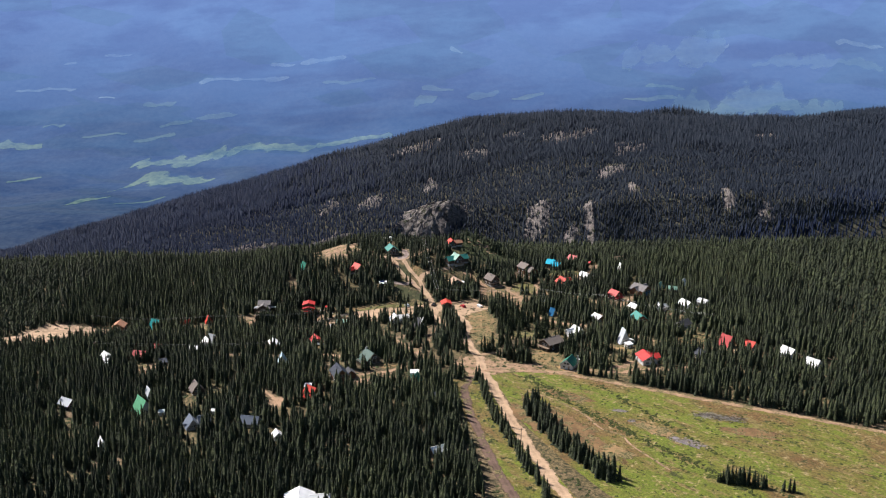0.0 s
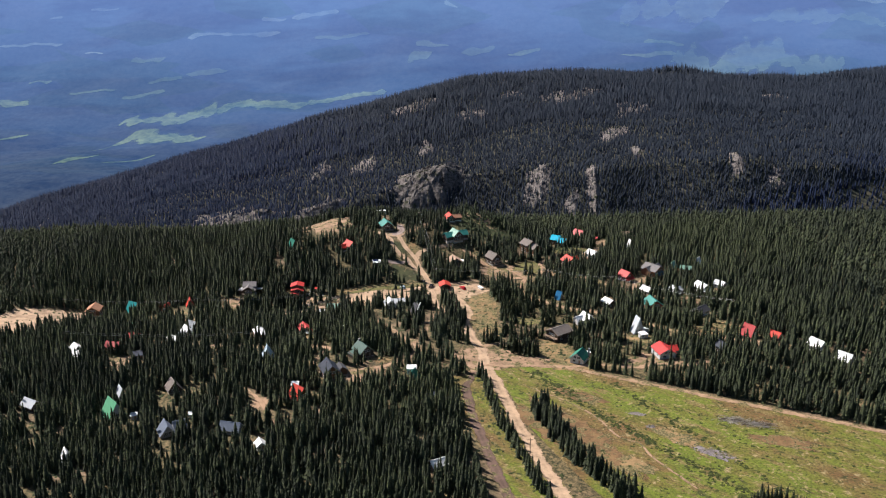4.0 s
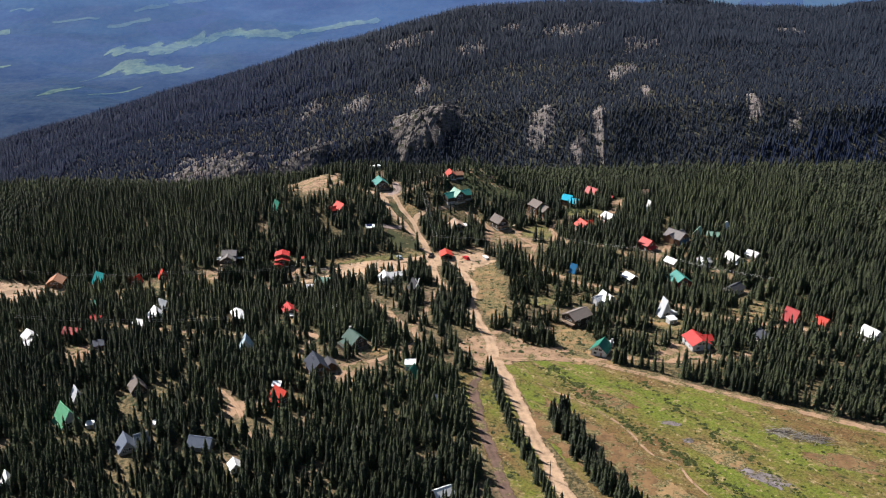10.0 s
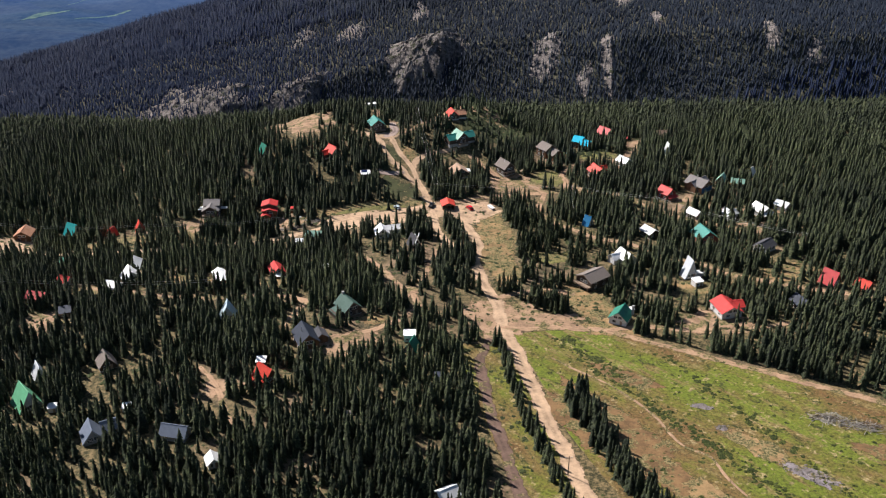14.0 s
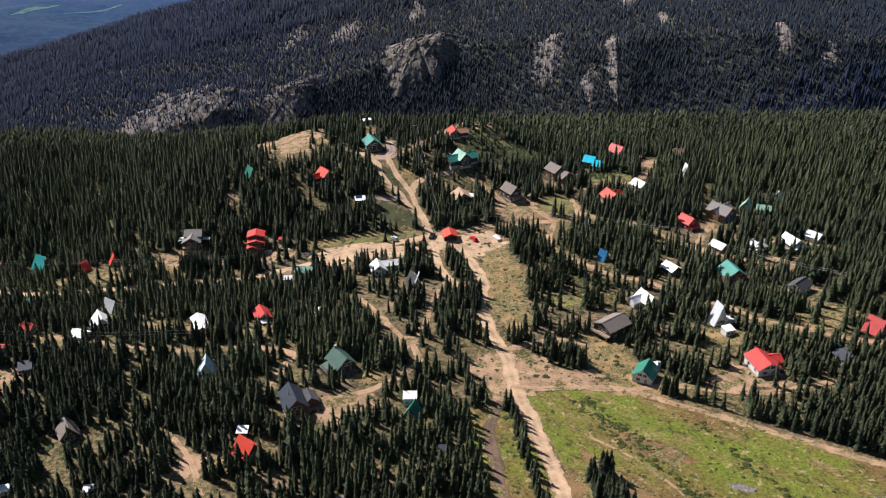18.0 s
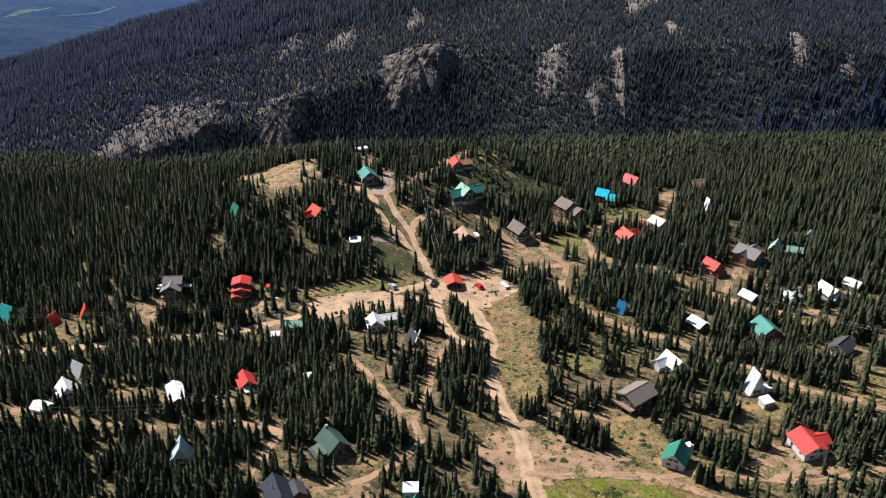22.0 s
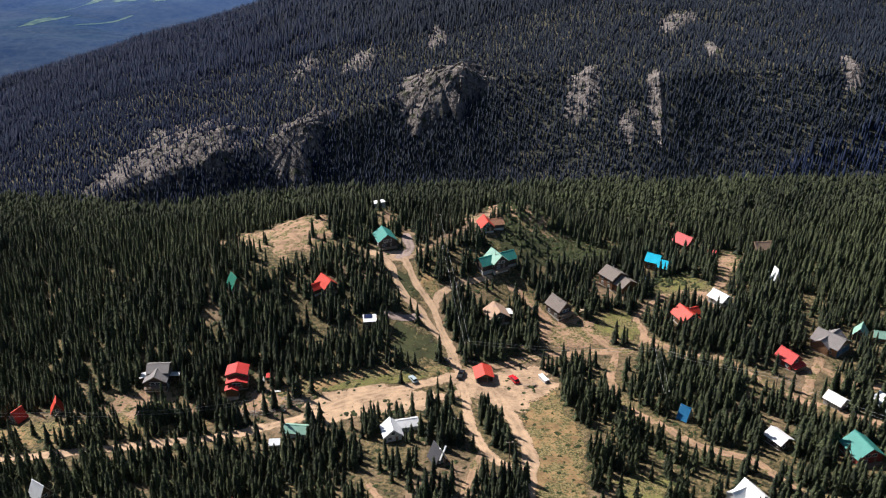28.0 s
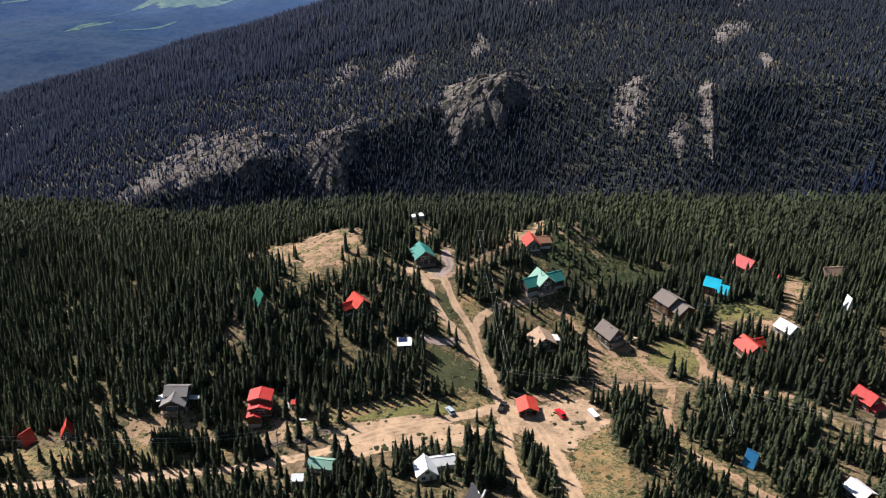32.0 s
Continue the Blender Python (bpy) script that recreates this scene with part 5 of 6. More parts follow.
cabin("mountain_cabin", "white-roofed cabin deep in the western woods", -177, -163, 60, 6, 8, 2.8, 2.4, "galvanised", "dark", clear=5)
cabin("a_frame_cabin", "small white A-frame in the western woods", -143, -211, 30, 5, 6, 0.9, 4.6, "white", "white", 0.3, clear=4.5)
cabin("mountain_cabin", "small red-roofed cabin with a white canopy", -159, -80, 66, 5, 6, 2.4, 2.0, "red", "white", clear=4.6)
cabin("a_frame_cabin", "narrow white A-frame among eastern firs", 121.5, 63, 14, 3.2, 3.4, 0.9, 7.0, "white", "white", 0.3, clear=4.5, up=4)
cabin("mountain_cabin", "low teal-roofed cabin among eastern firs", 148, 19, 70, 4.5, 7, 2.4, 1.6, "pale_green", "cedar", clear=4.6)
cabin("a_frame_cabin", "small white gabled cabin among eastern firs", 158, 31, -40, 4.6, 5, 1.6, 3.6, "white", "dark", 0.3, clear=4.2)


# ---- the open shed at the crossroads ----
def open_shed(x, y, yaw):
    z = float(ground_height(x, y))
    e = thing("equipment_shed", x, y, z, yaw, "open-fronted timber shed with an orange-red metal roof", "shed")
    roof(e, ROOFS["orange_red"], 7.6, 8.4, 3.1, 4.9, 0.5)
    for s in (-1, 1):
        box_part("side_wall", s * 3.7 - 0.09, s * 3.7 + 0.09, -4.1, 4.1, -0.8, 3.15, WALLS["dark"], e)
    box_part("back_wall", -3.6, 3.6, 4.0, 4.18, -0.8, 3.1, WALLS["dark"], e)
    bm = bmesh.new()
    for q in ((4.05, 4.2), (-4.2, -4.05)):
        A = [bm.verts.new((px, q[0], pz)) for px, pz in ((-3.75, 3.08), (3.75, 3.08), (0, 4.86))]
        B = [bm.verts.new((px, q[1], pz)) for px, pz in ((-3.75, 3.08), (3.75, 3.08), (0, 4.86))]
        bm.faces.new(A)
        bm.faces.new(B[::-1])
        for i in range(3):
            bm.faces.new((A[i], A[(i + 1) % 3], B[(i + 1) % 3], B[i]))
    bmesh.ops.recalc_face_normals(bm, faces=bm.faces)
    part("gable_boards", bm, WALLS["dark"], e)
    for px in (-3.6, -1.2, 1.2, 3.6):
        box_part("post", px - 0.1, px + 0.1, -4.2, -4.0, -0.8, 3.1, M_WOOD, e)
    box_part("floor", -3.6, 3.6, -4.0, 4.0, -0.6, 0.1, M_YARD, e)
    e.scale = (0.78, 0.78, 0.78)
    HOUSE_SPOTS.append((x, y, 6.5, 4))


open_shed(0.5, 0.5, 8)


# ---- vehicles ----
def vehicle(name, label, x, y, yaw, paint, long=4.9, wide=1.9, pickup=False, category="car"):
    """A parked car: nose to +y, with body, glasshouse, lamps and wheels."""
    e = thing(name, x, y, float(ground_height(x, y)) + 0.2, yaw, label, category)
    body = bmesh.new()
    h = long / 2
    prof = [(-h, 0.45), (-h, 0.95), (-h + 0.15, 1.02), (h * 0.45, 1.05), (h - 0.2, 0.92), (h, 0.75), (h, 0.42)]
    for px, inset in ((-wide / 2, 0), (wide / 2, 0)):
        pass
    L = [body.verts.new((-wide / 2, py, pz)) for py, pz in prof]
    R = [body.verts.new((wide / 2, py, pz)) for py, pz in prof]
    body.faces.new(L)
    body.faces.new(R[::-1])
    for i in range(len(prof)):
        j = (i + 1) % len(prof)
        body.faces.new((L[j], L[i], R[i], R[j]))
    bmesh.ops.recalc_face_normals(body, faces=body.faces)
    bmesh.ops.bevel(body, geom=body.edges[:], offset=0.06, segments=1, affect="EDGES")
    b = part("body", body, paint, e)
    c0, c1 = (-h * 0.15, h * 0.42) if pickup else (-h * 0.82, h * 0.42)
    bm = bmesh.new()
    t = 0.22
    lo = [(-wide / 2 + 0.06, c0), (wide / 2 - 0.06, c0), (wide / 2 - 0.06, c1), (-wide / 2 + 0.06, c1)]
    hi = [(-wide / 2 + t, c0 + 0.25), (wide / 2 - t, c0 + 0.25), (wide / 2 - t, c1 - 0.6), (-wide / 2 + t, c1 - 0.6)]
    A = [bm.verts.new((px, py, 1.0)) for px, py in lo]
    B = [bm.verts.new((px, py, 1.55)) for px, py in hi]
    bm.faces.new(B)
    for i in range(4):
        bm.faces.new((A[i], A[(i + 1) % 4], B[(i + 1) % 4], B[i]))
    part("windows", bm, M_GLASS, e, "dark window glass")
    bm = bmesh.new()
    box(bm, -wide / 2 + t - 0.02, wide / 2 - t + 0.02, c0 + 0.22, c1 - 0.57, 1.53, 1.62)
    bmesh.ops.bevel(bm, geom=bm.edges[:], offset=0.03, segments=1, affect="EDGES")
    part("roof", bm, paint, e)
    if pickup:
        box_part("cargo_bed", -wide / 2 + 0.15, wide / 2 - 0.15, -h + 0.15, c0 - 0.1, 1.03, 1.08, M_TYRE, e)
    for s in (-1, 1):
        box_part("headlight", s * wide * 0.36 - 0.18, s * wide * 0.36 + 0.18, h - 0.04, h + 0.03, 0.66, 0.82, M_TRIM, b)
        for py in (-h * 0.62, h * 0.62):
            bm = bmesh.new()
            tube(bm, (s * (wide / 2 - 0.2), py, 0.16), (s * (wide / 2 + 0.02), py, 0.16), 0.36, 0.36, 12)
            w = part("wheel", bm, M_TYRE, e)
            bm = bmesh.new()
            tube(bm, (s * (wide / 2 - 0.02), py, 0.16), (s * (wide / 2 + 0.04), py, 0.16), 0.2, 0.2, 8)
            part("rim", bm, M_STEEL, w)
    return e


def car_paint(name, col):
    return plain(name, col, 0.25, vary=0.08, relief=0.0)


vehicle("pickup_truck", "black pickup truck parked beside the red-roofed shed", -7.5, 1.0, -14, car_paint("black_paint", (0.02, 0.022, 0.028)), 5.5, 2.0, True, "truck")
vehicle("van", "bright red estate car parked on gravel", 11.3, -1.0, 28, car_paint("red_paint", (0.62, 0.02, 0.03)), 5.0, 1.95)
vehicle("car", "silver-blue car on the gravel road", -24.3, -2.5, 30, car_paint("silver_paint", (0.42, 0.50, 0.54)), 4.6, 1.85)
vehicle("car", "pale blue car beside the brown house", 68.5, 64.2, -60, car_paint("pale_blue_paint", (0.35, 0.48, 0.68)), 4.6, 1.85)
vehicle("pickup_truck", "white and blue pickup truck among firs", 120.7, 69.8, 10, car_paint("white_paint", (0.66, 0.70, 0.78)), 5.4, 2.0, True, "truck")
block("cargo_trailer", "long white trailer parked on gravel", 21.8, -0.6, 28, 1.7, 4.8, 1.5, "white", "white", "trailer", 0.05, 4)
block("outhouse", "tiny outhouse with a red roof", -76.6, 3.8, 5, 2.2, 2.2, 2.6, "red", "log", "outhouse", 0.3, 3)
block("outhouse", "small red-roofed outhouse beside the green cabin", 69.5, -116, 20, 1.6, 1.8, 3.0, "white", "red", "outhouse", 0.3, 3)
block("tool_shed", "low dark-roofed shed in the western woods", -147, -112, 20, 5, 6, 2.6, "slate", "dark", "shed", 0.4, 4.5)
block("tool_shed", "small navy-roofed shed among firs", -3.4, -161, 0, 3.2, 3.4, 2.6, "slate", "grey", "shed", 0.4, 3.2)
block("tool_shed", "pale grey shed among firs by the road", -68, -35, 5, 3.8, 3.2, 2.8, "galvanised", "grey", "shed", 0.3, 3)
block("tool_shed", "teal-roofed hut beside the western road", -170, -52, 10, 6, 5, 3.0, "green", "dark", "shed", 0.4, 4)
block("tool_shed", "white tarpaulin-covered stack among firs", -104, -176, 10, 3, 3, 2.0, "white", "white", "shed", 0.3, 3)
block("tool_shed", "narrow red-doored shed deep among firs", -32, -184, 10, 2.0, 2.2, 3.2, "brown", "red", "shed", 0.3, 2.5)
block("tool_shed", "white-roofed shed beside the green A-frame", -129, -174, 10, 3, 3, 2.2, "white", "white", "shed", 0.3, 2.5)
block("tool_shed", "white flat-roofed shed beside a white cabin", -177, -111.5, 38, 5.2, 5.4, 3.0, "white", "white", "shed", 0.8, 4)
block("tool_shed", "small white hut among firs", -51, -71, 20, 3, 2.6, 2.2, "white", "white", "shed", 0.3, 2.5)
block("storage_box", "white storage box beside the red A-frame", -80, -84, 0, 2.4, 2, 1.6, "white", "white", "box", 0.1, 2)


def boat_hull(x, y):
    e = thing("boat_hull", x, y, float(ground_height(x, y)), 12, "upturned white boat hull beside the lodge", "boat")
    bm = bmesh.new()
    n = 14
    rows = []
    for k in range(9):
        s = -1 + 2 * k / 8
        r = 1.25 * max(0.02, (1 - abs(s) ** 2.4)) ** 0.6
        rows.append([bm.verts.new((r * math.cos(math.pi * i / n), s * 3.0, 0.05 + 0.95 * math.sin(math.pi * i / n) * (r / 1.25))) for i in range(n + 1)])
    for a, b in zip(rows, rows[1:]):
        for i in range(n):
            bm.faces.new((a[i], a[i + 1], b[i + 1], b[i]))
    part("hull", bm, M_TRIM, e)


boat_hull(-79.6, 4.5)


def bench(x, y, yaw, label):
    e = thing("bench", x, y, float(ground_height(x, y)), yaw, label, "bench")
    box_part("seat", -1.6, 1.6, -0.4, 0.4, 0.42, 0.52, M_TRIM, e)
    for s in (-1.2, 1.2):
        box_part("leg", s - 0.06, s + 0.06, -0.3, 0.3, -0.3, 0.42, M_WOOD, e)


bench(-73, -3, 8, "long pale bench beside the lodge")
bench(30, -3, 20, "low wooden bench at the edge of the gravel")


def wood_pile(x, y, yaw, n=18):
    rng = np.random.default_rng(int(abs(x * 3 + y)))
    e = thing("log_pile", x, y, float(ground_height(x, y)), yaw, "weathered heap of cut logs and branches", "logs")
    for i in range(n):
        bm = bmesh.new()
        a = Vector((rng.uniform(-3, 3), rng.uniform(-1.2, 1.2), 0.12 + 0.5 * rng.uniform(0, 1)))
        d = Vector((rng.uniform(1, 2.6), rng.uniform(-0.9, 0.9), rng.uniform(-0.12, 0.12)))
        tube(bm, a - d, a + d, 0.13, 0.09, 6)
        part("log", bm, M_DEAD if i % 3 else M_BARK, e)


wood_pile(-66, -8, 20)


def brush_heap(points, seed, label, wide=0.9):
    """Cleared branches and poles heaped along the road bank."""
    rng = np.random.default_rng(seed)
    line = spaced(points, 1.0)
    e = thing("brush_heap", 0, 0, 0, 0, label, "branches")
    for i in range(150):
        x, y = line[rng.integers(0, len(line))] + rng.normal(0, wide, 2)
        a = rng.normal(0.25, 0.6)
        d = Vector((math.cos(a), math.sin(a), rng.uniform(-0.15, 0.25))) * rng.uniform(0.8, 2.4)
        c = Vector((x, y, float(ground_height(x, y)) + rng.uniform(0.1, 0.8)))
        bm = bmesh.new()
        tube(bm, c - d, c + d, rng.uniform(0.06, 0.13), 0.04, 5)
        part("branch", bm, M_DEAD if i % 3 else M_BARK, e)


brush_heap([(-84.8, -13.2), (-76, -13.8), (-69, -13.5), (-61.4, -9.9)], 5, "long heap of bleached cut branches on the road bank")
brush_heap([(113, -185), (121, -188), (130, -193)], 9, "scattered bleached branches lying in the meadow", 1.6)


def rail_fence(x0, y0, x1, y1, n):
    e = thing("rail_fence", x0, y0, float(ground_height(x0, y0)), math.degrees(math.atan2(y1 - y0, x1 - x0)), "short weathered two-rail wooden fence", "fence")
    l = math.hypot(x1 - x0, y1 - y0)
    for i in range(n):
        box_part("post", i * l / (n - 1) - 0.1, i * l / (n - 1) + 0.1, -0.1, 0.1, -0.5, 1.25, M_WOOD, e)
    for z in (0.5, 1.0):
        box_part("rail", -0.2, l + 0.2, -0.16, -0.1, z, z + 0.16, M_DEAD, e)


rail_fence(-9.2, 15.3, -5.2, 17.9, 4)
rail_fence(-4.5, 9.7, 0.2, 7.8, 4)


def boulder(x, y, size, seed):
    rng = np.random.default_rng(seed)
    e = thing("boulder", x, y, float(ground_height(x, y)), rng.uniform(0, 360), "pale boulder on the gravel", "rock", "boulders by the junction")
    bm = bmesh.new()
    bmesh.ops.create_icosphere(bm, subdivisions=2, radius=size)
    axes = [Vector(rng.normal(size=3)).normalized() for _ in range(9)]
    for v in bm.verts:
        for a, c in zip(axes, rng.uniform(0.5, 0.9, 9)):
            d = v.co.dot(a)
            if d > c * size:
                v.co -= a * (d - c * size)
        v.co.z = v.co.z * 0.75 + size * 0.3
    part("stone", bm, M_ROCK_PALE, e)


for k, (bx, by, bs) in enumerate(((-12.6, 10.6, 0.8), (-11.4, 11.4, 0.6), (-12.0, 9.6, 0.5), (-13.4, 11.6, 0.55), (-18.4, 21.2, 0.5), (57.2, 45.6, 0.7), (31.1, 17.6, 0.8), (32.4, 18.2, 0.5))):
    boulder(bx, by, bs, k)


def picnic_table(x, y, yaw):
    e = thing("picnic_table", x, y, float(ground_height(x, y)), yaw, "weathered wooden picnic table on the gravel", "table")
    box_part("tabletop", -0.95, 0.95, -0.4, 0.4, 0.72, 0.78, M_WOOD, e)
    for s in (-1, 1):
        box_part("seat", -0.95, 0.95, s * 0.75 - 0.14, s * 0.75 + 0.14, 0.42, 0.47, M_WOOD, e)
        box_part("leg", s * 0.7 - 0.05, s * 0.7 + 0.05, -0.8, 0.8, 0.34, 0.42, M_WOOD, e)
        box_part("leg", s * 0.7 - 0.05, s * 0.7 + 0.05, -0.25, 0.25, -0.2, 0.72, M_WOOD, e)


picnic_table(15.2, -4.9, 8)
picnic_table(18.2, -4.0, 70)
e = thing("plank_stack", 40, 43, float(ground_height(40, 43)), 30, "stack of pale sawn planks beside the grey house", "planks")
for k in range(4):
    box_part("plank", -2.6, 2.6, -0.7 + 0.36 * k, -0.38 + 0.36 * k, -0.1, 0.35 + 0.05 * (k % 2), M_PALEWOOD, e)
wood_pile(-8, -68, 0, 8)
wood_pile(-48, -150, 30, 12)
wood_pile(24, 106, 10, 8)

# solar panels and white planks on the flat-roofed hut
e = thing("solar_panel", -42.6, 30.6, float(ground_height(-42, 30)) + 2.85, 8, "dark blue solar panel on a white hut roof", "solar panel")
box_part("panel", -1.6, 1.4, -0.9, 1.2, 0.0, 0.08, M_SOLAR, e, m=pose(0, 0, 0.12, 12))
box_part("panel_frame", -1.7, 1.5, -1.0, 1.3, -0.06, 0.0, M_STEEL, e, m=pose(0, 0, 0.12, 12))

# crossed ridge boards of the dark A-frame
e = thing("crossed_boards", -14.8, -48, float(ground_height(-14.8, -48)) + 5.0, 28, "white crossed boards over the ridge of a dark A-frame", "boards")
for a in (-24, 24):
    box_part("board", -0.16, 0.16, -3.6, -3.0, -2.6, 2.6, M_TRIM, e, m=pose(0, 0, 0, 0, a, 0))


# ---- power line ----
def pole(x, y, h, yaw=0.0, arm=True):
    z = float(ground_height(x, y))
    e = thing("utility_pole", x, y, z, yaw, "weathered wooden utility pole with a crossarm" if arm else "plain weathered wooden pole", "pole", "poles of the power line")
    bm = bmesh.new()
    tube(bm, (0, 0, -0.8), (0, 0, h), 0.17, 0.11, 8)
    part("shaft", bm, M_BARK, e)
    if arm:
        a = box_part("crossarm", -1.1, 1.1, -0.07, 0.07, h - 0.7, h - 0.55, M_WOOD, e)
        for px in (-0.95, 0, 0.95):
            bm = bmesh.new()
            tube(bm, (px, 0, h - 0.55), (px, 0, h - 0.3), 0.06, 0.05, 6)
            part("insulator", bm, M_TRIM, a)
    return Vector((x, y, z + h - 0.35))


def wire_span(a, b, sag, offs=(-0.95, 0.95)):
    e = thing("power_line", 0, 0, 0, 0, "pale sagging power cables between poles", "cable", "cables of the power line")
    d = (b - a)
    side = Vector((-d.y, d.x, 0)).normalized()
    for o in offs:
        bm = bmesh.new()
        pts = [a + d * (i / 14) + side * o - Vector((0, 0, sag * 4 * (i / 14) * (1 - i / 14))) for i in range(15)]
        q = d.to_track_quat("Z", "Y")
        rings = [[bm.verts.new(p + q @ Vector((0.024 * math.cos(1.5708 * i), 0.024 * math.sin(1.5708 * i), 0))) for i in range(4)] for p in pts]
        for ra, rb in zip(rings, rings[1:]):
            for i in range(4):
                bm.faces.new((ra[i], ra[(i + 1) % 4], rb[(i + 1) % 4], rb[i]))
        part("cable", bm, M_WIRE, e)


P_W2 = pole(-222, -14, 9.0, 90)
P_W1 = pole(-142.9, -22.8, 9.0, 80)
P_W0 = pole(-115.4, -23.5, 9.0, 80)
P_A = pole(-77.8, -17.4, 8.5, 80)
P_B = pole(-5.3, 10.7, 8.5, 30)
P_C = pole(-11.3, 52.6, 8.5, 20)
P_D = pole(-17, 93, 8.0, 10)
P_E = pole(61.8, 2.6, 9.0, 60)
P_F = pole(97, -18, 9.5, 60)
P_G = pole(152, -66, 9.0, 60)
P_H = pole(-9, -34.8, 7.5, 0)
P_I = pole(7.2, -47.4, 7.0, 0)
pole(33.8, -212.3, 7.0, 0)
pole(121.5, -7.2, 7.0, 0, False)
pole(139.6, -2.2, 6.5, 0, False)
pole(-20, -103, 7.5, 0, False)
P_J = pole(-92.6, -99, 8.0, 80)
P_K = pole(-190, -92, 8.5, 80)
P_L = pole(60, -22, 8.0, 40)
for a, b, s in ((P_W2, P_W1, 2.2), (P_W1, P_W0, 0.7), (P_W0, P_A, 1.0), (P_B, P_C, 1.0), (P_C, P_D, 1.0), (P_B, P_E, 1.4), (P_E, P_F, 1.0), (P_F, P_G, 1.6), (P_J, P_K, 1.8), (P_E, P_L, 0.8)):
    wire_span(a, b, s)


# ---- firs ----
def fir_mesh(rng, tiers, spikes, wide=0.155, bare=0.04, trunk=True):
    """One fir of unit height: a trunk and whorls of drooping boughs. Returns places, faces and whether a face is bark."""
    V, Fc, bark = [], [], []
    n = 4
    for i in range(n if trunk else 0):
        a = 2 * math.pi * i / n
        V.append((0.018 * math.cos(a), 0.018 * math.sin(a), -0.06))
    if trunk:
        V.append((0, 0, 0.92))
    for i in range(n if trunk else 0):
        Fc.append((i, (i + 1) % n, n))
        bark.append(True)
    lean = rng.uniform(-0.02, 0.02, 2)
    for t in range(tiers):
        s = t / max(1, tiers - 1)
        z = bare + (1 - bare) * (s ** 0.95) * 0.90
        r = wide * (1 - s) ** 0.72 * rng.uniform(0.86, 1.12) + 0.013
        top = 1.0 if tiers == 1 else min(1.0, z + (0.66 if tiers < 3 else 0.34 if tiers < 5 else 0.235) * (1 - 0.3 * s) + (0.1 if t == tiers - 1 else 0))
        a0 = rng.uniform(0, 6.28)
        cx, cy = lean * z + rng.uniform(-0.10, 0.10, 2) * r * (tiers > 4)
        i0 = len(V)
        V.append((lean[0] * top, lean[1] * top, top))
        m = spikes * 2
        for i in range(m):
            a = a0 + 2 * math.pi * (i + rng.uniform(-0.2, 0.2)) / m
            k = rng.uniform(0.80, 1.28) if i % 2 == 0 else rng.uniform(0.42, 0.66) if tiers > 4 else rng.uniform(0.55, 0.8)
            dz = -0.040 * k if i % 2 == 0 else 0.028
            V.append((r * k * math.cos(a) + cx, r * k * math.sin(a) + cy, z + dz * (1 - 0.5 * s)))
        for i in range(m):
            Fc.append((i0, i0 + 1 + i, i0 + 1 + (i + 1) % m))
            bark.append(False)
    return np.array(V), Fc, np.array(bark)


def off_roads(X, Y, ahead=0.0):
    ok = np.ones(X.shape, bool)
    Y = Y + ahead
    for line, w in ROAD_LINES:
        x0, y0 = line.min(0) - w
        x1, y1 = line.max(0) + w
        near = np.where(ok & (X > x0) & (X < x1) & (Y > y0) & (Y < y1))[0]
        if len(near):
            d = np.min(np.hypot(X[near, None] - line[None, :, 0], Y[near, None] - line[None, :, 1]), 1)
            ok[near[d < w]] = False
    return ok


def inside_meadow(X, Y):
    side_e = np.interp(X, edge_line[:, 0], edge_line[:, 1])
    side_w = np.interp(-Y, -west_line[:, 1], west_line[:, 0])
    return (X > side_w - 4) & (Y < side_e + 8.5) & (X > 21)


def forest_places(x0, x1, y0, y1, step, seed):
    rng = np.random.default_rng(seed)
    nx, ny = int((x1 - x0) / step), int((y1 - y0) / step)
    X, Y = np.meshgrid(x0 + (np.arange(nx) + 0.5) * step, y0 + (np.arange(ny) + 0.5) * step)
    X = (X + rng.uniform(-0.48, 0.48, X.shape) * step).ravel()
    Y = (Y + rng.uniform(-0.48, 0.48, Y.shape) * step).ravel()
    return X, Y, rng


def in_view(X, Y, slack=30):
    """The ground within reach of the view: a wedge that opens northward."""
    return (np.abs(X - 5) < 0.49 * (Y + 575) + slack) & (Y > -305)


def thin(X, Y, rng):
    keep = off_roads(X, Y) & ~inside_meadow(X, Y)
    keep &= ~((X > 5 + 0.10 * (-Y - 140)) & (X < 30 + 0.25 * (-Y - 140)) & (Y < -136))
    for x, y, rx, ry, turn, trees in PATCHES:
        c, s = math.cos(radians(turn)), math.sin(radians(turn))
        dx, dy = X - x, Y - y
        q = ((c * dx + s * dy) / rx) ** 2 + ((-s * dx + c * dy) / ry) ** 2
        keep &= (q > 1.02) | (rng.uniform(0, 1, X.shape) < trees)
    for x, y, r, up in HOUSE_SPOTS:
        near = ((X - x) / r) ** 2 + ((Y - y) / r) ** 2 < 1
        front = (np.abs(X - x) < r * 0.8) & (Y < y) & (Y > y - r - up)
        keep &= ~(near | front)
    keep &= (off_roads(X, Y, 3.5) & off_roads(X, Y, 6.0)) | (rng.uniform(0, 1, X.shape) < 0.45)
    for spec, few in OUTCROPS:
        near = np.where((np.abs(X - spec[0]) < 2.2 * spec[2]) & (np.abs(Y - spec[1]) < 1.4 * spec[3] + 16))[0]
        if len(near):
            on = rock_swell(X[near], Y[near], spec)[1] < 0.93
            foot = rock_swell(X[near], Y[near] + 10, spec)[1] < 0.85
            luck = rng.uniform(0, 1, len(near))
            keep[near] &= ~(on & (luck > few)) & ~(foot & ~on & (luck > 0.6))
    return keep


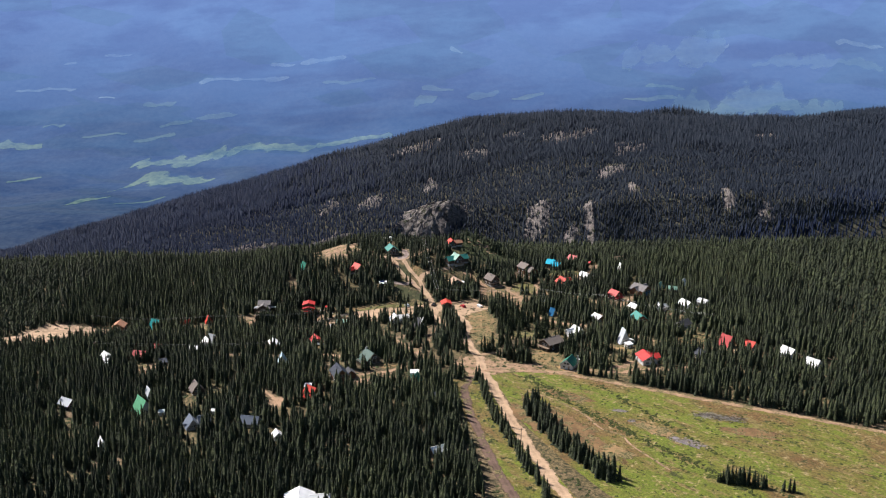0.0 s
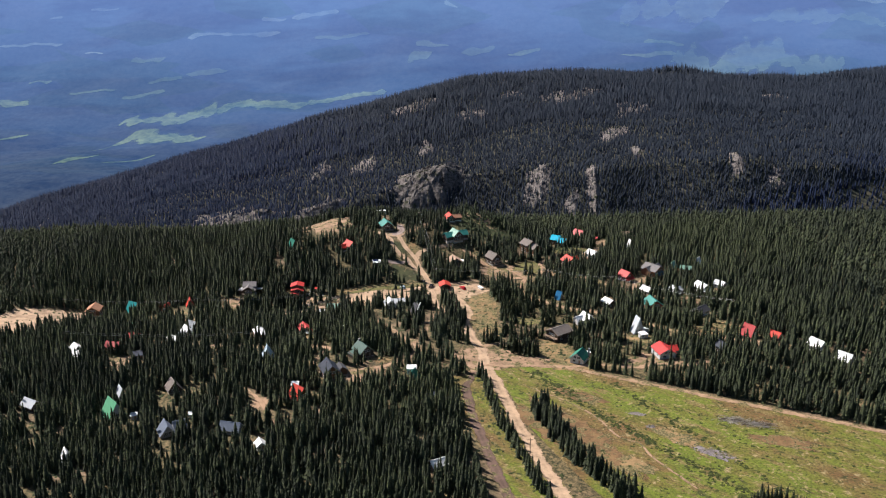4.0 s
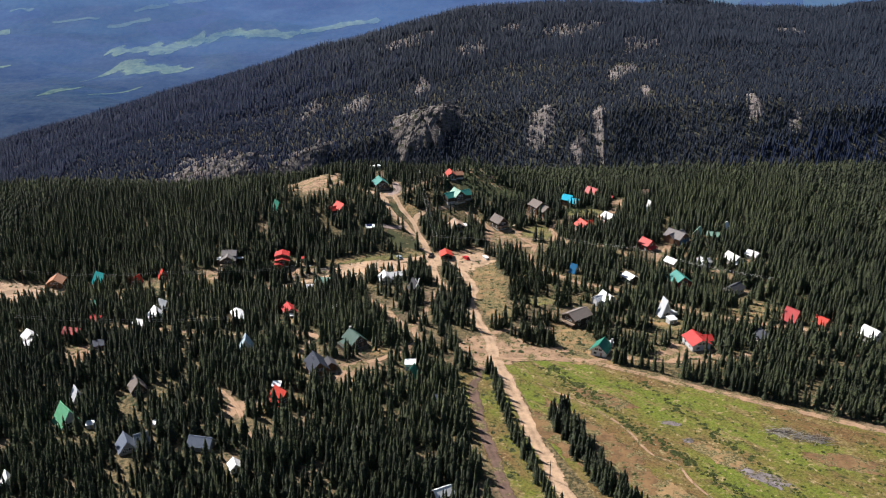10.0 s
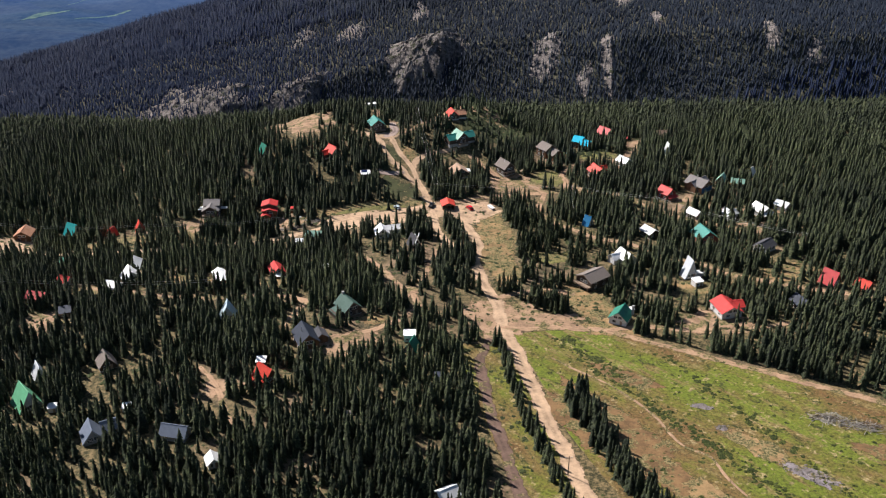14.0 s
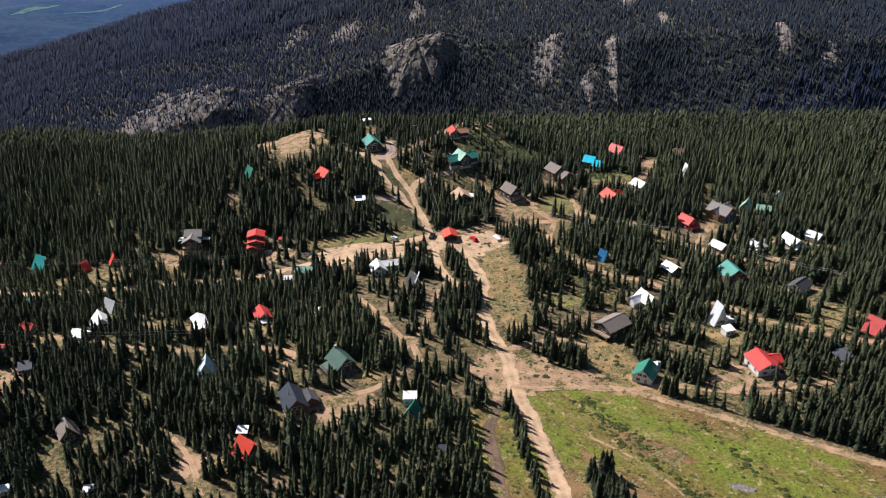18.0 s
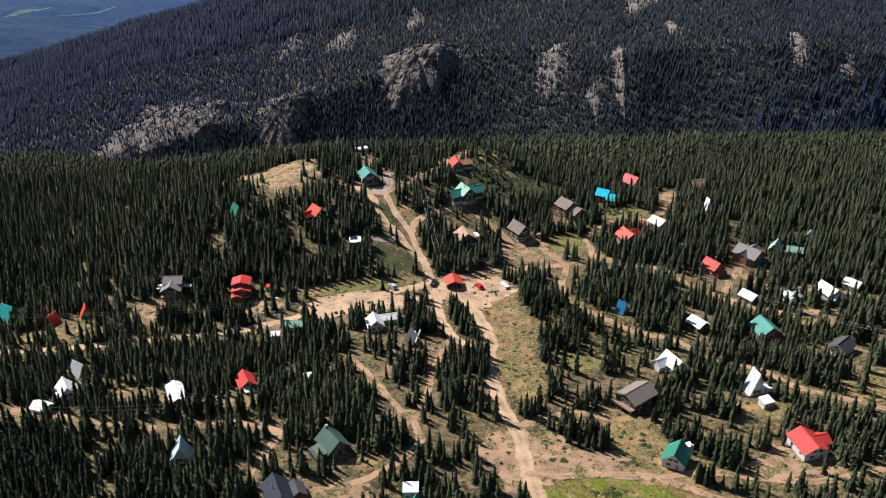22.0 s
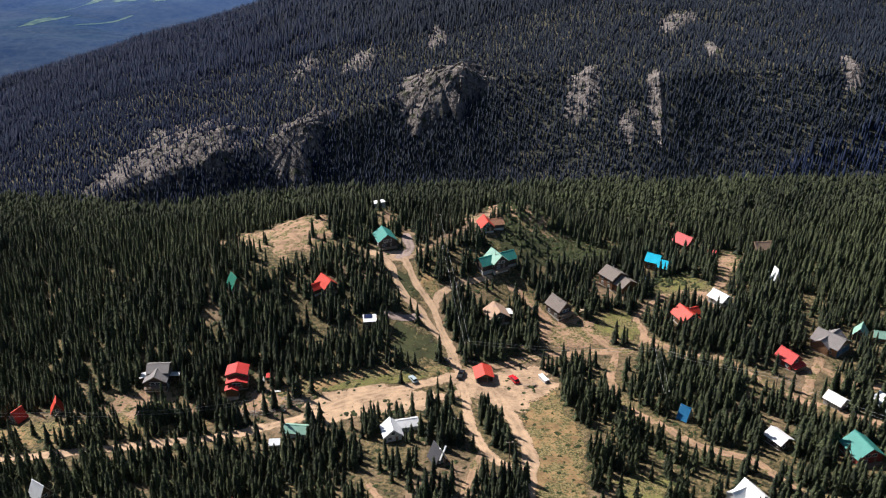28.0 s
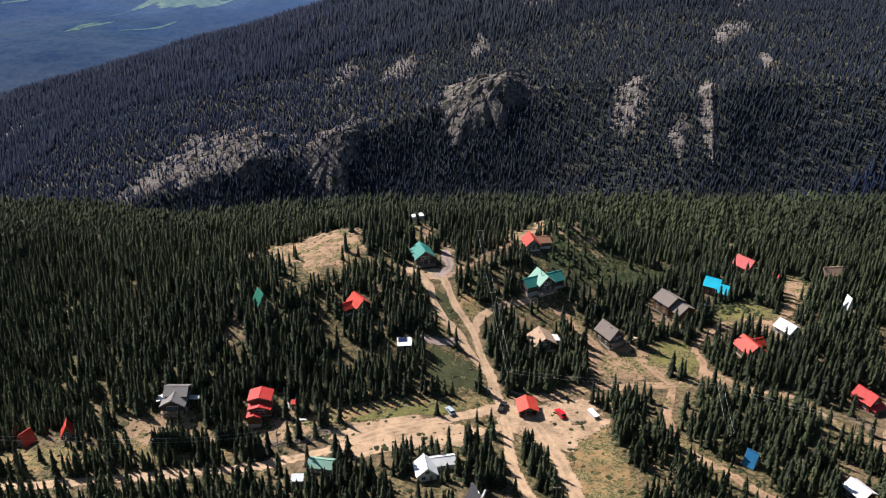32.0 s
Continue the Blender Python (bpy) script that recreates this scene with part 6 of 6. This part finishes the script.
def plant(name, X, Y, H, forms, rng, mats, label, wide=None):
    """All firs of one wood as one mesh of its own."""
    Z = ground_height(X, Y) + hill_lumps(X, Y) + rock_lift(X, Y)
    which = rng.integers(0, len(forms), len(X))
    turn = rng.uniform(0, 6.28, len(X))
    girth = rng.uniform(0.88, 1.42, len(X)) * (0.8 if forms is FAR_FORMS or forms is RIDGE_FORMS else 1.0) if wide is None else wide
    tone = np.clip(0.5 * (0.5 + 0.5 * lumps(X, Y, 45, 3)) + 0.5 * rng.beta(2, 2, len(X)), 0, 1)
    Vs, Fs, Ms, Ts, base = [], [], [], [], 0
    for k, (V, Fc, bark) in enumerate(forms):
        sel = np.where(which == k)[0]
        if not len(sel):
            continue
        c, s = np.cos(turn[sel])[:, None], np.sin(turn[sel])[:, None]
        h, g = H[sel][:, None], (H[sel] * girth[sel])[:, None]
        P = np.stack([X[sel][:, None] + g * (c * V[None, :, 0] - s * V[None, :, 1]), Y[sel][:, None] + g * (s * V[None, :, 0] + c * V[None, :, 1]), Z[sel][:, None] - 0.1 + h * V[None, :, 2]], -1)
        F = np.array(Fc)
        Vs.append(P.reshape(-1, 3))
        Fs.append((F[None] + (base + np.arange(len(sel)) * len(V))[:, None, None]).reshape(-1, 3))
        Ms.append(np.tile(bark.astype(np.int32), len(sel)))
        Ts.append(np.repeat(tone[sel], len(V)))
        base += len(sel) * len(V)
    V, F, Mi, T = np.concatenate(Vs), np.concatenate(Fs), np.concatenate(Ms), np.concatenate(Ts)
    me = bpy.data.meshes.new(name)
    me.vertices.add(len(V))
    me.vertices.foreach_set("co", V.astype(np.float32).ravel())
    me.loops.add(F.size)
    me.loops.foreach_set("vertex_index", F.astype(np.int32).ravel())
    me.polygons.add(len(F))
    me.polygons.foreach_set("loop_start", np.arange(0, F.size, 3, dtype=np.int32))
    me.polygons.foreach_set("loop_total", np.full(len(F), 3, dtype=np.int32))
    for m in mats:
        me.materials.append(m)
    me.polygons.foreach_set("material_index", Mi)
    a = me.attributes.new("tone", "FLOAT", "POINT")
    a.data.foreach_set("value", T.astype(np.float32))
    me.update()
    me.validate()
    return tagged(new(name, me), label, "forest", kind="stuff")


frng = np.random.default_rng(5)
NEAR_FORMS = [fir_mesh(frng, 8, 4, wide=w) for w in (0.125, 0.14, 0.15, 0.165, 0.135, 0.155)]
MID_FORMS = [fir_mesh(frng, 4, 4, wide=w) for w in (0.125, 0.14, 0.16, 0.135)]
FAR_FORMS = [fir_mesh(frng, 2, 3, wide=w, trunk=False) for w in (0.075, 0.09, 0.10, 0.115)]
RIDGE_FORMS = [fir_mesh(frng, 1, 3, wide=w, trunk=False) for w in (0.09, 0.105, 0.12)]

# village woods: dense, with gaps
X, Y, rng = forest_places(-250, 230, -305, 135, 2.25, 11)
gaps = 0.62 * lumps(X, Y, 15, 1.0) + 0.72 * lumps(X, Y, 5.2, 4.0)
core = np.maximum(np.exp(-((X - 20) / 150) ** 2 - ((Y + 60) / 120) ** 2), 0.75 * np.exp(-((X + 120) / 90) ** 2 - ((Y + 180) / 90) ** 2))
lone = np.where((X > -75) & (X < 90) & (Y > 30), 0.10, 0.0)
dens = 0.90 - 0.86 * np.clip((gaps - (0.36 - 0.34 * core - lone)) / 0.10, 0, 1)
keep = in_view(X, Y) & thin(X, Y, rng) & (rng.uniform(0, 1, X.shape) < dens)
X, Y = X[keep], Y[keep]
H = 3.6 + 8.2 * rng.beta(2.0, 1.9, len(X)) + 1.2 * lumps(X, Y, 30, 2)
H = np.where((X > -110) & (X < 60) & (Y > 50), H * 0.88, H)
# firs of their own: those that stand free along the tracks
free = (np.abs(X - 40) < 30) & (Y > -125) & (Y < -20)
pick = np.where(free)[0]
pick = pick[:: max(1, len(pick) // 290)][:290]
rest = np.ones(len(X), bool)
rest[pick] = False
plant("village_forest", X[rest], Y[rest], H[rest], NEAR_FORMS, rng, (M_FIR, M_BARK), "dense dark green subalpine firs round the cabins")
fir_data = []
for k, (V, Fc, bark) in enumerate(NEAR_FORMS):
    crown = [f for f, b in zip(Fc, bark) if not b]
    used = V[5:]
    mc = bpy.data.meshes.new("crown")
    mc.from_pydata(used.tolist(), [], [[i - 5 for i in f] for f in crown])
    mc.materials.append(M_FIR)
    mc.attributes.new("tone", "FLOAT", "POINT").data.foreach_set("value", np.full(len(used), 0.25 + 0.09 * k, np.float32))
    mt = bpy.data.meshes.new("trunk")
    mt.from_pydata(V[:5].tolist(), [], [f for f, b in zip(Fc, bark) if b])
    mt.materials.append(M_BARK)
    fir_data.append((mc, mt))


def fir(x, y, h, k, girth, turn):
    e = new("fir_tree")
    e.empty_display_size = 0.5
    e.matrix_basis = Matrix.LocRotScale((x, y, float(ground_height(x, y)) - 0.1), Euler((0, 0, turn)), (h * girth, h * girth, h))
    size = "small" if h < 6.5 else "tall" if h > 9 else "mid-sized"
    tagged(e, f"{size} narrow dark green fir tree", "tree", "firs by the tracks")
    for nm, me in (("crown", fir_data[k][0]), ("trunk", fir_data[k][1])):
        new(nm, me).parent = e


for i in pick:
    fir(float(X[i]), float(Y[i]), float(H[i]), int(rng.integers(0, 6)), float(rng.uniform(0.85, 1.25)), float(rng.uniform(0, 6.28)))


def tree_row(points, width, step, lo, hi, seed):
    r = np.random.default_rng(seed)
    line = spaced(points, step)
    return [(x + r.uniform(-width, width), y + r.uniform(-1, 1), r.uniform(lo, hi)) for x, y in line for _ in range(2 if width > 1.5 else 1) if r.uniform() < 0.9]


rowed = tree_row([(17.5, -137), (20.5, -160), (23.3, -180), (27, -200), (31, -220), (36, -242), (41, -262)], 1.5, 1.15, 4, 9.5, 3)
rowed += tree_row([(41, -170), (42.5, -182), (46, -198), (51, -214), (57.5, -229), (66, -248)], 3.6, 0.8, 4.5, 10.5, 4)
rowed += tree_row([(106, -250), (113, -252), (120, -255)], 2.4, 1.0, 4, 9, 5) + tree_row([(128, -258), (131, -259)], 1.6, 1, 4, 7, 6)
rowed += tree_row([(0, -18), (3, -30), (6, -42)], 1.8, 1.1, 4, 8, 7) + tree_row([(8, -64), (10, -58), (9, -72)], 2, 1.2, 5, 9, 8)
rowed += tree_row([(30, -104), (40, -108), (44, -114)], 3.2, 1.0, 5, 9.5, 9) + tree_row([(68, -129), (72, -131)], 2.2, 0.8, 5, 9, 10)
rowed += tree_row([(-116, -18), (-104, -14)], 3.0, 0.5, 5, 11, 11) + tree_row([(-98, -11), (-86, -14)], 2.6, 0.55, 5, 11, 12)
RX, RY, RH = np.array(rowed).T
plant("meadow_fir_rows", RX, RY, RH, NEAR_FORMS, rng, (M_FIR, M_BARK), "rows of narrow firs between track and meadow")

# woods round about
X, Y, rng = forest_places(-420, 420, -305, 520, 3.0, 12)
inner = (X > -250) & (X < 230) & (Y < 135)
keep = in_view(X, Y, 60) & ~inner & thin(X, Y, rng) & (rng.uniform(0, 1, X.shape) < 0.95 - 0.9 * np.clip(lumps(X, Y, 16, 4) - 0.3, 0, 1)) & ((Y < 330) | (Y > 400)) & (Y < 440)
X, Y = X[keep], Y[keep]
H = 4 + 10 * rng.beta(1.6, 2.2, len(X)) + 1.2 * lumps(X, Y, 22, 6)
far = Y > 300
H *= np.where(Y > 180, rng.uniform(0.62, 1.32, len(X)), 1.0)
back = (Y > 215) & ~far
far_or_back = far | back
plant("outer_forest", X[back], Y[back], H[back], [fir_mesh(frng, 3, 3, wide=w, trunk=False) for w in (0.12, 0.135, 0.15)], rng, (M_FIR, M_BARK), "dense dark fir forest on the slope behind the village")
plant("outer_forest", X[~far_or_back], Y[~far_or_back], H[~far_or_back], MID_FORMS, rng, (M_FIR, M_BARK), "dense dark fir forest sloping away from the village")
plant("dip_forest", X[far], Y[far], H[far] * 1.1, RIDGE_FORMS, rng, (M_FIR_FAR_HAZED, M_BARK), "dark fir forest in the dip below the far ridge")
X, Y, rng = forest_places(-1250, 1050, 440, 1175, 3.1, 13)
keep = (np.abs(X - 5) < 0.49 * (Y + 575) + 60) & (Y < 1130 + 45 * np.exp(-((X - 400) / 90) ** 2)) & thin(X, Y, rng) & (rng.uniform(0, 1, X.shape) < 0.96 - 0.6 * np.clip(lumps(X, Y, 60, 7) - 0.5, 0, 1) - 0.5 * np.clip(lumps(X, Y, 24, 2) - 0.45, 0, 1))
X, Y = X[keep], Y[keep]
H = 5 + 9.5 * rng.beta(2, 2.4, len(X))
face = (Y < 760) & (np.abs(X) < 480)
# western firs take the needle colour with more haze blue painted in
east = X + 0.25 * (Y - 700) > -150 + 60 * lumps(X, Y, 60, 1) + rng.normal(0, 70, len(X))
for sel, needles in ((east, M_FIR_HILL_HAZED), (~east, M_FIR_FAR_HAZED)):
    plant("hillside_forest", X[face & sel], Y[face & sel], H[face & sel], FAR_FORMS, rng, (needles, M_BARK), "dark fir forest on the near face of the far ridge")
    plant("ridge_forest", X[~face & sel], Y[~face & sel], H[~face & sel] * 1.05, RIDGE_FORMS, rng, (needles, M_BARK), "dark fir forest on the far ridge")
X, Y, rng = forest_places(-330, 460, 440, 660, 3.4, 16)
keep = (np.abs(X - 5) < 0.49 * (Y + 575)) & thin(X, Y, rng) & (ground_height(X, Y + 4) - ground_height(X, Y - 4) > 3.2)
plant("hillside_forest", X[keep], Y[keep], 5.5 + 7 * rng.beta(2, 2, keep.sum()), FAR_FORMS, rng, (M_FIR_HILL_HAZED, M_BARK), "dark fir forest on the steep foot of the ridge")
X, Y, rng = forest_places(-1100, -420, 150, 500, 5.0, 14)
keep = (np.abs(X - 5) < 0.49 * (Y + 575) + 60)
plant("hillside_forest", X[keep], Y[keep], 7 + 8 * rng.beta(2, 2, keep.sum()), FAR_FORMS, rng, (M_FIR_FAR_HAZED, M_BARK), "dark fir forest on the slope to the valley")
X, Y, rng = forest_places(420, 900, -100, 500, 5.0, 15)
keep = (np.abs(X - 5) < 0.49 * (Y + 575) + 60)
plant("hillside_forest", X[keep], Y[keep], 7 + 8 * rng.beta(2, 2, keep.sum()), FAR_FORMS, rng, (M_FIR_FAR_HAZED, M_BARK), "dark fir forest beside the village")


# undergrowth: low bushes in the meadow and between the firs
def bush_form(rng):
    V, Fc = [], []
    for k in range(3):
        a0, r, cx, cy = rng.uniform(0, 6.28), rng.uniform(0.35, 0.6), rng.uniform(-0.4, 0.4), rng.uniform(-0.4, 0.4)
        i0 = len(V)
        V.append((cx, cy, rng.uniform(0.5, 0.8)))
        for i in range(5):
            a = a0 + 6.2832 * i / 5
            V.append((cx + r * rng.uniform(0.7, 1.3) * math.cos(a), cy + r * rng.uniform(0.7, 1.3) * math.sin(a), rng.uniform(-0.1, 0.15)))
        for i in range(5):
            Fc.append((i0, i0 + 1 + i, i0 + 1 + (i + 1) % 5))
    return np.array(V), Fc, np.zeros(len(Fc), bool)


BUSHES = [bush_form(frng) for _ in range(5)]
X, Y, rng = forest_places(22, 240, -310, -126, 1.7, 21)
side_e = np.interp(X, edge_line[:, 0], edge_line[:, 1])
side_w = np.interp(-Y, -west_line[:, 1], west_line[:, 0])
band = np.exp(-(((X - 67) * 0.86 + (Y + 180) * 0.52) / 3.2) ** 2) + np.exp(-(((X - 46) * 0.8 + (Y + 140) * 0.6) / 2.5) ** 2) * (Y > -160) + 0.8 * np.exp(-(((X - 96) * 0.9 + (Y + 190) * 0.4) / 1.8) ** 2)
keep = in_view(X, Y) & (X > side_w + 1) & (Y < side_e - 1) & off_roads(X, Y) & (rng.uniform(0, 1, X.shape) < 0.15 + 0.6 * np.clip(lumps(X, Y, 14, 3) - 0.15, 0, 1) + 0.9 * band)
plant("meadow_shrubs", X[keep], Y[keep], rng.uniform(0.3, 0.85, keep.sum()) * (1 + 0.7 * np.clip(band[keep], 0, 1)), BUSHES, rng, (M_HEATH, M_BARK), "low heath and grass tufts in the meadow", wide=rng.uniform(1.0, 2.2, keep.sum()))
X, Y, rng = forest_places(-250, 230, -305, 140, 2.9, 22)
keep = in_view(X, Y) & off_roads(X, Y) & ~inside_meadow(X, Y) & (rng.uniform(0, 1, X.shape) < 0.65 + 0.5 * lumps(X, Y, 20, 5))
for x, y, r, up in HOUSE_SPOTS:
    keep &= np.hypot(X - x, Y - y) > r * 0.8
plant("undergrowth", X[keep], Y[keep], rng.uniform(0.35, 1.3, keep.sum()), BUSHES, rng, (M_SHRUB, M_BARK), "low green and brown undergrowth between the firs", wide=rng.uniform(0.9, 1.9, keep.sum()))
X, Y, rng = forest_places(10, 90, 60, 125, 1.8, 23)
keep = off_roads(X, Y) & (rng.uniform(0, 1, X.shape) < 0.7) & (np.abs(Y - 100 + 0.4 * (X - 20)) < 22)
for x, y, r, up in HOUSE_SPOTS:
    keep &= np.hypot(X - x, Y - y) > r
plant("knoll_brush", X[keep], Y[keep], rng.uniform(0.7, 2.0, keep.sum()), BUSHES, rng, (M_SHRUB, M_BARK), "olive green brush on the open flank of the knoll", wide=rng.uniform(0.9, 1.6, keep.sum()))

# loose stones in the rubble patches
STONES = []
for _ in range(4):
    a, r, h = np.sort(frng.uniform(0, 6.28, 6)), frng.uniform(0.7, 1.2, 6), frng.uniform(0.1, 0.5, 6)
    V = [(r[i] * math.cos(a[i]), r[i] * math.sin(a[i]), -0.3) for i in range(6)] + [(0.6 * r[i] * math.cos(a[i]), 0.6 * r[i] * math.sin(a[i]), 0.5 + h[i]) for i in range(6)] + [(0, 0, 0.9)]
    F = [f for i in range(6) for f in ((i, (i + 1) % 6, 6 + i), ((i + 1) % 6, 6 + (i + 1) % 6, 6 + i), (6 + i, 6 + (i + 1) % 6, 12))]
    STONES.append((np.array(V), F, np.zeros(len(F), bool)))
for cx, cy, rx, ry, turn, count in ((103, -214, 9.5, 3.4, -42, 420), (121, -188, 9, 3.2, -30, 160), (81, -178, 4, 2, -20, 90), (84, -190, 2, 1.6, 0, 60)):
    srng = np.random.default_rng(count)
    u, v = srng.normal(0, 0.45, (2, count))
    c, t = math.cos(radians(turn)), math.sin(radians(turn))
    plant("rubble_stones", cx + c * u * rx - t * v * ry, cy + t * u * rx + c * v * ry, srng.uniform(0.12, 0.42, count), STONES, srng, (M_ROCK_PALE,), "loose grey stones lying in the meadow", wide=srng.uniform(0.8, 1.6, count))
